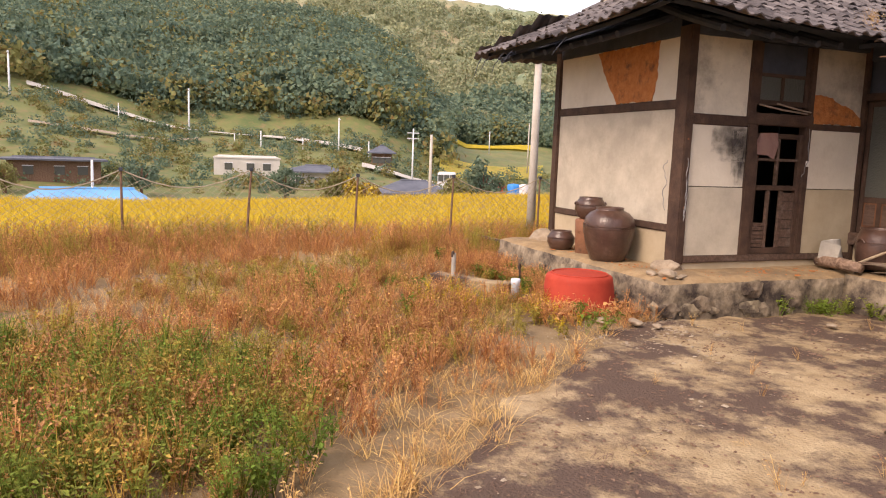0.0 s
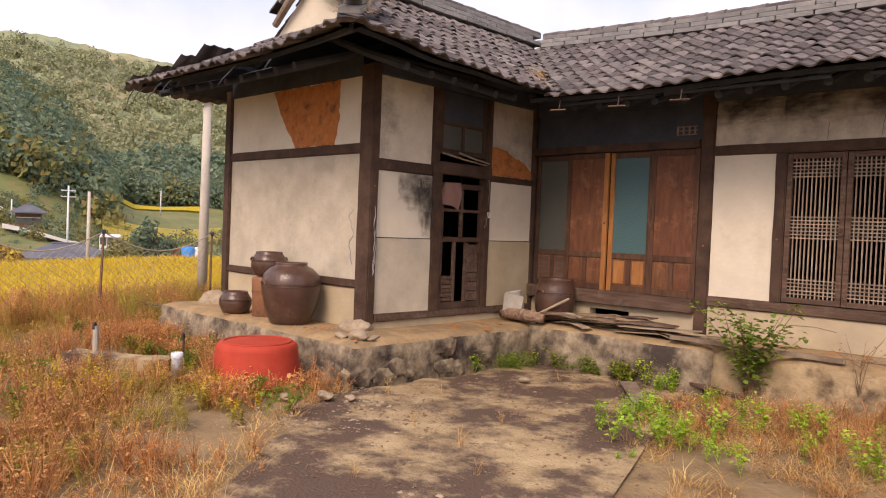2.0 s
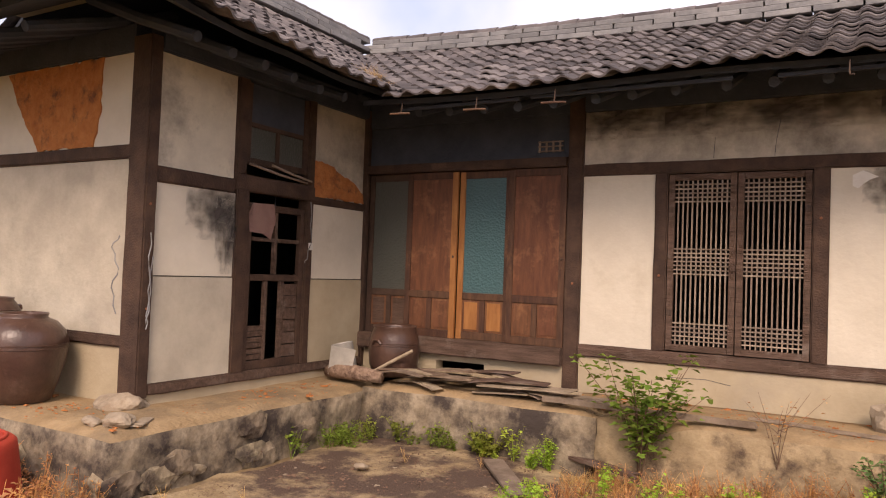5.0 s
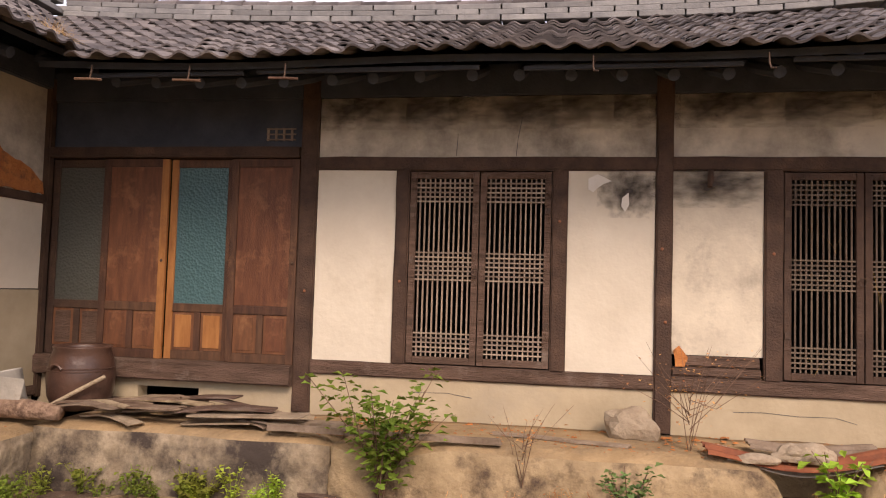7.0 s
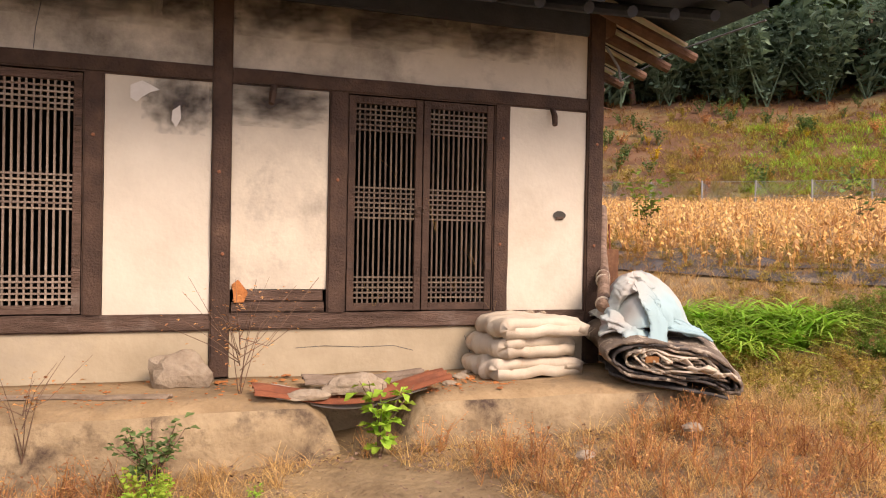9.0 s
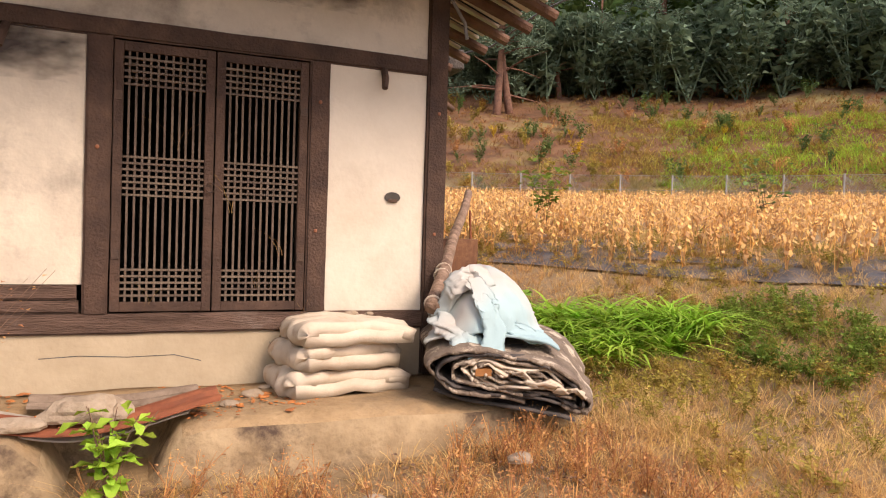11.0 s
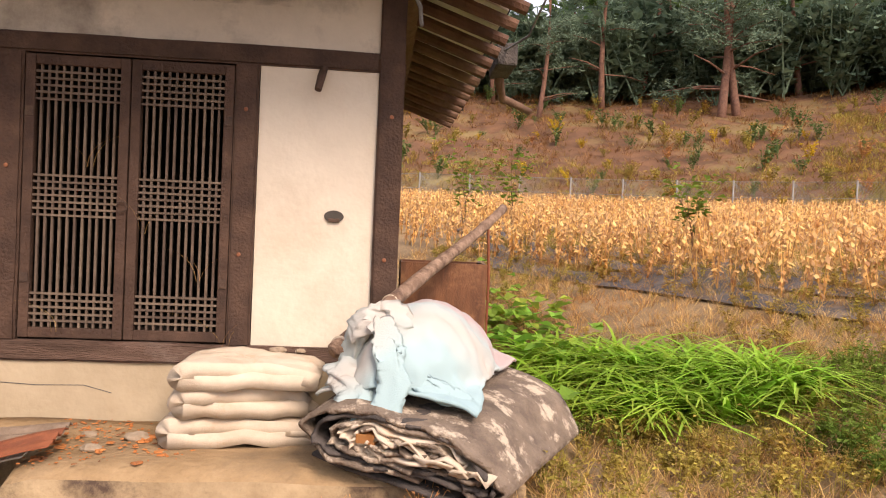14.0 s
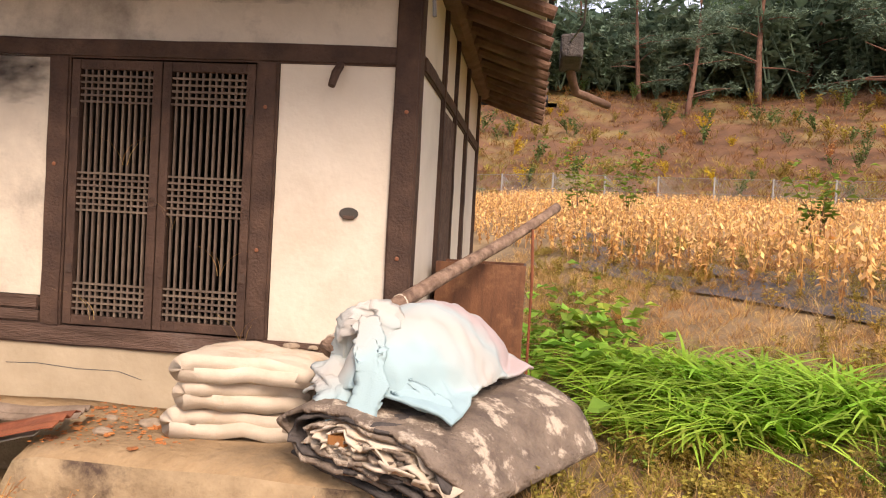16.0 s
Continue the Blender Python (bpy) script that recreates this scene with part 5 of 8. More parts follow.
# ---- blankets and carpet by the corner ----
def ribbon(path, th, length, axis_pt, ang, wav=0.012, seg=14, taper=0.0, seed=0.0, skew=0.0, lift=0.0, rag=0.0):
    """A thick sheet whose edge follows a path in the upright plane, drawn out along a level axis."""
    bm = bmesh.new()
    n = len(path)
    nor = []
    for i in range(n):
        a, b = Vector(path[max(i - 1, 0)]), Vector(path[min(i + 1, n - 1)])
        t = (b - a).normalized()
        nor.append(Vector((-t.y, t.x)))
    rings = []
    for k in range(seg + 1):
        f = k / seg
        s = 1 - taper * f
        out, inn = [], []
        for i, p in enumerate(path):
            o = nor[i] * th / 2
            w = wav * noise.noise(Vector((p[0] * 4 + seed, p[1] * 6, f * 5)))
            w2 = 2.0 * wav * noise.noise(Vector((i * 0.15 + seed, 3, f * 2))) + rag * (1 - f) ** 3 * (noise.noise(Vector((i * 0.31, seed, 1))) + noise.noise(Vector((i * 1.3, seed, 4))))
            w += 0.35 * wav * noise.noise(Vector((p[0] * 17 + seed, p[1] * 17, f * 16)))
            for lst, q in ((out, Vector(p) + o), (inn, Vector(p) - o)):
                lst.append(bm.verts.new((q.x * s + w, length * f + w2 + skew * q.x, q.y * s + w + lift * f)))
        rings.append(out + inn[::-1])
    m = 2 * n
    for a, b in zip(rings, rings[1:]):
        for i in range(m):
            bm.faces.new((a[i], a[(i + 1) % m], b[(i + 1) % m], b[i]))
    for r in (rings[0], rings[-1]):
        for i in range(n - 1):
            bm.faces.new((r[i], r[i + 1], r[m - 2 - i], r[m - 1 - i]))
    bmesh.ops.recalc_face_normals(bm, faces=bm.faces[:])
    bmesh.ops.transform(bm, matrix=Matrix.Translation(axis_pt) @ Matrix.Rotation(radians(ang), 4, "Z"), verts=bm.verts)
    return bm


def fold_path(w, h, r0=0.0, turns=1):
    """Side view of a sheet folded back on itself, round on the left."""
    pts = [(w, 0.0 + r0), (w * 0.85, 0.01), (w * 0.7, 0.004), (w * 0.52, 0.01), (w * 0.36, 0.0), (w * 0.2, 0.006)]
    for t in np.linspace(-90, -270, 9):
        pts.append((h / 2 + h / 2 * math.cos(radians(t)), h / 2 + h / 2 * math.sin(radians(t))))
    pts += [(w * 0.2, h + 0.006), (w * 0.34, h + 0.012), (w * 0.5, h + 0.004), (w * 0.66, h + 0.008), (w * 0.8, h + 0.002), (w * 0.92, h - 0.012), (w * 0.99, h - 0.045)]
    return pts


for i, (x, z, w, h, a) in enumerate(((7.02, 0.56, 0.74, 0.062, 4), (7.08, 0.70, 0.64, 0.068, 9), (7.08, 0.845, 0.67, 0.054, 1))):
    b = thing("folded_blanket", ("lowest folded dirty-cream wool blanket on the terrace", "folded cream wool blanket with a curled edge, middle of the stack", "folded cream wool blanket on top of the stack")[i], "blanket", "stack of folded blankets")
    part("fold", ribbon(fold_path(w, h), 0.074, 0.44, (x, -0.54 - 0.012 * i, z - 0.01), a, 0.030, 26, seed=i * 9.0 + 2, skew=0.06, rag=0.03), M_WOOL, b, smooth=True)
    bm = ribbon([(w * 0.2, h * 0.5), (w * 0.6, h * 0.5 + 0.004), (w * 0.97, h * 0.42)], 0.03, 0.36, (x, -0.50 - 0.01 * i, z - 0.01), a, 0.006, 8, seed=i * 5.0)
    part("inner_fold", bm, M_WOOL, b, smooth=True)
roll = thing("carpet_roll", "thick roll of muddy grey-brown carpet hanging over the terrace edge", "carpet")
sp = []
TURNS = 6.3
for t in np.linspace(0, TURNS * math.tau, 300):
    f = t / (TURNS * math.tau)
    c, q = math.cos(t + 2.9), math.sin(t + 2.9)
    x = (0.12 + 0.37 * f) * math.copysign(abs(c) ** 0.85, c) + 0.012 * math.sin(t * 2.3)
    z = (0.008 + 0.125 * f) * q + 0.007 * math.sin(t * 5.3) + 0.006 * math.sin(t * 1.7)
    sp.append((x, z - 0.13 * x - 1.0 * max(0.0, x - 0.12) ** 2))
CARPET = (8.18, -1.0, 0.665)
for i0, i1, th, mt, lab in ((0, 95, 0.013, M_FELT, "grey inner turns"), (94, 150, 0.012, M_WOOL, "pale lining turn"), (149, 205, 0.015, M_FELT, ""), (204, 256, 0.016, M_FELT_DARK, "charcoal underlay turn"), (255, 300, 0.020, M_FELT, "mud-streaked outer turn")):
    part("carpet_turn", ribbon(sp[i0:i1], th, 1.16, CARPET, -25, 0.022, 26, taper=-0.26, seed=3.0, skew=0.10, lift=0.06, rag=0.05), mt, roll, lab, smooth=True)
part("flap", ribbon([(-0.46, -0.08), (-0.30, -0.135), (-0.1, -0.165), (0.12, -0.175), (0.24, -0.20), (0.32, -0.225)], 0.016, 0.9, CARPET, -25, 0.016, 14, seed=7.0, rag=0.05), M_FELT_DARK, roll, smooth=True)
for i in range(6):
    x0, z0 = -0.22 + 0.085 * i, 0.06 - 0.022 * i
    part("pale_lining", ribbon([(x0, z0), (x0 + 0.05, z0 + 0.018 * (-1) ** i), (x0 + 0.10, z0 - 0.006), (x0 + 0.16, z0 - 0.045)], 0.011, 0.2, (CARPET[0], CARPET[1] - 0.035, CARPET[2]), -25, 0.03, 6, seed=i * 3.0, rag=0.06), M_WOOL, roll, "pale torn lining", smooth=True)
part("offcut", ribbon([(-0.24, 0.03), (-0.15, 0.032)], 0.04, 0.1, (CARPET[0], CARPET[1] - 0.03, CARPET[2]), -25, 0.004, 4), M_SASH_HONEY, roll, "yellow foam offcut")

bl = thing("draped_blanket", "faded pale blue and pink wool blanket heaped on rolled carpet", "blanket", at=(8.36, -0.32, 0.80))


def drape(n, m, w, d, cx, cy, turn, heap, steps=260, seed=1, gather=0.86):
    """A sheet of n by m knots let fall on a heap of the given height; it keeps its lengths and so wrinkles."""
    rg = np.random.default_rng(seed)
    U, V = np.meshgrid(np.linspace(-w / 2, w / 2, n), np.linspace(-d / 2, d / 2, m), indexing="ij")
    ca, sa = math.cos(turn), math.sin(turn)
    X = np.stack([cx + (U * ca - V * sa) * gather, cy + (U * sa + V * ca) * gather, 1.34 + 0 * U], 2)
    rough = rg.normal(0, 1, (n, m))
    for _ in range(5):
        rough = (rough + np.roll(rough, 1, 0) + np.roll(rough, -1, 0) + np.roll(rough, 1, 1) + np.roll(rough, -1, 1)) / 5
    X[..., 2] += 0.30 * rough
    old, a, b = X.copy(), w / (n - 1), d / (m - 1)
    ties = (((1, 0), a, 1.0), ((0, 1), b, 1.0), ((1, 1), math.hypot(a, b), 0.4), ((1, -1), math.hypot(a, b), 0.4), ((3, 0), 3 * a, 0.03), ((0, 3), 3 * b, 0.03))
    for _ in range(steps):
        vel = np.clip((X - old) * 0.94, -0.012, 0.012)
        old = X.copy()
        X = X + vel + np.array([0, 0, -0.0010])
        for _k in range(12):
            for (i, j), rest, stiff in ties:
                if j >= 0:
                    A, B = X[:n - i, :m - j], X[i:, j:]
                else:
                    A, B = X[:n - i, -j:], X[i:, :m + j]
                e = B - A
                L = np.linalg.norm(e, axis=2, keepdims=True) + 1e-9
                c = e * (0.2 * stiff * (L - rest) / L)
                A += c
                B -= c
        h = heap(X[..., 0], X[..., 1])
        gx = (heap(X[..., 0] + 0.01, X[..., 1]) - h) / 0.01
        gy = (heap(X[..., 0], X[..., 1] + 0.01) - h) / 0.01
        gx, gy = np.clip(gx, -2.5, 2.5), np.clip(gy, -2.5, 2.5)
        nz = 1 / np.sqrt(1 + gx * gx + gy * gy)
        deep = np.maximum(h - X[..., 2], 0) * nz
        hit = (deep > 0)[..., None]
        X = X + (deep * nz)[..., None] * np.stack([-gx, -gy, np.ones_like(gx)], 2)
        old = np.where(hit, old + (X - old) * 0.96, old)
    return X


def heap_z(x, y):
    """Bedding under the blanket, on the rolled carpet."""
    dx, dy = x - 8.32, y + 0.32
    q = np.abs((dx - 0.36 * dy) / 0.34) ** 2.3 + np.abs(dy / 0.50) ** 2.3
    ca, sa = math.cos(radians(25)), math.sin(radians(25))
    u, v = (x - CARPET[0]) * ca - (y - CARPET[1]) * sa, (x - CARPET[0]) * sa + (y - CARPET[1]) * ca
    k = 1 + 0.26 * np.clip(v / 1.16, 0, 1)
    top = CARPET[2] + 0.05 * np.clip(v, 0, 1.16) + k * (0.165 * np.sqrt(np.clip(1 - (u / k / 0.52) ** 2, 0, 1)) - 0.13 * u - 1.0 * np.clip(u - 0.12, 0, 0.5) ** 2) + 0.02
    base = np.where(v > -0.05, np.maximum(top, 0.52), 0.55)
    return np.maximum(base, 0.80 + 0.44 * np.sqrt(np.clip(1 - q, 0, 1)) * (1 - 0.25 * np.clip((dx - 0.36 * dy) / 0.36, 0, 1)) - 0.3 * (q >= 1))


X = drape(60, 72, 0.84, 1.06, 8.29, -0.36, radians(-20), heap_z, 240, seed=4, gather=0.84)
bm = bmesh.new()
g = [[bm.verts.new(Vector(X[i, j]) - Vector((8.36, -0.32, 0.80))) for j in range(X.shape[1])] for i in range(X.shape[0])]
for i in range(X.shape[0] - 1):
    for j in range(X.shape[1] - 1):
        bm.faces.new((g[i][j], g[i + 1][j], g[i + 1][j + 1], g[i][j + 1]))
bmesh.ops.smooth_vert(bm, verts=bm.verts, factor=0.3, use_axis_x=True, use_axis_y=True, use_axis_z=True)
bm.normal_update()
for v in bm.verts:
    q = v.co * 5 + Vector((v.co.y * 4, 0, 2))
    v.co += v.normal * (0.030 * (0.25 - abs(noise.noise(q))) + 0.012 * noise.noise(v.co * 13))
bm.normal_update()
bmesh.ops.solidify(bm, geom=bm.faces[:], thickness=-0.016)
part("blanket", bm, M_BLANKET, bl, smooth=True)


def bunch(c, pts, th, wid, seed, nm="bunched_fold"):
    """A crumpled hanging fold: a band that runs over given points."""
    bm = bmesh.new()
    n, m = 40, 30
    P = [Vector(p) for p in pts]
    def cur(f):
        f *= len(P) - 1
        i = min(int(f), len(P) - 2)
        return P[i].lerp(P[i + 1], f - i)
    g = {}
    for i in range(n + 1):
        f = i / n
        p = cur(f)
        for j in range(m):
            a = j * math.tau / m
            r = 1.05 + 0.5 * noise.noise(Vector((f * 4 + seed, math.cos(a) * 1.2, math.sin(a) * 1.2))) - 0.42 * abs(math.sin(2.5 * a + f * 4 + seed + 1.5 * noise.noise(Vector((f * 3, a, seed))))) ** 0.6 + 0.12 * noise.noise(Vector((f * 22, math.cos(a) * 3, math.sin(a) * 3 + seed)))
            g[i, j] = bm.verts.new(p + Vector((math.cos(a) * wid * r, math.sin(a) * th * r * 0.7, math.sin(a) * th * r)))
    for i in range(n):
        for j in range(m):
            bm.faces.new((g[i, j], g[i, (j + 1) % m], g[i + 1, (j + 1) % m], g[i + 1, j]))
    bm.faces.new([g[0, j] for j in range(m)][::-1]), bm.faces.new([g[n, j] for j in range(m)])
    bmesh.ops.recalc_face_normals(bm, faces=bm.faces[:])
    for v in bm.verts:
        v.co -= Vector((8.36, -0.32, 0.80))
    part(nm, bm, M_BLANKET, bl, smooth=True)


bunch(0, [(7.93, -0.55, 0.98), (7.95, -0.62, 1.15), (8.03, -0.66, 1.22), (8.14, -0.64, 1.19), (8.22, -0.60, 1.08)], 0.075, 0.08, 1.0)
bunch(0, [(8.06, -0.70, 1.17), (8.10, -0.78, 1.06), (8.12, -0.82, 0.95), (8.10, -0.87, 0.82)], 0.055, 0.085, 4.0)
bunch(0, [(7.90, -0.62, 0.95), (7.93, -0.72, 0.90), (7.98, -0.80, 0.85), (8.00, -0.86, 0.80)], 0.065, 0.11, 8.0)
bunch(0, [(8.10, -0.72, 0.98), (8.24, -0.80, 0.93), (8.40, -0.84, 0.86)], 0.045, 0.09, 12.0)

pole = thing("bark_pole", "rough debarked pole leaning over the blankets onto a box", "log")
bm = bmesh.new()
a, b = Vector((7.84, -0.57, 1.02)), Vector((8.95, 1.35, 1.82))
tube(bm, [a.lerp(b, f) + Vector((0.008 * math.sin(f * 9), 0, 0.012 * math.sin(f * 7))) for f in np.linspace(0, 1, 14)], [0.047 - 0.014 * f + 0.003 * math.sin(f * 40) for f in np.linspace(0, 1, 14)], 12)
part("stem", bm, M_BARK, pole, smooth=True)
for f in (0.02, 0.2, 0.24):
    bm = bmesh.new()
    c = a.lerp(b, f)
    q = (b - a).to_track_quat("Z", "Y")
    tube(bm, [c + q @ Vector((0.05 * math.cos(t), 0.05 * math.sin(t), 0.006 * math.sin(t))) for t in np.linspace(0, math.tau, 15)], [0.007] * 15, 5, False)
    part("string", bm, M_WOOL, pole, "pale string tied round")
bx = thing("wooden_box", "weathered brown plywood box standing by the side wall", "box", at=(8.47, 0.95, 0.0))
zb = float(ground_z(8.5, 0.95))
for y0, y1, x0, x1 in ((-0.22, -0.205, -0.29, 0.29), (0.205, 0.22, -0.29, 0.29), (-0.204, 0.204, -0.29, -0.275), (-0.204, 0.204, 0.275, 0.29)):
    boxpart("board", bx, M_SILL if x1 - x0 < 0.1 else M_SASH, x0, x1, y0, y1, zb - 0.02, 1.42, 0.003)
boxpart("board", bx, M_SILL, -0.274, 0.274, -0.204, 0.204, zb, zb + 0.3, 0.003)
st = thing("forked_stake", "thin rusty stake beside the box", "stake", at=(8.80, 0.95, 0.0))
bm = bmesh.new()
tube(bm, [(0, 0, zb), (0.005, 0, 1.3), (-0.01, 0.01, 1.66)], [0.012, 0.011, 0.009], 6)
part("rod", bm, M_RUST, st)

# gutter end on the side eave
gut = thing("rain_hopper", "dark metal rain hopper with a bent outlet pipe under the eave", "gutter")
bm = bmesh.new()
box(bm, 8.93, 9.10, 1.85, 2.35, 3.02, 3.22, 0.02, 0.015)
part("hopper", bm, M_FELT_DARK, gut)
bm = bmesh.new()
tube(bm, [(9.02, 2.3, 3.05), (9.06, 2.45, 2.96), (9.10, 2.56, 2.89), (9.22, 2.66, 2.87), (9.41, 2.82, 2.83)], [0.045, 0.04, 0.038, 0.036, 0.034], 10)
part("outlet_pipe", bm, M_RAFTER, gut, "brown outlet pipe", smooth=True)
bm = bmesh.new()
tube(bm, [(9.0, -0.8, 3.12), (9.02, 0.3, 3.16), (9.06, 1.2, 3.10), (9.0, 1.9, 3.16)], [0.008] * 4, 6)
part("wire", bm, M_RIDGE, gut, "loose pale wire")
bm = bmesh.new()
tube(bm, [(8.12, -0.06, 3.02), (8.2, -0.12, 2.85), (8.21, -0.14, 2.74)], [0.012] * 3, 6)
cb = thing("hanging_cable", "short pale cable hanging at the corner post", "cable")
part("cable", bm, M_RIDGE, cb)

# taps and slabs of the well in the yard
for (x, y, h, lab) in ((-1.95, -4.93, 0.42, "grey standpipe with a small tap in the weeds"), (-0.95, -4.45, 0.40, "thin rusty standpipe in the weeds")):
    tp = thing("standpipe", lab, "tap", "standpipes of the well", at=(x, y, 0))
    bm = bmesh.new()
    tube(bm, [(0, 0, -0.05), (0, 0, h)], [0.03 if x < -1.5 else 0.012] * 2, 10)
    part("pipe", bm, M_ZINC if x < -1.5 else M_IRON, tp)
    bm = bmesh.new()
    tube(bm, [(0, 0, h - 0.02), (0.04, -0.03, h + 0.02), (0.09, -0.06, h + 0.02), (0.10, -0.065, h - 0.04)], [0.018, 0.016, 0.014, 0.014], 8)
    part("tap", bm, M_IRON, tp)
wp = thing("plastic_pipe", "short upright blue-white plastic pipe stub", "pipe", at=(-0.57, -4.70, 0))
bm = bmesh.new()
lathe(bm, [(0.05, -0.05), (0.05, 0.24), (0.056, 0.25), (0.056, 0.30), (0.04, 0.30), (0.038, 0.15)], 16)
part("pipe", bm, mat("pvc", (0.50, 0.56, 0.62), (0.62, 0.67, 0.70), 4, 0.5, 0.1), wp, smooth=True)
for i, o in enumerate(([(-2.3, -5.0), (-1.3, -4.3), (-1.15, -4.5), (-2.1, -5.2)], [(-1.7, -5.4), (-0.6, -5.0), (-0.7, -5.3), (-1.6, -5.7)], [(-0.9, -4.4), (-0.2, -4.35), (-0.3, -4.75), (-0.8, -4.7)])):
    ragged_slab("concrete_kerb", o, -0.05, 0.12 if i == 0 else 0.06, M_CONCRETE, "broken low concrete kerb round the old well", "kerb", "", 0.03, lift=1.0)

# stones showing in the broken terrace corner
random.seed(12)
M_RUBBLE = mat("terrace_stone", (0.20, 0.155, 0.105), (0.36, 0.29, 0.20), 5, 0.95, 1.0, 20, (0.06, 0.045, 0.036), 3, (0.44, 0.62), objrand=0.3)
pw = bpy.data.objects["platform_wing"]
for i in range(34):
    if i < 20:
        p = (random.uniform(-2.4, 0.6), -3.572 + random.uniform(-0.015, 0.01), random.uniform(0.02, 0.34))
    else:
        p = (0.672 + random.uniform(-0.01, 0.015), random.uniform(-3.5, -1.6), random.uniform(0.02, 0.34))
    s = random.uniform(0.06, 0.14)
    bm = bmesh.new()
    bmesh.ops.create_icosphere(bm, subdivisions=2, radius=1.0)
    for v in bm.verts:
        d = 1 + 0.55 * noise.noise(v.co * 1.5 + Vector((i * 3.0, 0, 0)))
        v.co = Vector((v.co.x * s * (1.2 if i < 20 else 0.2), v.co.y * s * (0.2 if i < 20 else 1.2), v.co.z * s * 0.7)) * d
    o = part("stone", bm, M_RUBBLE, pw)
    o.location = p
# hairline cracks in the base plaster and knots in the posts
for pts in (((5.75, 0.70), (5.95, 0.71), (6.2, 0.695), (6.45, 0.70), (6.6, 0.66)), ((7.0, 0.76), (7.05, 0.62), (7.04, 0.55)), ((3.3, 0.72), (3.6, 0.73), (3.8, 0.70))):
    bm = bmesh.new()
    tube(bm, [(x, -0.007, z) for x, z in pts], [0.0018] * len(pts), 4)
    part("crack", bm, M_BLACK, wall_front, "hairline crack")
for pts in (((4.10, 2.62), (4.11, 2.75), (4.14, 2.92)), ((3.62, 2.62), (3.63, 2.80))):
    bm = bmesh.new()
    tube(bm, [(x, -0.003, z) for x, z in pts], [0.002] * len(pts), 4)
    part("crack", bm, M_BLACK, wall_front, "hairline crack")
M_KNOT = mat("resin_knot", (0.20, 0.075, 0.04), (0.30, 0.12, 0.06), 20, 0.6, 0.2)
for x, z, y in ((6.02, 1.88, -0.036), (5.22, 1.9, -0.042), (5.25, 1.35, -0.042), (8.06, 1.45, -0.042), (8.07, 2.25, -0.042), (7.27, 2.25, -0.036), (7.26, 1.45, -0.036), (3.19, 1.6, -0.036), (4.45, 2.1, -0.036), (2.4, 1.5, -0.042), (0.038, 2.0, -2.85), (0.038, 1.2, -2.84)):
    bm = bmesh.new()
    lathe(bm, [(0.012, 0), (0.011, 0.003), (0.006, 0.005)], 10)
    bmesh.ops.rotate(bm, verts=bm.verts, matrix=Matrix.Rotation(radians(90), 3, "X" if x > 1 else "Y"))
    bmesh.ops.translate(bm, verts=bm.verts, vec=(x, y, z))
    part("knot", bm, M_KNOT, wall_front if x > 1 else wall_kitchen, "reddish knot in the timber")
vg = thing("vent_grille", "small pale wooden vent grille above the sliding doors", "vent", at=(2.12, 0.02, 2.80))
for k in range(4):
    boxpart("bar", vg, M_LATTICE, -0.12 + 0.07 * k, -0.10 + 0.07 * k, -0.012, 0.0, -0.05, 0.06, 0.002)
for z in (-0.045, 0.0, 0.045):
    boxpart("cross_bar", vg, M_LATTICE, -0.125, 0.135, -0.014, -0.002, z, z + 0.012, 0.002)

# ---- plants: templates and strewing ----
RNG = np.random.default_rng(7)


def blade_set(n, L, w, lean=(0.1, 0.6), droop=0.3, spread=0.05, segs=2):
    """A tuft of n blades as quads: each runs up and bends over."""
    V, F = [], []
    for _ in range(n):
        a, le, ln = RNG.uniform(0, math.tau), RNG.uniform(*lean), L * RNG.uniform(0.6, 1.1)
        d, s = np.array([math.cos(a), math.sin(a), 0]), np.array([-math.sin(a), math.cos(a), 0])
        tw = RNG.uniform(-0.8, 0.8)
        s = s * math.cos(tw) + d * math.sin(tw)
        p = np.array([RNG.uniform(-spread, spread), RNG.uniform(-spread, spread), -0.01])
        b = len(V)
        for k in range(segs + 1):
            f = k / segs
            ww = w * (1 - 0.85 * f ** 1.5)
            q = p + d * ln * (le * f + droop * f * f) + np.array([0, 0, ln * (f - droop * 0.9 * f * f * (0.6 + le))])
            V += [q - s * ww / 2, q + s * ww / 2]
        for k in range(segs):
            F.append((b + 2 * k, b + 2 * k + 1, b + 2 * k + 3, b + 2 * k + 2))
    return np.array(V), np.array(F)


def leaf_quads(P, size, flat=0.5):
    """Pointed leaves, two quads each, folded on the midrib, at the points P."""
    V, F = [], []
    for p in P:
        a = RNG.uniform(0, math.tau)
        el = RNG.uniform(-0.6, 0.9) * (1 - flat) + RNG.uniform(-0.5, 0.2) * flat
        s = size * RNG.uniform(0.6, 1.25)
        d = np.array([math.cos(a) * math.cos(el), math.sin(a) * math.cos(el), math.sin(el)])
        r = np.array([-math.sin(a), math.cos(a), RNG.uniform(-0.3, 0.3)])
        up = np.cross(d, r) * 0.18
        b = len(V)
        V += [p, p + d * s * 0.45 + r * s * 0.30 + up * s, p + d * s * 0.55, p + d * s * 0.45 - r * s * 0.30 + up * s, p + d * s, p + d * s * 0.8 + r * s * 0.16, p + d * s * 0.8 - r * s * 0.16]
        F += [(b, b + 2, b + 1, b + 1), (b, b + 3, b + 2, b + 2), (b + 2, b + 4, b + 5, b + 1), (b + 2, b + 3, b + 6, b + 4)]
    F = np.array(F)
    return np.array(V), F


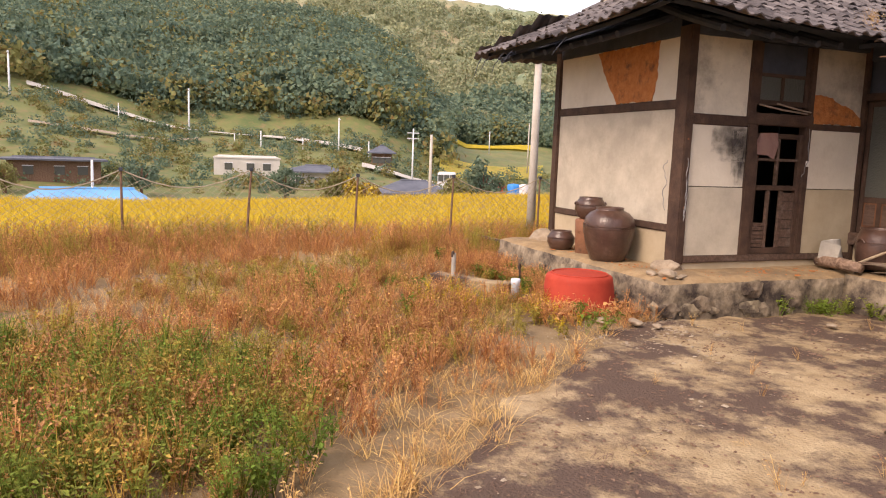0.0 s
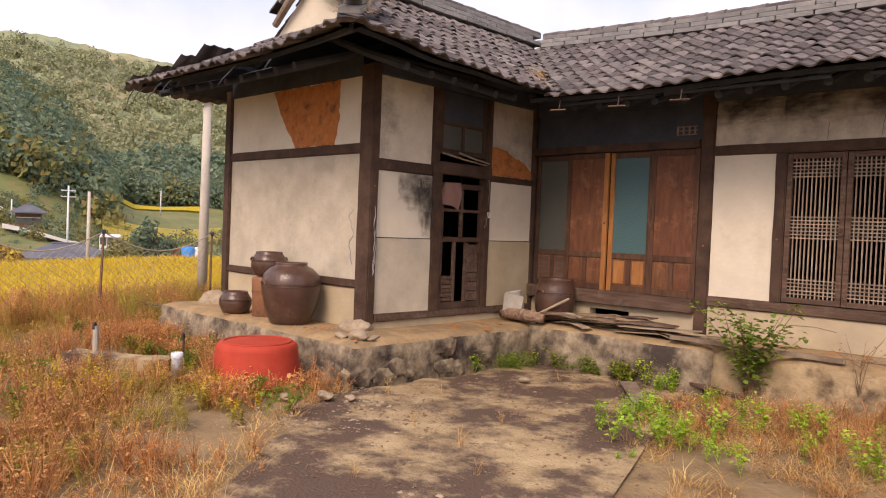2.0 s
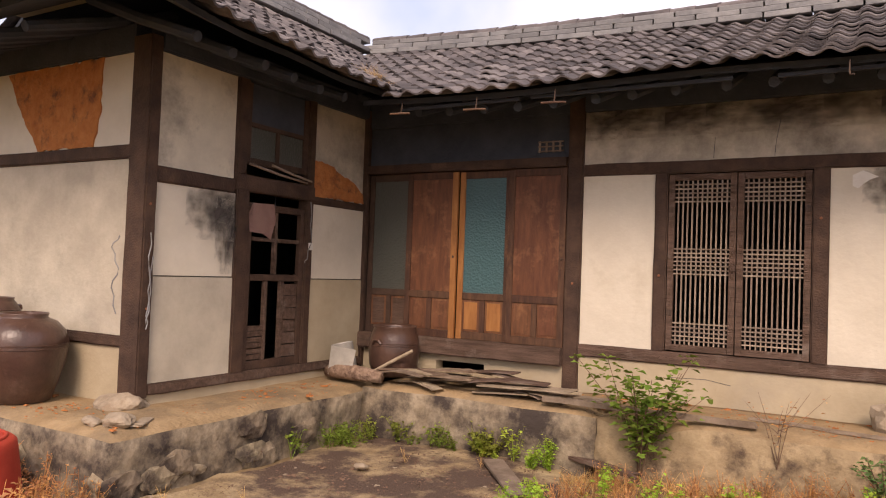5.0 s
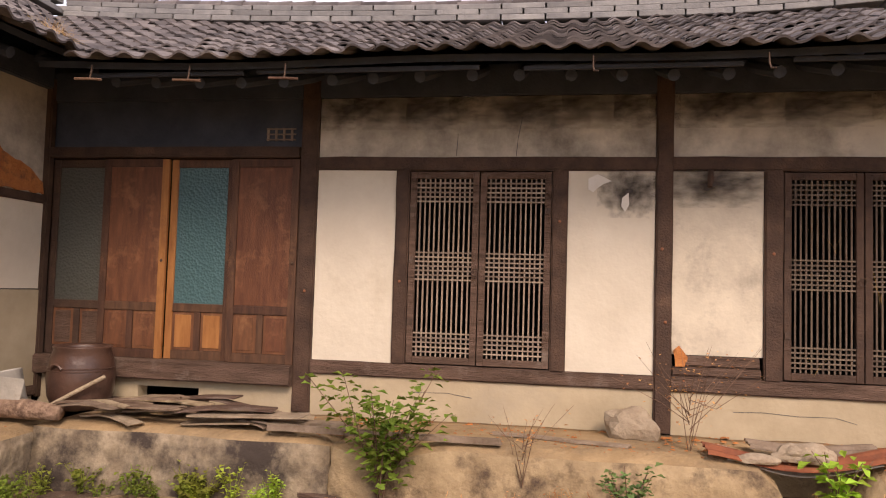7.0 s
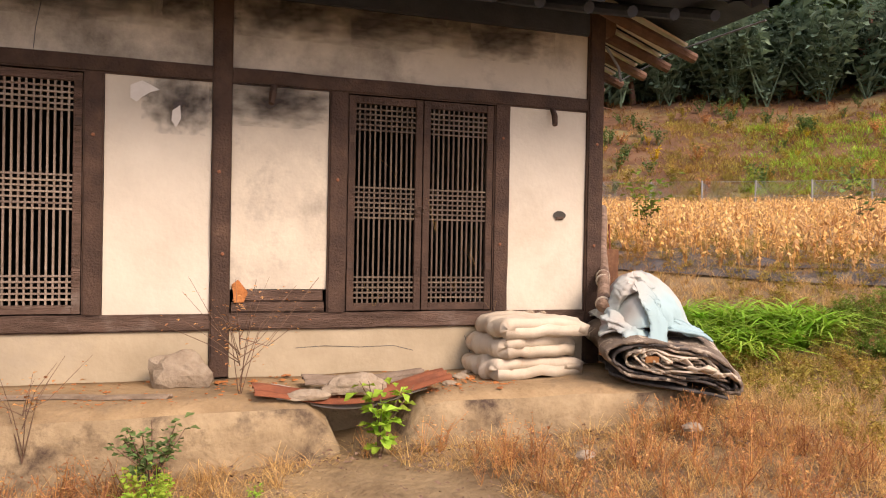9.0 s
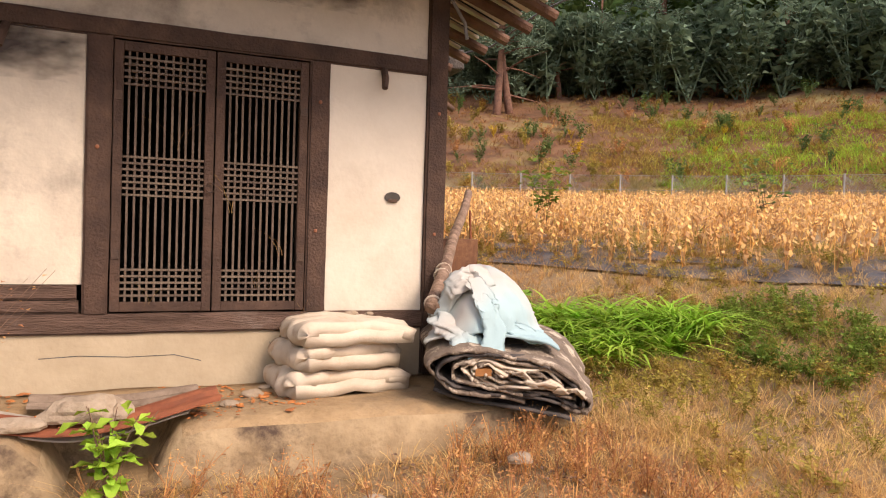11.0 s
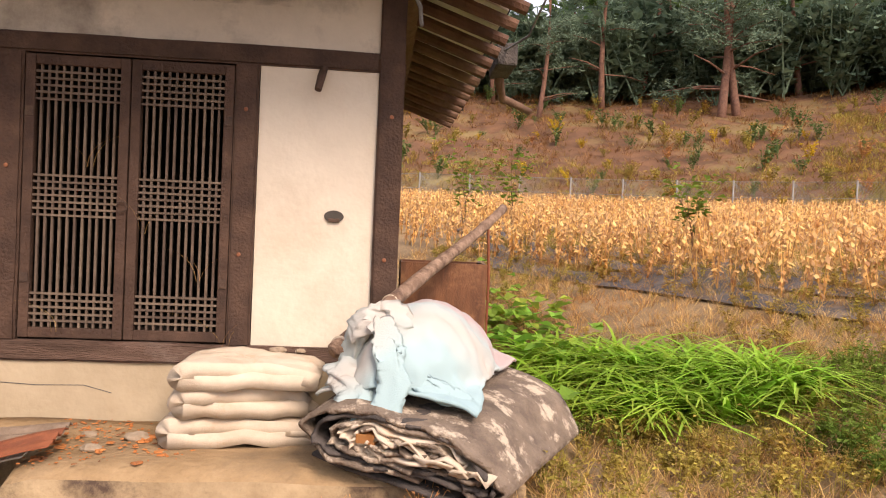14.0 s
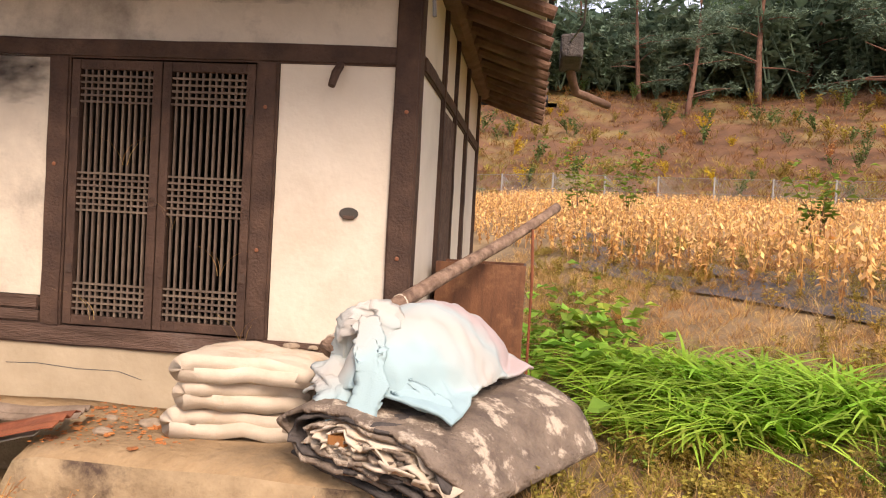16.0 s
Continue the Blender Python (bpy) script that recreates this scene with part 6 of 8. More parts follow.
def merge(*sets):
    V, F, n = [], [], 0
    for v, f in sets:
        V.append(v), F.append(f + n)
        n += len(v)
    return np.concatenate(V), np.concatenate(F)


def stem_quads(p, q, r):
    """A thin three-sided stem."""
    p, q = np.array(p, float), np.array(q, float)
    d = q - p
    s = np.cross(d, [0.3, 0.9, 0.2])
    s /= np.linalg.norm(s) + 1e-9
    u = np.cross(d, s)
    u /= np.linalg.norm(u) + 1e-9
    V = [p + r * (s * math.cos(t) + u * math.sin(t)) for t in (0, 2.1, 4.2)] + [q + 0.5 * r * (s * math.cos(t) + u * math.sin(t)) for t in (0, 2.1, 4.2)]
    return np.array(V), np.array([(0, 1, 4, 3), (1, 2, 5, 4), (2, 0, 3, 5)])


def weed(h, nl, size, branches=4, spread=0.5, flat=0.4, r=0.004, low=0.15):
    """A branching weed with leaves along its stems."""
    sets, P = [], []
    for k in range(branches):
        a, o = RNG.uniform(0, math.tau), RNG.uniform(0.2, 1) * spread * h
        b = np.array([0, 0, -0.01]) if k < 2 else np.array([0, 0, h * RNG.uniform(0.05, 0.4)])
        t = np.array([o * math.cos(a), o * math.sin(a), h * RNG.uniform(0.7, 1.0)])
        sets.append(stem_quads(b, t, r))
        for f in RNG.uniform(low, 1.0, nl // branches):
            P.append(b + (t - b) * f + RNG.normal(0, 0.02, 3))
    sets.append(leaf_quads(P, size, flat))
    return merge(*sets)


def strew(name, templates, pts, smin, smax, material, label, category="plants", tilt=0.15, parent=None, kind="stuff", zoff=0.0, onground=True):
    """Many copies of a few plants in one mesh."""
    pts = np.asarray(pts, float)
    if len(pts) == 0:
        return None
    Vs, Fs, n = [], [], 0
    which = RNG.integers(0, len(templates), len(pts))
    for k, (tv, tf) in enumerate(templates):
        P = pts[which == k]
        m = len(P)
        if not m:
            continue
        a, s = RNG.uniform(0, math.tau, m) * (m > 1), RNG.uniform(smin, smax, m)
        tx, ty = RNG.normal(0, tilt, m), RNG.normal(0, tilt, m)
        ca, sa = np.cos(a)[:, None], np.sin(a)[:, None]
        X = (tv[None, :, 0] * ca - tv[None, :, 1] * sa) * s[:, None]
        Y = (tv[None, :, 0] * sa + tv[None, :, 1] * ca) * s[:, None]
        Z = tv[None, :, 2] * s[:, None] * np.ones((m, 1))
        X = X + Z * tx[:, None] + P[:, 0:1]
        Y = Y + Z * ty[:, None] + P[:, 1:2]
        base = (ground_z(P[:, 0], P[:, 1]) + zoff)[:, None] if P.shape[1] == 2 else P[:, 2:3]
        V = np.stack([X, Y, Z + base], 2).reshape(-1, 3)
        F = (tf[None] + (np.arange(m) * len(tv))[:, None, None] + n).reshape(-1, 4)
        Vs.append(V), Fs.append(F)
        n += len(V)
    V, F = np.concatenate(Vs), np.concatenate(Fs)
    tri = F[:, 2] == F[:, 3]
    q = F[~tri]
    t = F[tri][:, :3]
    tris = np.concatenate([q[:, [0, 1, 2]], q[:, [0, 2, 3]], t]) if len(t) else np.concatenate([q[:, [0, 1, 2]], q[:, [0, 2, 3]]])
    ob = raw_mesh(name, V, tris, material, parent)
    if not parent:
        tagged(ob, label, category, kind=kind)
    elif label:
        ob["label"] = label
    return ob


def area(x0, x1, y0, y1, n, keep=None):
    p = np.stack([RNG.uniform(x0, x1, n), RNG.uniform(y0, y1, n)], 1)
    if keep is not None:
        p = p[keep(p[:, 0], p[:, 1])]
    return p


def leafy(name, c1, c2, c3=None, island=0.4, scale=1.2, trans=0.4):
    m = mat(name, c1, c2, scale, 0.75, 0, 10, c3, 0.6, (0.5, 0.65), island=island, spec=0.2)
    n, l = m.node_tree.nodes, m.node_tree.links
    b = n["Principled BSDF"]
    if trans:
        tr = n.new("ShaderNodeBsdfTranslucent")
        mx = n.new("ShaderNodeMixShader")
        mx.inputs[0].default_value = trans
        l.new(b.inputs["Base Color"].links[0].from_socket, tr.inputs[0])
        l.new(b.outputs[0], mx.inputs[1])
        l.new(tr.outputs[0], mx.inputs[2])
        l.new(mx.outputs[0], n["Material Output"].inputs[0])
    return m


M_STRAW = leafy("straw", (0.56, 0.34, 0.14), (0.72, 0.49, 0.22), (0.50, 0.25, 0.095))
M_ORANGE = leafy("rusty_weed", (0.52, 0.245, 0.10), (0.66, 0.36, 0.16), (0.42, 0.20, 0.085))
M_OLIVE = leafy("fading_weed", (0.27, 0.23, 0.05), (0.46, 0.36, 0.085), (0.52, 0.29, 0.08))
M_GREEN = leafy("green_weed", (0.11, 0.18, 0.028), (0.22, 0.30, 0.05), (0.28, 0.28, 0.055))
M_BRIGHT = leafy("lily_leaf", (0.22, 0.42, 0.04), (0.42, 0.58, 0.08), (0.42, 0.46, 0.07))
M_VINE = leafy("vine_leaf", (0.13, 0.30, 0.035), (0.27, 0.45, 0.07), (0.40, 0.40, 0.06))
M_DARKLEAF = leafy("dark_leaf", (0.09, 0.16, 0.055), (0.17, 0.25, 0.08), trans=0.3)
M_BEAN = leafy("dry_bean", (0.72, 0.44, 0.18), (0.86, 0.61, 0.30), (0.64, 0.34, 0.13))
M_RICE = leafy("ripe_rice", (0.58, 0.40, 0.035), (0.74, 0.54, 0.065), (0.55, 0.42, 0.05), 0.2)
M_PINE = leafy("pine_needles", (0.10, 0.165, 0.115), (0.18, 0.25, 0.16), None, 0.4, trans=0.3)
M_TWIG = mat("dead_twig", (0.13, 0.075, 0.05), (0.24, 0.15, 0.10), 8, 0.9, 0.2)
M_YELLOW = leafy("yellow_leaf", (0.55, 0.38, 0.03), (0.70, 0.50, 0.05))

T_STRAW = [blade_set(14, 0.30, 0.007, (0.1, 0.9), 0.35, 0.07) for _ in range(4)]
T_LOW = [blade_set(12, 0.13, 0.008, (0.5, 1.6), 0.4, 0.10) for _ in range(4)]
T_DRY = [merge(weed(0.34, 26, 0.035, 5, 0.5), blade_set(6, 0.3, 0.006, (0.1, 0.6), 0.2)) for _ in range(4)]
T_TALL = [merge(weed(0.62, 44, 0.04, 7, 0.4), blade_set(8, 0.6, 0.006, (0.05, 0.35), 0.15)) for _ in range(4)]
T_HERB = [weed(0.30, 30, 0.062, 6, 0.6, 0.7) for _ in range(4)]
T_BUSHY = [weed(0.55, 80, 0.075, 9, 0.5, 0.6) for _ in range(3)]
T_LILY = [blade_set(22, 0.64, 0.042, (0.15, 0.8), 0.66, 0.07, 6) for _ in range(4)]
T_RICE = [blade_set(9, 0.75, 0.03, (0.05, 0.4), 0.35, 0.12) for _ in range(3)]


def paved(x, y):
    """Where concrete lies."""
    edge = 2.2 - 0.95 * (x - 1.6)
    left = (y > -5.0 - 1.05 * (x - 1.6) - 0.15 * np.sin(x * 5)) | (x > 4.6)
    right = y < np.where(x > 2.8, -2.4 - 1.35 * (x - 2.9) + 0.2 * np.sin(x * 7), 0)
    return (x > 0.8) & left & (right | (x < 2.75)) & (x < 8) & (y < -0.9) & (y > -9.6)


def free(x, y):
    on = ((x > -3.45) & (x < 0.72) & (y > -3.62) & (y < 4.3)) | ((x > 0.6) & (x < 8.8) & (y > -0.93) & (y < 0.1)) | ((x > 0.6) & (x < 8.22) & (y > -0.93) & (y < 4.3))
    return ~on


near = lambda x, y: free(x, y) & ~paved(x, y) & ~((x > -2.3) & (x < -0.5) & (y > -5.6) & (y < -4.2) & (wob(x, y, 2.3, 4) < 0.45))
patch = lambda x, y, s, t, sd=0.0: wob(x, y, s, sd) > t
strew("dry_grass", T_STRAW + T_LOW, area(-6.2, 4.2, -11.5, -3.3, 5200, lambda x, y: near(x, y) & patch(x, y, 1.3, -0.35, 1) & (wob(x, y, 0.9, 21) < 0.6)), 0.4, 0.9, M_STRAW, "dry straw-coloured grass in the yard", "dry grass")
strew("rusty_weeds", T_DRY, area(-6.3, 4.4, -11.5, -3.4, 5200, lambda x, y: near(x, y) & patch(x, y, 0.9, -0.15, 3) & ((x < 1.8) | (y < -6)) & (wob(x, y, 0.9, 21) < 0.40)), 0.45, 1.05, M_ORANGE, "rusty orange withered weeds in the yard", "weeds")
strew("olive_weeds", T_DRY + T_HERB, area(-6.2, 3.2, -11.5, -4.2, 2600, lambda x, y: near(x, y) & patch(x, y, 0.7, -0.1, 5)), 0.4, 0.85, M_OLIVE, "yellow-green fading weeds in the yard", "weeds")
GREENS = [(0.1, -10.6), (0.7, -8.5), (1.7, -7.6), (3.2, -7.65), (3.75, -8.3), (3.7, -9.8), (2.0, -10.6)]


def thicket(poly, n):
    """Even random points inside an outline."""
    q = np.array(poly, float)
    out = []
    while len(out) < n:
        p = RNG.uniform(q.min(0), q.max(0))
        odd = False
        for a, b in zip(q, np.roll(q, -1, 0)):
            if (a[1] > p[1]) != (b[1] > p[1]) and p[0] < a[0] + (p[1] - a[1]) * (b[0] - a[0]) / (b[1] - a[1]):
                odd = not odd
        if odd:
            out.append(p)
    return np.array(out)


T_SPRIG = [weed(0.40, 60, 0.040, 8, 0.45, 0.6) for _ in range(4)]
strew("green_weeds", T_SPRIG, thicket(GREENS, 330), 0.5, 1.05, M_GREEN, "fresh green small-leaved weeds in the yard", "weeds")
strew("green_weeds_fading", T_SPRIG, thicket(GREENS, 230), 0.5, 1.05, M_OLIVE, "yellowing small-leaved weeds among the green", "weeds")
strew("rusty_sprigs", T_SPRIG, np.concatenate([thicket(GREENS, 110), area(-2.5, 2.4, -9.5, -5.4, 520, lambda x, y: near(x, y) & patch(x, y, 1.2, 0.0, 31))]), 0.3, 0.7, M_ORANGE, "rusty small-leaved weeds across the yard", "weeds")
strew("green_weeds_spots", T_HERB, area(-5.5, 2.5, -7, -3.8, 160, lambda x, y: near(x, y) & patch(x, y, 1.1, 0.35, 11)), 0.6, 1.1, M_GREEN, "green weeds here and there among dry ones", "weeds")
strew("fence_weeds", T_TALL, area(-7.4, -4.4, -14, -1.0, 900), 0.4, 0.9, M_ORANGE, "tall rusty red weeds along the net fence", "weeds")
strew("fence_weeds_olive", T_TALL, area(-7.6, -3.6, -14, 0.5, 700, lambda x, y: patch(x, y, 0.6, -0.1, 2)), 0.4, 1.0, M_OLIVE, "tall yellow-green weeds along the net fence", "weeds")
# round the tub and the terrace foot
strew("terrace_weeds", T_DRY + T_HERB, np.concatenate([area(-0.9, 0.75, -4.9, -3.6, 150, near), area(-3.3, -0.6, -4.3, -3.6, 260, near)]), 0.5, 0.9, M_ORANGE, "rusty weeds round the tub and terrace foot", "weeds")
strew("terrace_green", T_HERB, np.concatenate([area(-2.4, -0.9, -4.4, -3.62, 60), area(1.0, 2.2, -1.02, -0.92, 26), area(0.72, 0.95, -1.5, -0.95, 14), area(0.7, 0.85, -2.0, -1.2, 8)]), 0.4, 0.9, M_GREEN, "green weeds at the terrace foot", "weeds")
strew("dry_grass_front", T_STRAW + T_LOW, area(2.7, 9.4, -4.2, -0.9, 4200, lambda x, y: near(x, y) & patch(x, y, 1.6, -0.35, 6)), 0.3, 0.7, M_STRAW, "dry straw grass before the terrace", "dry grass")
strew("rusty_weeds_front", T_DRY, area(3.0, 8.6, -2.6, -0.92, 650, lambda x, y: near(x, y) & (patch(x, y, 1.4, 0.0, 9) | (np.abs(x - 4.0) < 0.5))), 0.35, 0.75, M_ORANGE, "rusty dry weeds before the terrace", "weeds")
strew("green_front", T_HERB + T_BUSHY, np.concatenate([RNG.normal((3.35, -2.9), (0.28, 0.3), (26, 2)), RNG.normal((3.75, -1.85), (0.22, 0.16), (16, 2)), RNG.normal((2.95, -1.9), (0.14, 0.25), (14, 2)), RNG.normal((4.75, -1.6), (0.25, 0.16), (14, 2)),
       RNG.normal((4.7, -2.4), (0.3, 0.2), (12, 2)), area(2.0, 2.7, -1.1, -0.95, 16)]), 0.3, 0.62, M_BRIGHT, "bright green low weeds on the yard", "weeds")
strew("yard_tufts", T_LOW + T_DRY, area(1.0, 7.8, -8.5, -1.2, 90, paved), 0.25, 0.5, M_STRAW, "small dry tufts in cracks of the concrete", "dry grass", zoff=0.03)
strew("yard_litter", T_LOW, area(0.9, 4.4, -7.4, -1.1, 600, lambda x, y: paved(x, y) & patch(x, y, 1.2, 0.15, 12)), 0.3, 0.7, M_TWIG, "brown litter of dead stalks on the concrete", "litter", zoff=0.025)

# gravel, plaster chips and fallen leaves
def chip_set(k, r):
    """A few broken stone chips: irregular wedges."""
    sets = []
    for _ in range(k):
        c = np.array([*RNG.normal(0, 0.09, 2), 0.0])
        q = np.array([(-1, -1, 0), (1, -1, 0), (1, 1, 0), (-1, 1, 0), (-0.7, -0.6, 1), (0.8, -0.7, 0.8), (0.6, 0.7, 1), (-0.8, 0.6, 0.7)], float) * RNG.uniform(0.6, 1.2, (8, 3)) * np.array([r, r * 0.7, r * 0.45]) * RNG.uniform(0.4, 1.5)
        a = RNG.uniform(0, math.tau)
        q = np.stack([q[:, 0] * math.cos(a) - q[:, 1] * math.sin(a), q[:, 0] * math.sin(a) + q[:, 1] * math.cos(a), q[:, 2]], 1) + c
        sets.append((q, np.array([(4, 5, 6, 7), (0, 1, 5, 4), (1, 2, 6, 5), (2, 3, 7, 6), (3, 0, 4, 7)])))
    return merge(*sets)


T_CHIP, T_GRIT = [chip_set(5, 0.022) for _ in range(4)], [chip_set(9, 0.010) for _ in range(4)]
strew("yard_gravel", T_CHIP + T_GRIT, np.concatenate([RNG.normal((0.95, -3.75), (0.35, 0.3), (90, 2)), RNG.normal((1.3, -4.5), (0.4, 0.4), (60, 2)), area(0.9, 4.6, -7.4, -1.1, 70, paved)]), 0.25, 0.75, M_ROCK, "pale gravel and plaster chips on the concrete", "gravel", 0.0, zoff=0.03)
strew("yard_grit", T_GRIT, area(0.9, 7.6, -9.0, -1.1, 700, paved), 0.5, 1.3, M_TWIG, "dark grit and crumbled moss on the concrete", "grit", 0.0, zoff=0.03)
T_LEAF = [leaf_quads(np.column_stack([RNG.normal(0, 0.12, (7, 2)), RNG.uniform(0.004, 0.02, 7)]), 0.045, 1.0) for _ in range(4)]
strew("fallen_leaves", T_LEAF, np.concatenate([area(0.9, 5.5, -7.4, -1.0, 70, paved), area(3.0, 8.8, -3.2, -0.95, 420, near)]), 0.4, 0.9, M_TWIG, "fallen brown leaves on the yard", "leaves", 0.0, zoff=0.04)
on_terrace = np.concatenate([area(6.4, 7.1, -0.75, -0.05, 40), area(2.6, 5.9, -0.75, -0.05, 60), area(-2.0, 0.6, -3.45, -2.95, 26), area(0.1, 0.6, -2.8, -0.9, 22)])
on_terrace = np.column_stack([on_terrace, np.where(on_terrace[:, 0] > 0.7, 0.512, 0.455)])
strew("terrace_crumbs", T_CHIP[:2] + T_GRIT, on_terrace, 0.4, 1.0, M_CLAY, "crumbs of clay and plaster fallen on the terrace", "rubble", 0.0)
strew("tub_weeds", T_SPRIG, np.concatenate([RNG.normal((0.15, -4.75), (0.4, 0.16), (16, 2)), RNG.normal((-0.75, -5.6), (0.4, 0.3), (22, 2))]), 0.35, 0.75, M_YELLOW, "yellow-orange weeds round the tub", "weeds")

# slope beside the house
slope = lambda x, y: free(x, y) & ((x > 8.85) | (y < -0.95) | (y > 1.3))
strew("slope_dry_grass", T_STRAW, area(8.3, 14.5, -5.0, 7.5, 6200, lambda x, y: slope(x, y) & patch(x, y, 1.1, -0.55, 4)), 0.35, 0.8, M_STRAW, "tawny dry grass on the bank", "dry grass")
strew("slope_olive", T_STRAW + T_HERB, area(8.8, 14.5, -4.5, 8.5, 3600, lambda x, y: slope(x, y) & patch(x, y, 0.9, -0.3, 7)), 0.3, 0.75, M_OLIVE, "yellow-green grass and weeds on the bank", "weeds")


LILIES = [(9.4, 0.55), (9.35, 2.1), (9.75, 1.75), (10.4, 1.2), (11.0, 0.75), (10.85, 0.2), (10.1, 0.05)]
HERBS = [(11.0, 0.75), (11.9, 0.5), (11.7, -0.5), (11.3, -1.2), (10.5, -1.15), (10.4, -0.35), (10.95, 0.2)]
strew("lily_bed", T_LILY, thicket(LILIES, 115), 0.6, 1.05, M_BRIGHT, "lush bright green strap-leaved lilies on the bank", "lilies", 0.12)
strew("bank_herbs", T_HERB, np.concatenate([thicket(HERBS, 230), RNG.normal((9.2, 0.9), (0.18, 0.4), (30, 2)), RNG.normal((9.3, 2.9), (0.3, 0.7), (40, 2))]), 0.35, 0.8, M_GREEN, "dark green leafy weeds on the bank", "weeds")
strew("lily_edge_herbs", T_HERB, thicket([(9.5, 0.4), (10.1, -0.1), (10.9, -0.3), (10.3, -0.9), (9.3, -0.2)], 70), 0.4, 0.8, M_OLIVE, "yellow-green weeds at the foot of the lilies", "weeds")
# pumpkin vine behind the box
P = RNG.normal((9.2, 2.7), (0.32, 0.8), (260, 2))
P = np.column_stack([P, ground_z(P[:, 0], P[:, 1]) + RNG.uniform(0.04, 0.36, len(P))])
v, f = leaf_quads(P, 0.20, 0.9)
strew("pumpkin_vine", [(v - np.array([9.0, 2.6, 0]), f)], np.array([[9.0, 2.6, 0.0]]), 1.0, 1.0001, M_VINE, "large-leaved pumpkin vine behind the box", "vine", 0.0)

# bean field
def bean_plant():
    """Upright dry stems hung with curled leaves and pods."""
    sets = []
    for _ in range(3):
        a, o, h = RNG.uniform(0, math.tau), RNG.uniform(0.02, 0.13), RNG.uniform(0.42, 0.62)
        t = np.array([o * math.cos(a), o * math.sin(a), h])
        sets.append(stem_quads((0, 0, -0.01), t, 0.006))
        for f in RNG.uniform(0.22, 1.0, 15):
            b, s, e = RNG.uniform(0, math.tau), RNG.uniform(0.05, 0.10), RNG.uniform(-1.45, -0.2)
            d = np.array([math.cos(b) * math.cos(e), math.sin(b) * math.cos(e), math.sin(e)])
            r = np.array([-math.sin(b), math.cos(b), RNG.uniform(-0.5, 0.5)]) * s * 0.24
            p = t * f
            sets.append((np.array([p, p + d * s * 0.5 + r, p + d * s, p + d * s * 0.5 - r]), np.array([(0, 1, 2, 3)])))
    return merge(*sets)


T_BEAN = [bean_plant() for _ in range(5)]
rows_pts = []
for k in range(38):
    s = np.arange(-18, 30, 0.22 + 0.005 * k)
    d = 11.45 + 0.58 * k
    rows_pts.append(np.stack([0.88 * d - 0.47 * s + RNG.normal(0, 0.045, len(s)), 0.47 * d + 0.88 * s + RNG.normal(0, 0.07, len(s))], 1))
bp_ = np.concatenate(rows_pts)
bp_ = bp_[(np.hypot(bp_[:, 0] - 8, bp_[:, 1] + 2) < 27.0) & ((bp_[:, 0] > 9.0) | ((bp_[:, 1] > 6.4) & (bp_[:, 0] > 4.0))) & (RNG.random(len(bp_)) < 0.94)]
strew("bean_field", T_BEAN, bp_, 0.85, 1.2, M_BEAN, "rows of dry golden-brown bean plants in the field", "bean field", 0.08)
strew("field_straw", T_LOW, area(9.5, 26, -3, 18, 1500, lambda x, y: 0.88 * x + 0.47 * y > 11.3), 0.8, 1.6, M_STRAW, "straw between the bean rows", "straw")
M_MULCH = mat("mulch_film", (0.045, 0.042, 0.045), (0.10, 0.095, 0.095), 3, 0.5, 0.6, 12, (0.20, 0.15, 0.10), 2, (0.55, 0.7))
mulch = thing("mulch_film", "torn strips of black mulch film at the field edge", "plastic film")
for k in range(4):
    bm = bmesh.new()
    d = 11.1 + 0.58 * k
    prev = None
    for s in np.arange(-9, 22, 0.4):
        x, y = 0.88 * d - 0.47 * s, 0.47 * d + 0.88 * s
        if x < 9.2:
            break
        w = 0.26 + 0.1 * math.sin(s * 2.1 + k)
        a = bm.verts.new((x, y, float(ground_z(x, y)) + 0.03)), bm.verts.new((x + w * 0.88, y + w * 0.47, float(ground_z(x + w * 0.88, y + w * 0.47)) + 0.05 + 0.03 * math.sin(s * 5))), bm.verts.new((x + 2 * w * 0.78, y + 2 * w * 0.62, float(ground_z(x + 2 * w * 0.78, y + 2 * w * 0.62)) + 0.03))
        if prev:
            bm.faces.new((prev[0], a[0], a[1], prev[1])), bm.faces.new((prev[1], a[1], a[2], prev[2]))
        prev = a
    part("film_strip", bm, M_MULCH, mulch)


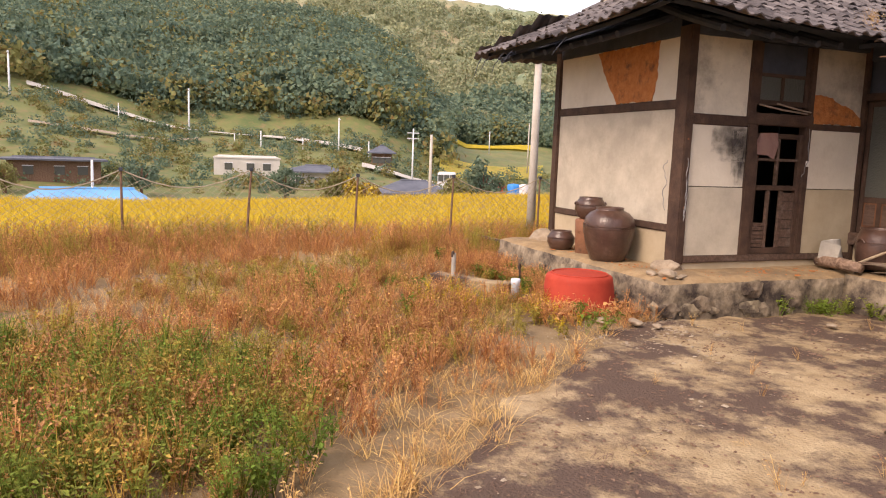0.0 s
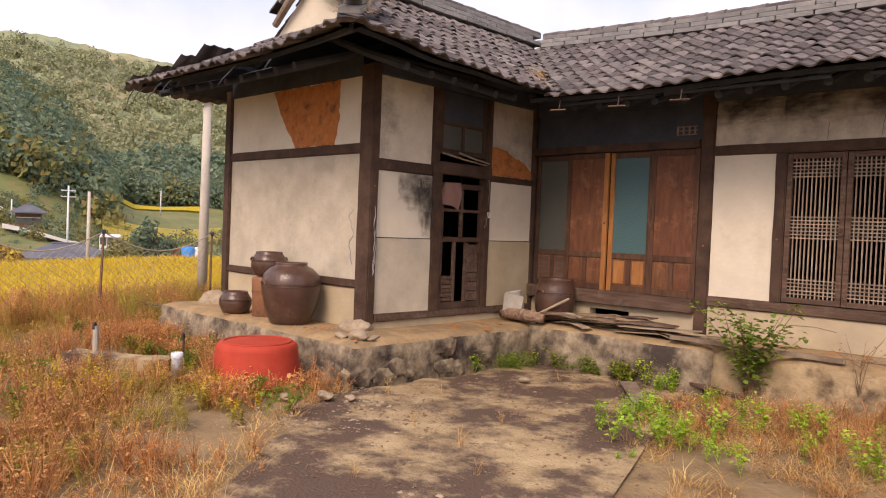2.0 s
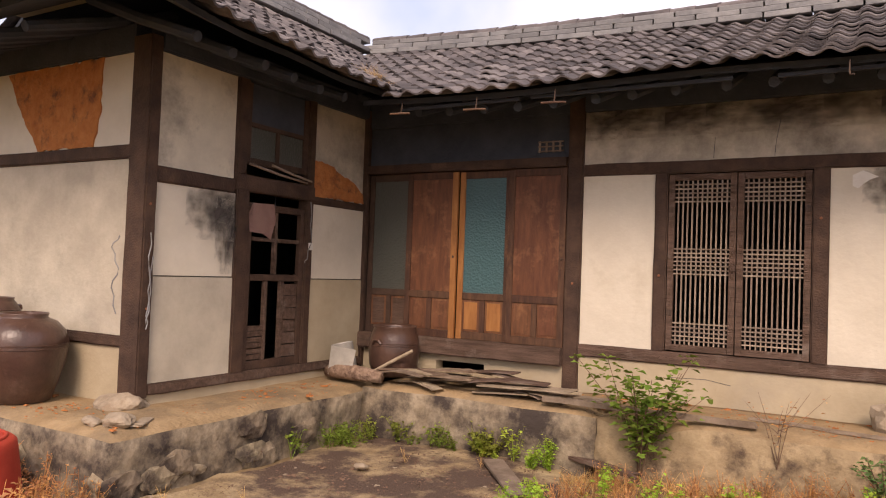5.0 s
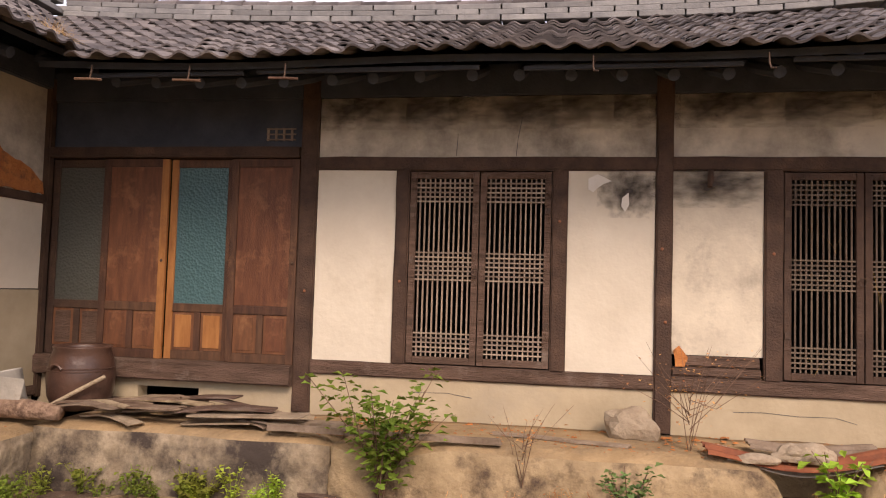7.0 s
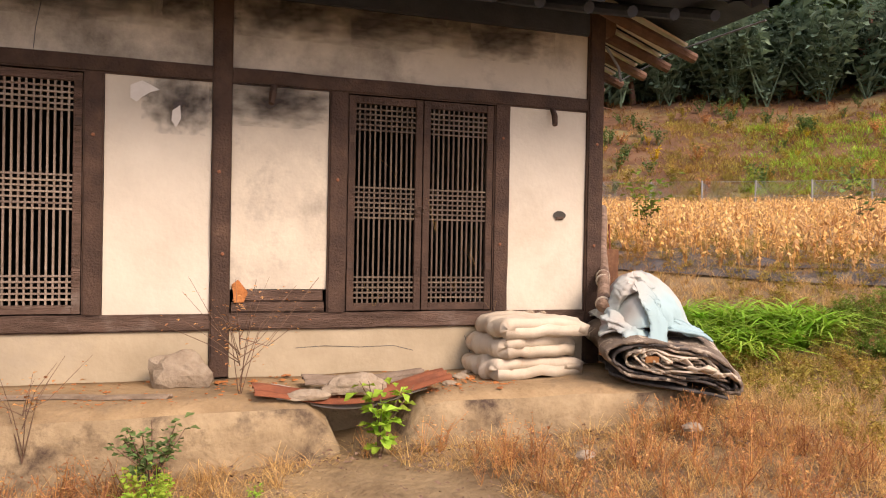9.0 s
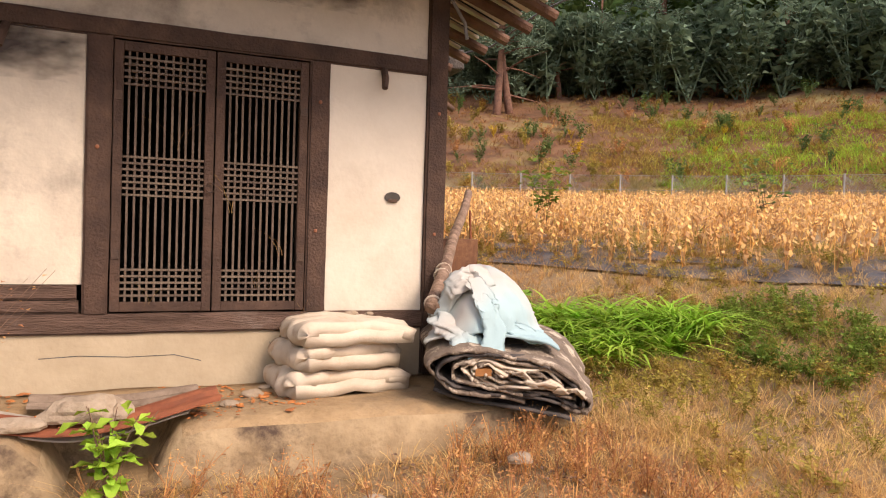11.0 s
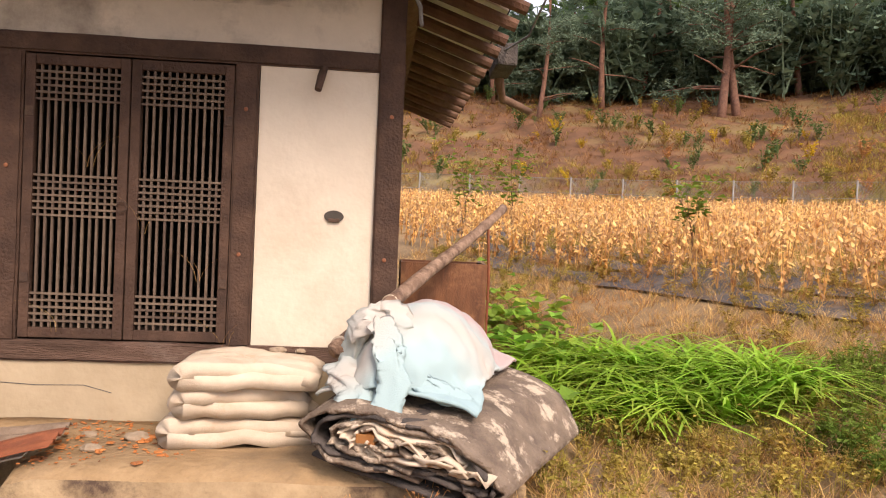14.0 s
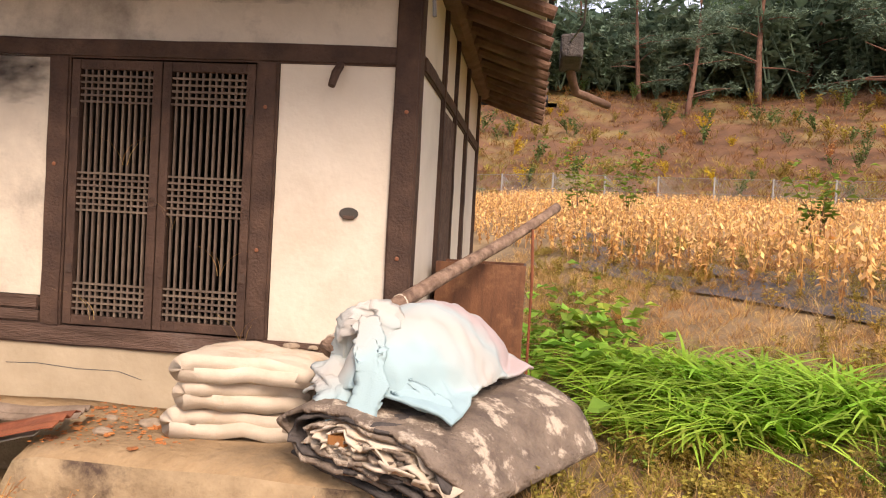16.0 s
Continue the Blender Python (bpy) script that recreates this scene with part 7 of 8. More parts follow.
def plant(name, x, y, h, nl, size, mt, label, category, branches=7, spread=0.45, z=None, r=0.008, low=0.25, flat=0.5):
    """A single bush or sapling: stems and leaves as parts."""
    t = thing(name, label, category, at=(x, y, float(ground_z(x, y)) if z is None else z))
    V, F, P = [], [], []
    sets = []
    for k in range(branches):
        a, o = k * 2.4 + RNG.uniform(-0.4, 0.4), RNG.uniform(0.3, 1) * spread * h
        b = np.array([0, 0, -0.03 if k < 3 else h * RNG.uniform(0.05, 0.5)])
        mid = np.array([0.35 * o * math.cos(a), 0.35 * o * math.sin(a), h * RNG.uniform(0.4, 0.6)])
        e = np.array([o * math.cos(a), o * math.sin(a), h * RNG.uniform(0.65, 1.0)])
        sets += [stem_quads(b, mid, r), stem_quads(mid, e, r * 0.6)]
        for q in RNG.uniform(low, 1.0, nl // branches):
            P.append((b + (mid - b) * q * 2 if q < 0.5 else mid + (e - mid) * (q - 0.5) * 2) + RNG.normal(0, 0.05 * h, 3))
    def plain(nm, st, material):
        v, f = st
        tri = f[:, 2] == f[:, 3]
        tr = np.concatenate([f[~tri][:, [0, 1, 2]], f[~tri][:, [0, 2, 3]], f[tri][:, :3]])
        raw_mesh(nm, v, tr, material, t)
    plain("stem", merge(*sets), M_TWIG)
    plain("foliage", leaf_quads(P, size, flat), mt)
    return t


plant("leafy_bush", 3.30, -0.95, 0.98, 520, 0.082, M_GREEN, "green leafy bush growing from the broken terrace edge", "bush", 12, 0.55)
plant("ivy_clump", 6.12, -1.02, 0.50, 90, 0.10, M_BRIGHT, "bright green vine leaves below the rusty sheet", "vine", 8, 0.45, low=0.1)
plant("dry_shrub", 5.35, -0.55, 0.75, 150, 0.028, M_ORANGE, "brown bare shrub with dead leaves by the post", "shrub", 18, 0.75, z=0.50, r=0.004, low=0.2)
plant("dry_shrub", 4.25, -0.9, 0.55, 60, 0.03, M_ORANGE, "thin brown dead stalks on the terrace edge", "shrub", 9, 0.7, z=0.3, r=0.004)
plant("dry_shrub", 3.6, -2.3, 0.30, 30, 0.02, M_TWIG, "heap of dark dead twigs on the yard", "shrub", 24, 1.4, r=0.005)
plant("green_shrub", 4.9, -1.25, 0.42, 160, 0.06, M_DARKLEAF, "dark green weeds by the terrace", "weeds", 10, 0.7)
plant("sapling", 10.65, 10.5, 1.7, 130, 0.16, M_GREEN, "young green tree sapling at the field edge", "sapling", 9, 0.4)
plant("sapling", 12.3, 5.6, 1.25, 110, 0.16, M_GREEN, "young green sapling among the beans", "sapling", 8, 0.5)
plant("sapling", 16.5, 5.2, 1.4, 60, 0.17, M_DARKLEAF, "thin sapling among the beans", "sapling", 7, 0.5)
plant("sapling", 9.6, 9.4, 1.7, 120, 0.15, M_GREEN, "young green sapling near the fence", "sapling", 8, 0.4)
plant("sapling", 18.0, 0.6, 1.8, 60, 0.18, M_DARKLEAF, "dark leafy sapling in the field", "sapling", 7, 0.4)
strew("creeper_wisps", [blade_set(3, 0.5, 0.004, (0.1, 0.5), 0.6, 0.02, 5)], np.array([[6.3, -0.035, 1.0], [6.45, -0.035, 1.9], [6.9, -0.035, 1.1], [7.05, -0.035, 1.3], [6.75, -0.035, 1.55], [7.2, -0.04, 0.93]]), 0.6, 1.0, M_STRAW, "dry creeper stems caught in the lattice", "creeper", 0.1)

# ---- chain-link fence of the bean field and the wooded slope ----
def polar(az, r, c=(8.0, -2.0)):
    return c[0] + r * math.cos(radians(az)), c[1] + r * math.sin(radians(az))


M_WIRE = mat("galvanised_wire", (0.28, 0.28, 0.27), (0.40, 0.40, 0.38), 5, 0.6, 0, metal=0.4)
cf = thing("chain_fence", "grey chain-link fence with posts at the far field edge", "fence")
bm = bmesh.new()
tube(bm, [(0, 0, -0.2), (0, 0, 1.25)], [0.035, 0.035], 6)
fp = bpy.data.meshes.new("fence_post")
bm.to_mesh(fp), bm.free()
azs = np.arange(28, 106, 4.2)
wv, wf = [], []


def bar(p, q, r):
    v, f = stem_quads(p, q, r)
    v[3:] = q + (v[:3] - p)
    wf.append(f + sum(len(a) for a in wv))
    wv.append(v)


for i, az in enumerate(azs):
    x, y = polar(az, 27.5)
    o = link("fence_post", fp, M_WIRE, cf)
    o.location = (x, y, float(ground_z(x, y)))
    if i:
        x0, y0 = polar(azs[i - 1], 27.5)
        for h in (0.05, 0.62, 1.2):
            bar(np.array([x0, y0, float(ground_z(x0, y0)) + h]), np.array([x, y, float(ground_z(x, y)) + h]), 0.012)
        for k in range(16):
            for s in (0, 1):
                a, b = k / 16, (k + 1) / 16
                p = np.array([x0 + (x - x0) * a, y0 + (y - y0) * a, float(ground_z(x0, y0)) + (0.05 if s else 1.2)])
                q = np.array([x0 + (x - x0) * min(1, b + 0.6), y0 + (y - y0) * min(1, b + 0.6), float(ground_z(x, y)) + (1.2 if s else 0.05)])
                bar(p, q, 0.006)
v, f = np.concatenate(wv), np.concatenate(wf)
raw_mesh("wire_mesh", v, f, M_WIRE, cf)


def sector(r0, r1, a0, a1, n, c=(8.0, -2.0)):
    a, r = np.radians(RNG.uniform(a0, a1, n)), np.sqrt(RNG.uniform(r0 ** 2, r1 ** 2, n))
    return np.stack([c[0] + r * np.cos(a), c[1] + r * np.sin(a)], 1)


T_TUSSOCK = [blade_set(10, 0.7, 0.05, (0.1, 0.9), 0.4, 0.35) for _ in range(3)]
T_SHRUB = [weed(1.3, 110, 0.20, 8, 0.6, 0.3, 0.02) for _ in range(4)]
M_BRACKEN = leafy("bracken", (0.26, 0.125, 0.055), (0.40, 0.21, 0.09), (0.28, 0.22, 0.06))
strew("slope_tussocks", T_TUSSOCK, sector(27.5, 56, 20, 108, 8500), 0.25, 0.7, M_BRACKEN, "rust-brown dry undergrowth on the wooded slope", "undergrowth")
strew("slope_grass", T_TUSSOCK, np.concatenate([sector(27.5, 44, 5, 56, 4200), sector(27.5, 34, 50, 125, 900)]), 0.3, 0.8, M_OLIVE, "green and yellow grass on the open slope", "grass")
strew("slope_grass_green", T_TUSSOCK, sector(30, 42, 5, 50, 1800), 0.5, 0.9, M_BRIGHT, "bright green grass on the open slope", "grass")
strew("slope_shrubs", T_SHRUB, np.concatenate([sector(28, 42, 30, 120, 75), sector(38, 60, 25, 125, 150)]), 0.35, 1.0, M_DARKLEAF, "dark green shrubs on the wooded slope", "shrubs")
strew("slope_shrubs_light", T_SHRUB, sector(28, 46, 40, 120, 150), 0.3, 0.8, M_OLIVE, "yellow-green shrubs on the wooded slope", "shrubs")
strew("slope_yellow", T_SHRUB, sector(28, 44, 40, 115, 34), 0.3, 0.8, M_YELLOW, "small yellow autumn shrubs on the slope", "shrubs")
strew("slope_red", T_SHRUB, sector(28, 44, 40, 115, 26), 0.3, 0.8, M_ORANGE, "small rusty autumn shrubs on the slope", "shrubs")

M_PINEBARK = mat("red_pine_bark", (0.13, 0.065, 0.045), (0.24, 0.13, 0.09), 6, 0.95, 0.8, 10, (0.07, 0.045, 0.04), 2, (0.5, 0.7))


def pine(seed):
    """A tall pine: bent trunk, limbs, and a crown of many needle tufts."""
    rg = np.random.default_rng(seed)
    t = thing("pine_tree", "tall red pine with a bare reddish trunk on the slope", "tree", "pines on the slope")
    H = rg.uniform(13, 17)
    bend = rg.uniform(-1.2, 1.2, 2)
    axis = [np.array([bend[0] * math.sin(f * 2.2), bend[1] * math.sin(f * 2.6), H * f - 0.4]) for f in np.linspace(0, 1, 10)]
    bm = bmesh.new()
    tube(bm, [tuple(a) for a in axis], [0.26 * (1 - 0.85 * f) + 0.02 for f in np.linspace(0, 1, 10)], 9)
    part("trunk", bm, M_PINEBARK, t, smooth=True)
    tips = []
    for k in range(20):
        bm = bmesh.new()
        f = rg.uniform(0.30, 1.0) if k > 3 else rg.uniform(0.12, 0.3)
        i = min(int(f * 9), 8)
        p = axis[i] + (axis[i + 1] - axis[i]) * (f * 9 - i)
        a, L = k * 2.4 + rg.uniform(-0.4, 0.4), (3.4 * (1.12 - f) + 0.9) * rg.uniform(0.7, 1.1)
        q = p + np.array([math.cos(a) * L, math.sin(a) * L, rg.uniform(-0.3, 0.7)])
        m = (p + q) / 2 + np.array([0, 0, rg.uniform(0.0, 0.35)])
        tube(bm, [tuple(p), tuple(m), tuple(q)], [0.07 * (1.2 - f), 0.05 * (1.2 - f), 0.015], 5)
        part("limb", bm, M_PINEBARK, t)
        if k > 2:
            for g_ in np.linspace(0.35, 1.0, 7):
                tips.append(p + (q - p) * g_ + rg.normal(0, 0.28, 3) + np.array([0, 0, 0.15]))
    V, F = [], []
    n = 0
    for c in tips:
        m = 34
        d = rg.normal(0, 1, (m, 3))
        d[:, 2] = np.abs(d[:, 2]) * 0.6
        d /= np.linalg.norm(d, axis=1)[:, None]
        s = np.cross(d, rg.normal(0, 1, (m, 3)))
        s /= np.linalg.norm(s, axis=1)[:, None] + 1e-9
        o = c + rg.normal(0, 0.30, (m, 3)) * np.array([1, 1, 0.5])
        L = rg.uniform(0.25, 0.5, m)[:, None]
        V.append(np.stack([o - s * 0.045, o + s * 0.045, o + d * L], 1).reshape(-1, 3))
        F.append(np.arange(3 * m).reshape(-1, 3) + n)
        n += 3 * m
    raw_mesh("crown", np.concatenate(V), np.concatenate(F), M_PINE, t)
    return t


masters = [pine(s) for s in (1, 2, 3, 4)]
spots = [(63.5, 44), (62.3, 45), (72.5, 46), (77.5, 43), (70, 50), (67, 52), (58, 49), (54, 50), (50, 51), (46, 52), (42, 50), (38, 54), (82, 47), (86, 50), (91, 46), (96, 50), (101, 48), (106, 52), (75, 55), (80, 58), (66, 60), (60, 57), (56, 60), (48, 60), (44, 62), (52, 55),
         (34, 58), (30, 62), (88, 60), (94, 58), (70, 64), (84, 65), (63, 66), (57, 68), (51, 66), (40, 66), (99, 62), (112, 50), (77, 68), (91, 70), (68, 72), (73, 74), (61, 75), (46, 73)]
RS = np.random.default_rng(5)
for i, (az, r) in enumerate(spots):
    x, y = polar(az + RS.uniform(-0.8, 0.8) * (i > 3), r)
    m = Matrix.Translation((x, y, float(ground_z(x, y)) - 0.1)) @ pose(0, 0, 0, RS.uniform(-4, 4), RS.uniform(-4, 4), RS.uniform(0, 360)) @ Matrix.Scale(1.0 if az < 68 else 0.8 if az < 76 else 0.62, 4)
    if az > 100:
        continue
    if i < 4:
        masters[i].matrix_basis = m
    else:
        copy_thing(masters[i % 4], m)
# understorey that closes the wood
T_MASS = [weed(4.5, 150, 0.62, 9, 0.5, 0.2, 0.05, 0.1) for _ in range(3)]
strew("wood_understorey", T_MASS, sector(47, 62, 22, 103, 560), 0.7, 1.5, M_PINE, "dense dark understorey between the pines", "woods")
strew("wood_crowns", T_MASS, sector(54, 80, 18, 74, 480), 1.5, 2.5, M_DARKLEAF, "dark broadleaf trees behind the pines", "woods")

# grass over the rest of the yard, and straw lodged in the roof
strew("yard_grass_rest", T_STRAW + T_LOW + T_DRY, area(3.4, 12.0, -11.5, -4.0, 3000, lambda x, y: near(x, y) & patch(x, y, 1.1, -0.4, 14)), 0.4, 0.85, M_STRAW, "dry grass over the open yard", "dry grass")
strew("yard_weeds_rest", T_HERB + T_DRY, area(3.4, 12.0, -12.5, -4.0, 1200, lambda x, y: near(x, y) & patch(x, y, 0.8, 0.1, 17)), 0.4, 0.8, M_OLIVE, "fading weeds over the open yard", "weeds")
rp = []
for _ in range(26):
    f = RNG.uniform(0, 1)
    rp.append((EX - 0.05 - 0.9 * f + RNG.normal(0, 0.05), EY - 0.05 + 1.05 * f, 3.20 + 0.47 * f + 0.02))
for _ in range(22):
    f = RNG.uniform(0, 0.8)
    rp.append((EX - 0.05 - 1.33 * f + RNG.normal(0, 0.12), -3.95 + 1.4 * f + RNG.normal(0, 0.1), 3.42 + 0.80 * f))
strew("roof_straw", T_LOW + T_STRAW[:1], np.array(rp), 0.4, 0.75, M_STRAW, "dry straw and moss lodged in the roof valley and hip", "straw", 0.4)

strew("wood_edge", T_MASS, sector(52, 72, 66, 100, 420), 1.0, 1.7, M_PINE, "dense dark pines closing the wood", "woods")

# ---- rice field, net fence and valley to the west ----
C0 = (7.0, -8.6)


def west(az, r):
    return C0[0] + r * math.cos(radians(az)), C0[1] + r * math.sin(radians(az))


def el_z(el, r):
    return 1.7 + r * math.tan(radians(el))


strew("rice_field", T_RICE, area(-56, -7.6, -38, 22, 10000, lambda x, y: (wob(x, y, 0.08, 2) > -2)), 0.75, 1.05, M_RICE, "ripe golden yellow rice field", "rice field", 0.1)
strew("rice_field_near", T_RICE, area(-20, -7.6, -22, 10, 5200), 0.75, 1.0, M_RICE, "ripe golden yellow rice beyond the fence", "rice field", 0.1)

nf = thing("net_fence", "sagging rope net fence on thin crooked posts beyond the yard", "fence")
M_ROPE = mat("pale_rope", (0.30, 0.25, 0.18), (0.42, 0.36, 0.27), 6, 0.95, 0)
posts = []
for i, y in enumerate(np.arange(-15.0, 2.0, 1.95)):
    x = -6.1 - 0.04 * (y + 5) + RNG.uniform(-0.1, 0.1)
    h = 1.28 + RNG.uniform(-0.08, 0.1)
    z = float(ground_z(x, y))
    lean = RNG.uniform(-0.10, 0.10)
    bm = bmesh.new()
    tube(bm, [(x, y, z - 0.1), (x + lean * 0.3, y + lean * 0.5, z + h * 0.5), (x + lean * 0.5, y + lean, z + h)], [0.024, 0.022, 0.018], 7)
    part("post", bm, M_TWIG, nf)
    bm = bmesh.new()
    box(bm, x + lean * 0.5 - 0.03, x + lean * 0.5 + 0.03, y + lean - 0.03, y + lean + 0.03, z + h - 0.02, z + h + 0.04, 0.006)
    part("post_cap", bm, M_BLACK, nf)
    posts.append((x + lean * 0.5, y + lean, z + h))
wv, wf = [], []
for a, b in zip(posts, posts[1:]):
    a, b = np.array(a), np.array(b)
    def sagp(f, top, a=a, b=b):
        p = a + (b - a) * f
        p[2] -= 0.30 * math.sin(math.pi * f) if top > 0.5 else 0.30 * math.sin(math.pi * f) * top * 2 + (1 - top * 2) * (p[2] - float(ground_z(p[0], p[1])) - 0.1)
        return p
    bm = bmesh.new()
    tube(bm, [tuple(sagp(f, 1)) for f in np.linspace(0, 1, 9)], [0.011] * 9, 5)
    part("rope", bm, M_ROPE, nf)
    n = 13
    for k in range(-8, n):
        for s in (-1, 1):
            pts = []
            for u in np.linspace(0, 1, 6):
                f = (k + 8 * u) / n if s > 0 else (k + 8 * (1 - u)) / n
                if 0 <= f <= 1:
                    p = a + (b - a) * f
                    zt = p[2] - 0.30 * math.sin(math.pi * f) - 0.02
                    zb = float(ground_z(p[0], p[1])) + 0.08
                    pts.append(np.array([p[0], p[1], zb + (zt - zb) * u]))
            for p, q in zip(pts, pts[1:]):
                bar(p, q, 0.0035)
raw_mesh("netting", np.concatenate(wv), np.concatenate(wf), M_ROPE, nf)

M_POLE = mat("pole_concrete", (0.42, 0.39, 0.34), (0.54, 0.51, 0.46), 3, 0.9, 0.2, 30, (0.33, 0.27, 0.2), 1.5, (0.55, 0.75))
M_STEEL = mat("white_steel", (0.62, 0.64, 0.66), (0.72, 0.74, 0.75), 4, 0.5, 0)


def utility_pole(x, y, z, h, r, arms, label, material=M_POLE):
    t = thing("utility_pole", label, "pole", "poles in the valley" if arms < 2 else "", at=(x, y, z))
    bm = bmesh.new()
    tube(bm, [(0, 0, -0.5), (0, 0, h)], [r, r * 0.65], 12)
    part("shaft", bm, material, t, smooth=True)
    for k in range(arms):
        bm = bmesh.new()
        box(bm, -r * 0.5, r * 0.5, -0.6 - 0.02 * h, 0.6 + 0.02 * h, h * (0.93 - 0.08 * k), h * (0.93 - 0.08 * k) + 0.12, 0.01)
        part("crossarm", bm, M_STEEL, t)
    return t


utility_pole(-6.5, -1.35, -0.05, 4.3, 0.10, 0, "weathered round concrete pole beside the house")
up = thing("pole_bracket", "small metal bracket and lamp arm on the pole", "bracket")
bm = bmesh.new()
box(bm, -6.62, -6.38, -1.55, -1.15, 3.72, 3.78, 0.01)
part("arm", bm, M_STEEL, up)

# ---- valley floor, hills ----
M_HILLSOIL = leafy("scrub_slope", (0.10, 0.135, 0.05), (0.20, 0.20, 0.075), (0.23, 0.165, 0.08), 0, 0.16, 0)
# wood green shifted lighter and bluer to paint in aerial haze
M_WOODS = leafy("mixed_wood_hazed", (0.10, 0.165, 0.125), (0.18, 0.25, 0.16), (0.24, 0.26, 0.13), 0.14, 0.14, 0.35)
# pale tones carry the distance haze, as no volume is used
M_FAR = mat("far_mountain_wood_hazed", (0.15, 0.20, 0.13), (0.33, 0.34, 0.20), 0.05, 1.0, 1.0, 0.25, (0.33, 0.28, 0.17), 0.011, (0.5, 0.66), spec=0.05)


def crest(az, table):
    return np.interp(az, [a for a, _ in table], [e for _, e in table])


NEAR = [(120, 3.0), (150, 1.6), (157, 2.0), (159.5, 3.6), (162.5, 7.5), (166, 8.9), (173, 9.6), (178, 9.0), (184, 8.9), (195, 8.0), (215, 6), (240, 3)]
FARC = [(100, 5), (135, 7.5), (148, 10.2), (156, 11.2), (164, 12.0), (171, 10.9), (178, 11.8), (190, 12.5), (210, 10), (250, 6)]


def hill_near_z(az, r):
    """Lower scrub with terraces, then the wooded rise to its crest."""
    c = 1.7 + 330 * np.tan(np.radians(crest(az, NEAR)))
    lowz = np.interp(r, [60, 78, 105, 150], [-5.2, -4.6, -1.6, 5.2])
    side = 1 + 0.6 * sstep(178, 190, az) - 0.75 * sstep(166, 157, az)
    lowz = np.where(r > 78, -4.6 + (lowz + 4.6) * side, lowz)
    f = np.clip((r - 150) / 180.0, 0, 1)
    z = lowz + (c - lowz) * f ** 0.85 * np.where(r > 150, 1, 0)
    z = z + 1.6 * wob(r * np.cos(np.radians(az)), r * np.sin(np.radians(az)), 0.055, 3) * sstep(90, 170, r)
    return np.where(r > 330, c - (r - 330) * 0.25, z)


def hill_mesh(name, zf, r0, r1, a0, a1, nr, na, material, label):
    R, A = np.meshgrid(np.linspace(r0, r1, nr), np.linspace(a0, a1, na))
    X, Y = C0[0] + R * np.cos(np.radians(A)), C0[1] + R * np.sin(np.radians(A))
    Z = zf(A, R)
    i = (np.arange(na - 1)[:, None] * nr + np.arange(nr - 1)[None]).ravel()
    ob = raw_mesh(name, np.stack([X.ravel(), Y.ravel(), Z.ravel()], 1), np.stack([i, i + 1, i + nr + 1, i + nr], 1), material, smooth=True)
    return tagged(ob, label, "hill", kind="structure")


hill_mesh("ground_hill_near", hill_near_z, 60, 400, 118, 242, 110, 160, M_HILLSOIL, "near wooded hill with scrub at its foot")


def far_z(az, r):
    c = 1.7 + 900 * np.tan(np.radians(crest(az, FARC)))
    f = np.clip((r - 380) / 520.0, 0, 1)
    x, y = r * np.cos(np.radians(az)), r * np.sin(np.radians(az))
    z = 8 + (c - 8) * (0.35 * f + 0.65 * f ** 1.6) + (14 * wob(x, y, 0.012, 1) + 5 * wob(x, y, 0.05, 2) + 2.2 * wob(x, y, 0.19, 5)) * np.sin(np.pi * np.clip(f, 0, 1)) + 2.5 * wob(x, y, 0.11, 7) * f
    return np.where(r > 900, c - (r - 900) * 0.3, z)


hill_mesh("backdrop_mountain", far_z, 380, 1150, 96, 252, 170, 420, M_FAR, "far autumn mountain ridge with haze painted into its pale colour")

# crowns: uneven low clumps of many faces
def clump(seed, n=90, k=0.42):
    rg = np.random.default_rng(seed)
    d = rg.normal(0, 1, (n, 3))
    d /= np.linalg.norm(d, axis=1)[:, None]
    c = d * (0.50 + 0.6 * rg.random((n, 1))) * np.array([1, 1, 0.85 + 0.25 * (seed % 3)]) + np.array([0, 0, 0.8])
    d = d + rg.normal(0, 0.32, (n, 3))
    d /= np.linalg.norm(d, axis=1)[:, None]
    s = np.cross(d, rg.normal(0, 1, (n, 3)))
    s /= np.linalg.norm(s, axis=1)[:, None]
    u = np.cross(d, s)
    q = np.stack([c - s * k * 0.6 - u * k * 0.3, c + s * k * 0.3 - u * k * 0.6, c + s * k * 0.7 + u * k * 0.4, c - s * k * 0.3 + u * k * 0.7], 1) + d[:, None] * rg.normal(0, 0.08, (n, 4, 1))
    return q.reshape(-1, 3), np.arange(4 * n).reshape(-1, 4)


T_CROWN = [clump(s, 110, 0.18) for s in range(5)]
T_FAR = [clump(s, 40, 0.30) for s in range(5)]


def woods(name, n, r0, r1, a0, a1, smin, smax, mt, label, zf=hill_near_z, keep=None):
    a, r = RNG.uniform(a0, a1, n), np.sqrt(RNG.uniform(r0 ** 2, r1 ** 2, n))
    if keep is not None:
        k = keep(a, r)
        a, r = a[k], r[k]
    z = zf(a, r) - 0.6
    P = np.stack([C0[0] + r * np.cos(np.radians(a)), C0[1] + r * np.sin(np.radians(a)), z], 1)
    strew(name, T_CROWN if zf is hill_near_z else T_FAR, P, smin, smax, mt, label, "woods", 0.05)


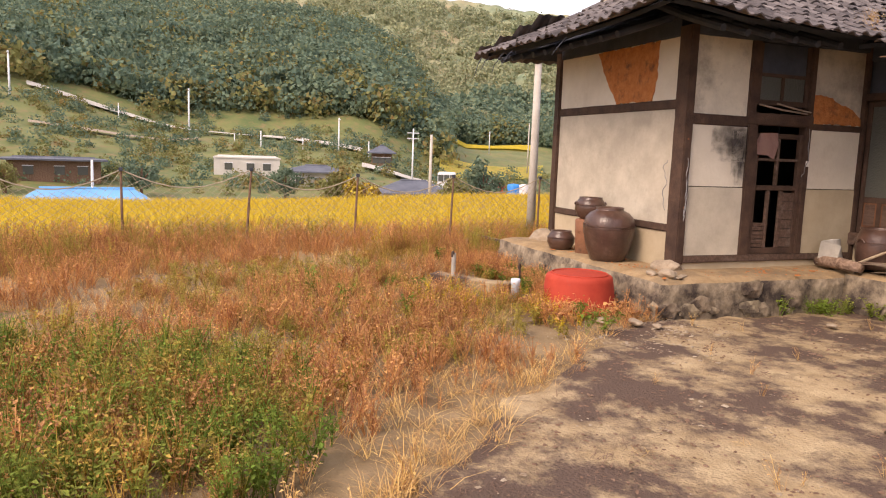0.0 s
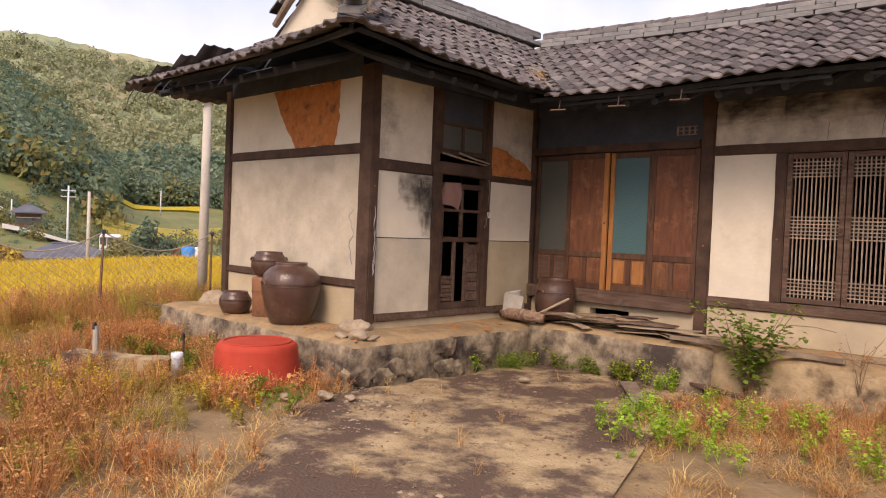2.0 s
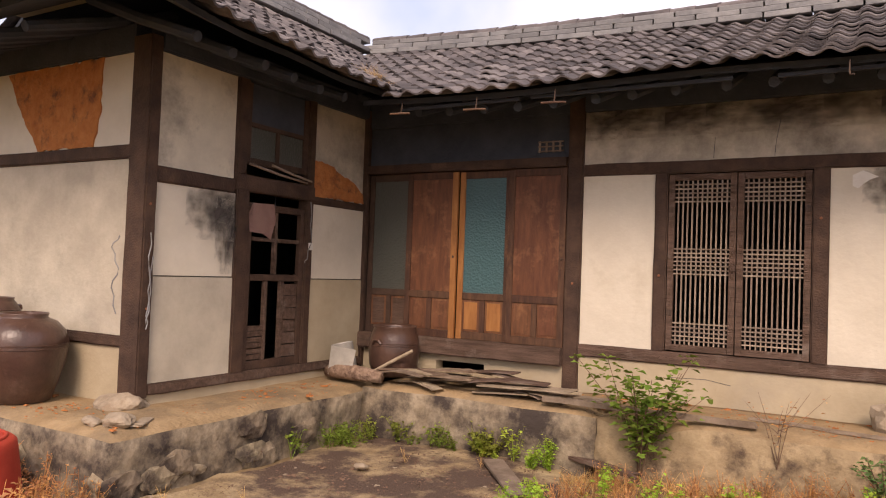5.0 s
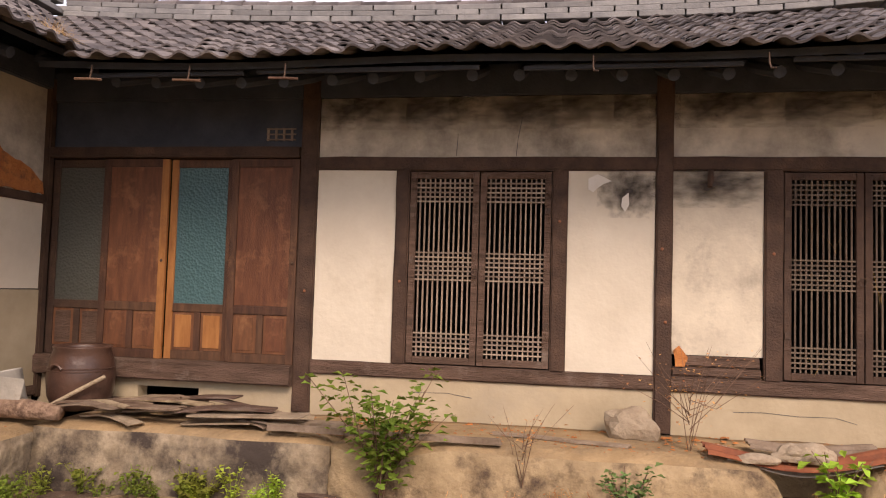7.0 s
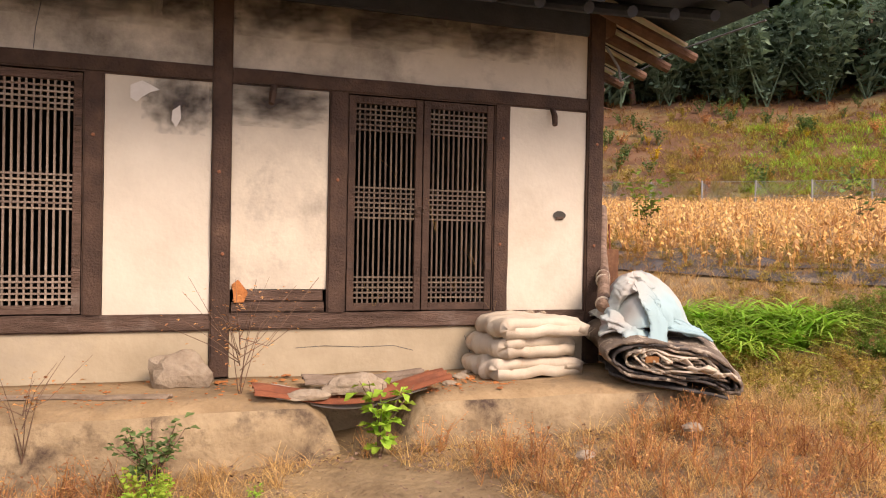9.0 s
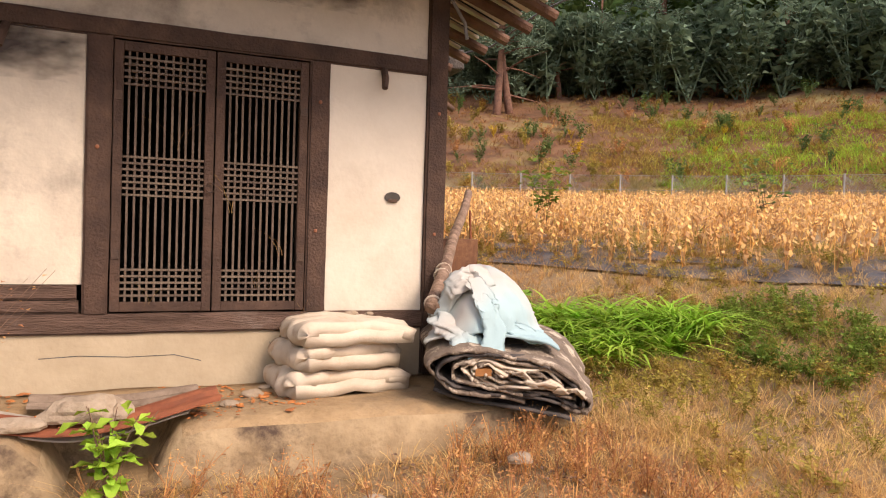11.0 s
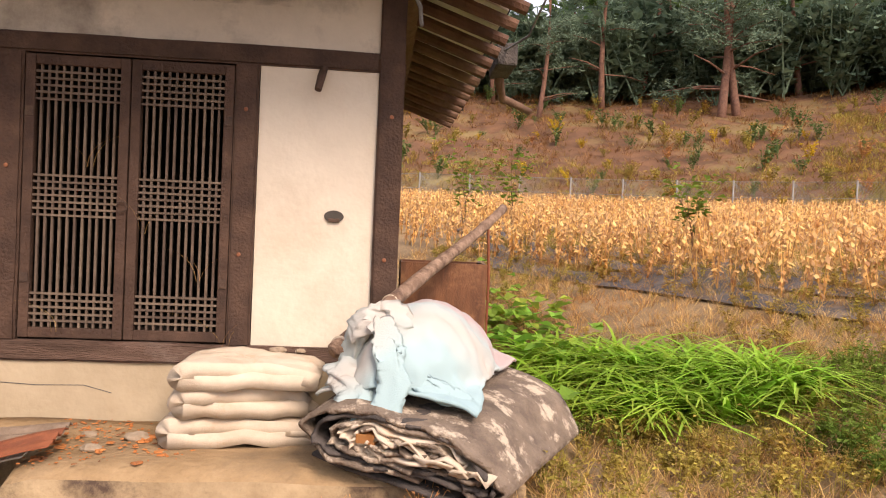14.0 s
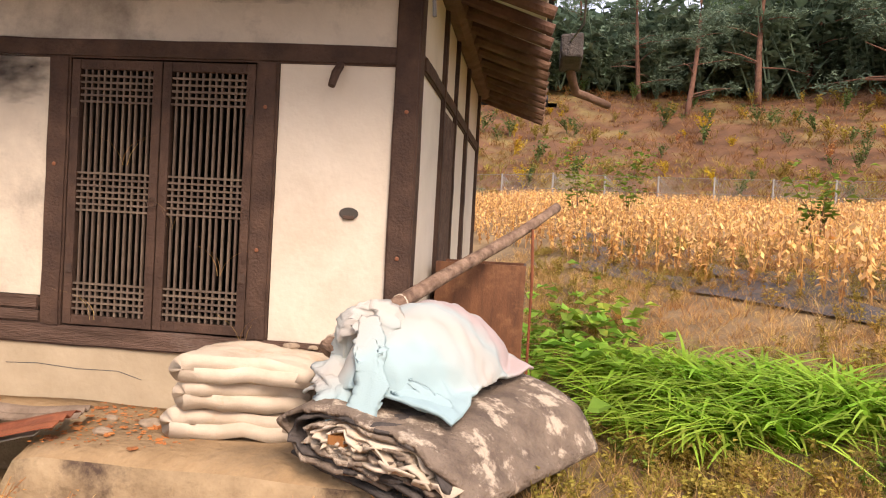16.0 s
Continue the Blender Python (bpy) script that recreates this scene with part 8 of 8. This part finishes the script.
M_WOODS_Y = leafy("yellowing_wood", (0.17, 0.19, 0.07), (0.28, 0.26, 0.10), (0.32, 0.20, 0.08), 0.2, 0.12, 0.35)
woods("hill_woods", 5200, 158, 342, 146, 193, 2.0, 4.6, M_WOODS, "dark green pines and oaks covering the near hill", keep=lambda a, r: (a > 158.5) | (r > 230))
woods("hill_woods_autumn", 850, 152, 335, 147, 193, 1.8, 4.6, M_WOODS_Y, "yellowing trees on the near hill", keep=lambda a, r: (a > 158.5) | (r > 230))
woods("hill_scrub", 520, 86, 150, 150, 202, 0.5, 1.3, M_WOODS_Y, "scrub and hedges at the foot of the hill")
woods("hill_scrub_green", 420, 88, 158, 150, 202, 0.6, 1.5, M_WOODS, "green bushes at the foot of the hill")
# leaf colours lightened to include the haze over the far ridge
M_FARLEAF = leafy("far_autumn_wood_hazed", (0.22, 0.27, 0.16), (0.38, 0.39, 0.23), (0.42, 0.35, 0.20), 0.15, 0.05, 0.4)
woods("far_woods", 3600, 400, 860, 145, 193, 3, 7, M_FARLEAF, "woods on the far mountain, their green paled by painted haze", zf=far_z)
woods("far_woods_dark", 1200, 390, 520, 145, 175, 4, 8, M_WOODS, "dark woods low on the far mountain", zf=far_z)

M_ROAD = mat("pale_road", (0.42, 0.39, 0.34), (0.55, 0.51, 0.45), 0.4, 0.95, 0.2, 5)


def hill_strip(name, pts, w, material, label, category="road"):
    """A lane laid on the hillside along (bearing, distance) points."""
    bm = bmesh.new()
    prev = None
    for (a0, r0), (a1, r1) in zip(pts, pts[1:]):
        for f in np.linspace(0, 1, 14):
            a, r = a0 + (a1 - a0) * f, r0 + (r1 - r0) * f
            p = []
            for d in (-w / 2, w / 2):
                x, y = west(a, r + d)
                p.append(bm.verts.new((x, y, float(hill_near_z(np.array(a), np.array(r + d))) + 0.5)))
            if prev:
                bm.faces.new((prev[0], prev[1], p[1], p[0]))
            prev = p
    bmesh.ops.recalc_face_normals(bm, faces=bm.faces[:])
    return tagged(part(name, bm, material), label, category, kind="structure")


hill_strip("road_hill", [(188, 150), (182, 148), (176, 142), (170, 134), (165, 128)], 3.2, M_ROAD, "pale lane climbing along the foot of the hill")
hill_strip("road_valley", [(165, 112), (161, 110), (157.5, 118), (156, 150)], 4.0, M_ROAD, "pale concrete lane in the valley")
hill_strip("pavement_bank", [(188, 122), (182, 124), (177, 130)], 1.8, M_ROCK, "pale stone embankment below the lane", "wall")
hill_strip("ground_terrace", [(160, 210), (157, 215), (152, 220)], 16, M_RICE, "terraced golden field up the valley", "field")
hill_strip("ground_terrace_2", [(159, 150), (156, 150), (151, 155)], 26, M_OLIVE, "grassy terrace up the valley", "field")


def house(az, r, el, w, d, wh, rh, wallm, roofm, label, turn=0.0, hip=0.3, eave=0.7):
    """A small far house: walls, hipped roof, windows, door."""
    x, y = west(az, r)
    t = thing("farm_house", label, "house", at=(x, y, 0))
    z = el_z(el, r)
    boxpart("wall", t, wallm, -d / 2, d / 2, -w / 2, w / 2, z - wh - 1.2, z, 0.0)
    bm = bmesh.new()
    e = [bm.verts.new(p) for p in ((-d / 2 - eave, -w / 2 - eave, z), (d / 2 + eave, -w / 2 - eave, z), (d / 2 + eave, w / 2 + eave, z), (-d / 2 - eave, w / 2 + eave, z))]
    f = [bm.verts.new(p) for p in ((-d / 2 - eave, -w / 2 - eave, z + 0.18), (d / 2 + eave, -w / 2 - eave, z + 0.18), (d / 2 + eave, w / 2 + eave, z + 0.18), (-d / 2 - eave, w / 2 + eave, z + 0.18))]
    k = w * hip
    a, b = bm.verts.new((0, -w / 2 + k, z + rh)), bm.verts.new((0, w / 2 - k, z + rh))
    bm.faces.new(e[::-1])
    for i in range(4):
        bm.faces.new((e[i], e[(i + 1) % 4], f[(i + 1) % 4], f[i]))
    bm.faces.new((f[0], f[1], a)), bm.faces.new((f[1], f[2], b, a)), bm.faces.new((f[2], f[3], b)), bm.faces.new((f[3], f[0], a, b))
    bmesh.ops.recalc_face_normals(bm, faces=bm.faces[:])
    roof = part("roof", bm, roofm, t)
    bm = bmesh.new()
    tube(bm, [(0, -w / 2 + k, z + rh), (0, w / 2 - k, z + rh)], [0.14, 0.14], 6)
    part("ridge", bm, roofm, roof)
    for s in (-0.28, 0.05, 0.3):
        win = boxpart("window", t, M_GLASS_GREY, d / 2, d / 2 + 0.05, w * s - 0.5, w * s + 0.5, z - 1.5, z - 0.6, 0)
        boxpart("frame", win, M_STEEL, d / 2 + 0.02, d / 2 + 0.09, w * s - 0.55, w * s + 0.55, z - 0.6, z - 0.52, 0)
    t.rotation_euler.z = radians(az - 180 + turn)
    return t


M_BLUE = mat("blue_metal_roof", (0.10, 0.33, 0.62), (0.14, 0.40, 0.70), 0.5, 0.45, 0.1, 8)
M_SLATE = mat("grey_slate_roof", (0.085, 0.095, 0.12), (0.14, 0.15, 0.18), 0.6, 0.7, 0.3, 6)
M_WALLW = mat("pale_house_wall", (0.50, 0.47, 0.42), (0.60, 0.57, 0.52), 0.6, 0.9, 0.1, 5)
house(184.5, 62, -4.45, 8.6, 5, 2.2, 1.35, M_WALLW, M_BLUE, "low house with a bright blue metal roof beyond the rice", hip=0.12)
house(161.0, 84, -3.1, 7.5, 6, 2.4, 1.5, M_WALLW, M_SLATE, "farmhouse with a grey tiled roof beyond the rice")
house(173.6, 104, -0.8, 8.5, 5, 2.4, 0.3, M_WALLW, M_WALLW, "plain pale flat-roofed shed on the slope", hip=0.05, eave=0.1)
house(186.5, 92, -1.3, 9, 5, 1.2, 0.3, M_TWIG, M_SLATE, "dark open shed with a flat roof in the scrub", hip=0.05)
house(163.5, 118, -0.1, 3.2, 3, 2.0, 1.3, M_TWIG, M_SLATE, "small dark pavilion by the lane", hip=0.4)
house(168.5, 96, -1.7, 7, 5, 2.0, 0.9, M_WALLW, M_SLATE, "low house with a dark roof among trees")
house(158.2, 260, 1.9, 12, 8, 3, 1.8, M_WALLW, M_WALLW, "pale far house up the valley")
house(157.4, 250, 2.1, 9, 7, 3, 1.5, M_WALLW, M_SLATE, "far house up the valley")
bus = thing("parked_bus", "white minibus with dark windows parked on the lane", "bus")
x, y = west(158.4, 104)
zt = el_z(-1.75, 104)
bm = bmesh.new()
box(bm, -2.6, 2.6, -1.25, 1.25, zt - 1.6, zt + 0.7, 0.2)
part("body", bm, M_STEEL, bus)
for s in (-0.8, 0.0, 0.8):
    boxpart("window", bus, M_GLASS_GREY, 2.58, 2.63, s - 0.36, s + 0.36, zt - 0.5, zt + 0.4, 0.0)
for sx in (-1.7, 1.7):
    for sy in (-1.1, 1.1):
        bm = bmesh.new()
        lathe(bm, [(0.2, -0.12), (0.42, -0.12), (0.45, 0), (0.42, 0.12), (0.2, 0.12)], 16)
        bmesh.ops.rotate(bm, verts=bm.verts, matrix=Matrix.Rotation(radians(90), 3, "X"))
        bmesh.ops.translate(bm, verts=bm.verts, vec=(sx, sy, zt - 1.7))
        part("wheel", bm, M_FELT_DARK, bus)
bus.location = (x, y, 0)
bus.rotation_euler.z = radians(-22)
for az, w, c, nm in ((153.2, 1.5, (0.02, 0.22, 0.60), "blue"), (154.2, 1.1, (0.55, 0.06, 0.05), "red"), (154.9, 1.2, (0.7, 0.7, 0.7), "white"), (152.4, 1.2, (0.6, 0.6, 0.6), "pale")):
    x, y = west(az, 88)
    zt = el_z(-1.75, 88)
    tk = thing("plastic_tank", f"{nm} plastic tank standing in the valley", "tank", "tanks in the valley", at=(x, y, zt - 1.9))
    bm = bmesh.new()
    lathe(bm, [(w * 0.48, -0.8), (w * 0.5, 0), (w * 0.5, 1.15), (w * 0.42, 1.35), (w * 0.15, 1.42)], 18)
    part("tank_body", bm, mat(f"{nm}_plastic", c, tuple(min(1, v * 1.2) for v in c), 2, 0.5, 0), tk, smooth=True)
for az, r, eb, et, rad, arms in ((189.0, 140, 2.0, 5.8, 0.20, 0), (177.7, 140, 0.2, 4.1, 0.20, 0), (172.6, 125, -0.6, 1.3, 0.14, 0), (166.8, 125, -0.9, 2.5, 0.16, 0), (184.2, 62, -4.5, -1.2, 0.13, 0), (161.1, 95, -3.4, 1.9, 0.14, 2), (159.7, 58, -4.6, 1.5, 0.15, 0),
                                 (182.4, 145, 1.0, 2.8, 0.12, 0), (169.5, 125, -0.7, 0.9, 0.11, 0), (164.5, 122, -0.8, 0.8, 0.12, 0), (174.5, 130, -0.3, 1.0, 0.10, 0), (152.2, 150, -1.0, 2.6, 0.15, 0), (155.2, 130, 0.4, 1.9, 0.1, 0)):
    x, y = west(az, r)
    z0, z1 = el_z(eb, r), el_z(et, r)
    utility_pole(x, y, z0, z1 - z0, rad, arms, "slim pale steel lamp pole in the valley" if rad > 0.15 else "pale utility pole in the valley", M_STEEL if rad != 0.15 else M_POLE)
    if rad > 0.15:
        bm = bmesh.new()
        box(bm, -0.1, 0.9, -0.12, 0.12, z1 - z0 - 0.4, z1 - z0 - 0.22, 0.03)
        part("lamp_head", bm, M_STEEL, scene.objects[-1] if False else bpy.data.objects[[o.name for o in scene.objects if o.name.startswith("utility_pole")][-1]])
# garden trees in the valley
def round_tree(az, r, eb, h, mt, label, seed):
    rg = np.random.default_rng(seed)
    x, y = west(az, r)
    t = thing("valley_tree", label, "tree", "trees among the houses", at=(x, y, el_z(eb, r)))
    bm = bmesh.new()
    tube(bm, [(0, 0, -1.0), (0.1, 0, h * 0.3), (0, 0.1, h * 0.7)], [0.22, 0.16, 0.05], 8)
    for k in range(6):
        a = k * 1.1
        tube(bm, [(0.05, 0, h * 0.3), (math.cos(a) * h * 0.15, math.sin(a) * h * 0.15, h * 0.5), (math.cos(a) * h * 0.28, math.sin(a) * h * 0.28, h * 0.68)], [0.09, 0.06, 0.02], 5)
    part("trunk", bm, M_TWIG, t)
    V, F, n = [], [], 0
    for k in range(26):
        c = rg.normal(0, 1, 3)
        c = c / np.linalg.norm(c) * rg.uniform(0.2, 0.42) * h * np.array([1, 1, 0.95]) + np.array([0, 0, h * 0.52])
        v, f = clump(seed * 50 + k, 60, 0.28)
        V.append((v - np.array([0, 0, 0.8])) * h * 0.16 * rg.uniform(0.7, 1.2) + c)
        F.append(f + n)
        n += len(v)
    raw_mesh("crown", np.concatenate(V), np.concatenate(F), mt, t)


round_tree(155.6, 78, -4.0, 5.0, M_WOODS, "dense round dark green tree beyond the rice", 1)
round_tree(166.6, 66, -5.0, 4.6, M_WOODS_Y, "yellow-green bushy tree beyond the rice", 2)
round_tree(164.9, 62, -5.2, 3.6, leafy("golden_wood", (0.30, 0.21, 0.03), (0.42, 0.27, 0.04), None, 0.4, 0.3, 0), "golden autumn tree beyond the rice", 3)
round_tree(157.7, 70, -4.8, 3.8, M_WOODS_Y, "yellow-green tree beside the house", 4)
round_tree(181.0, 84, -3.6, 4.0, M_WOODS, "dark bushy tree behind the blue roof", 5)
round_tree(170.8, 84, -3.6, 3.4, M_WOODS, "bushy tree beside the shed", 6)
round_tree(189.5, 84, -3.5, 3.2, M_WOODS_Y, "scrubby tree in the valley", 7)
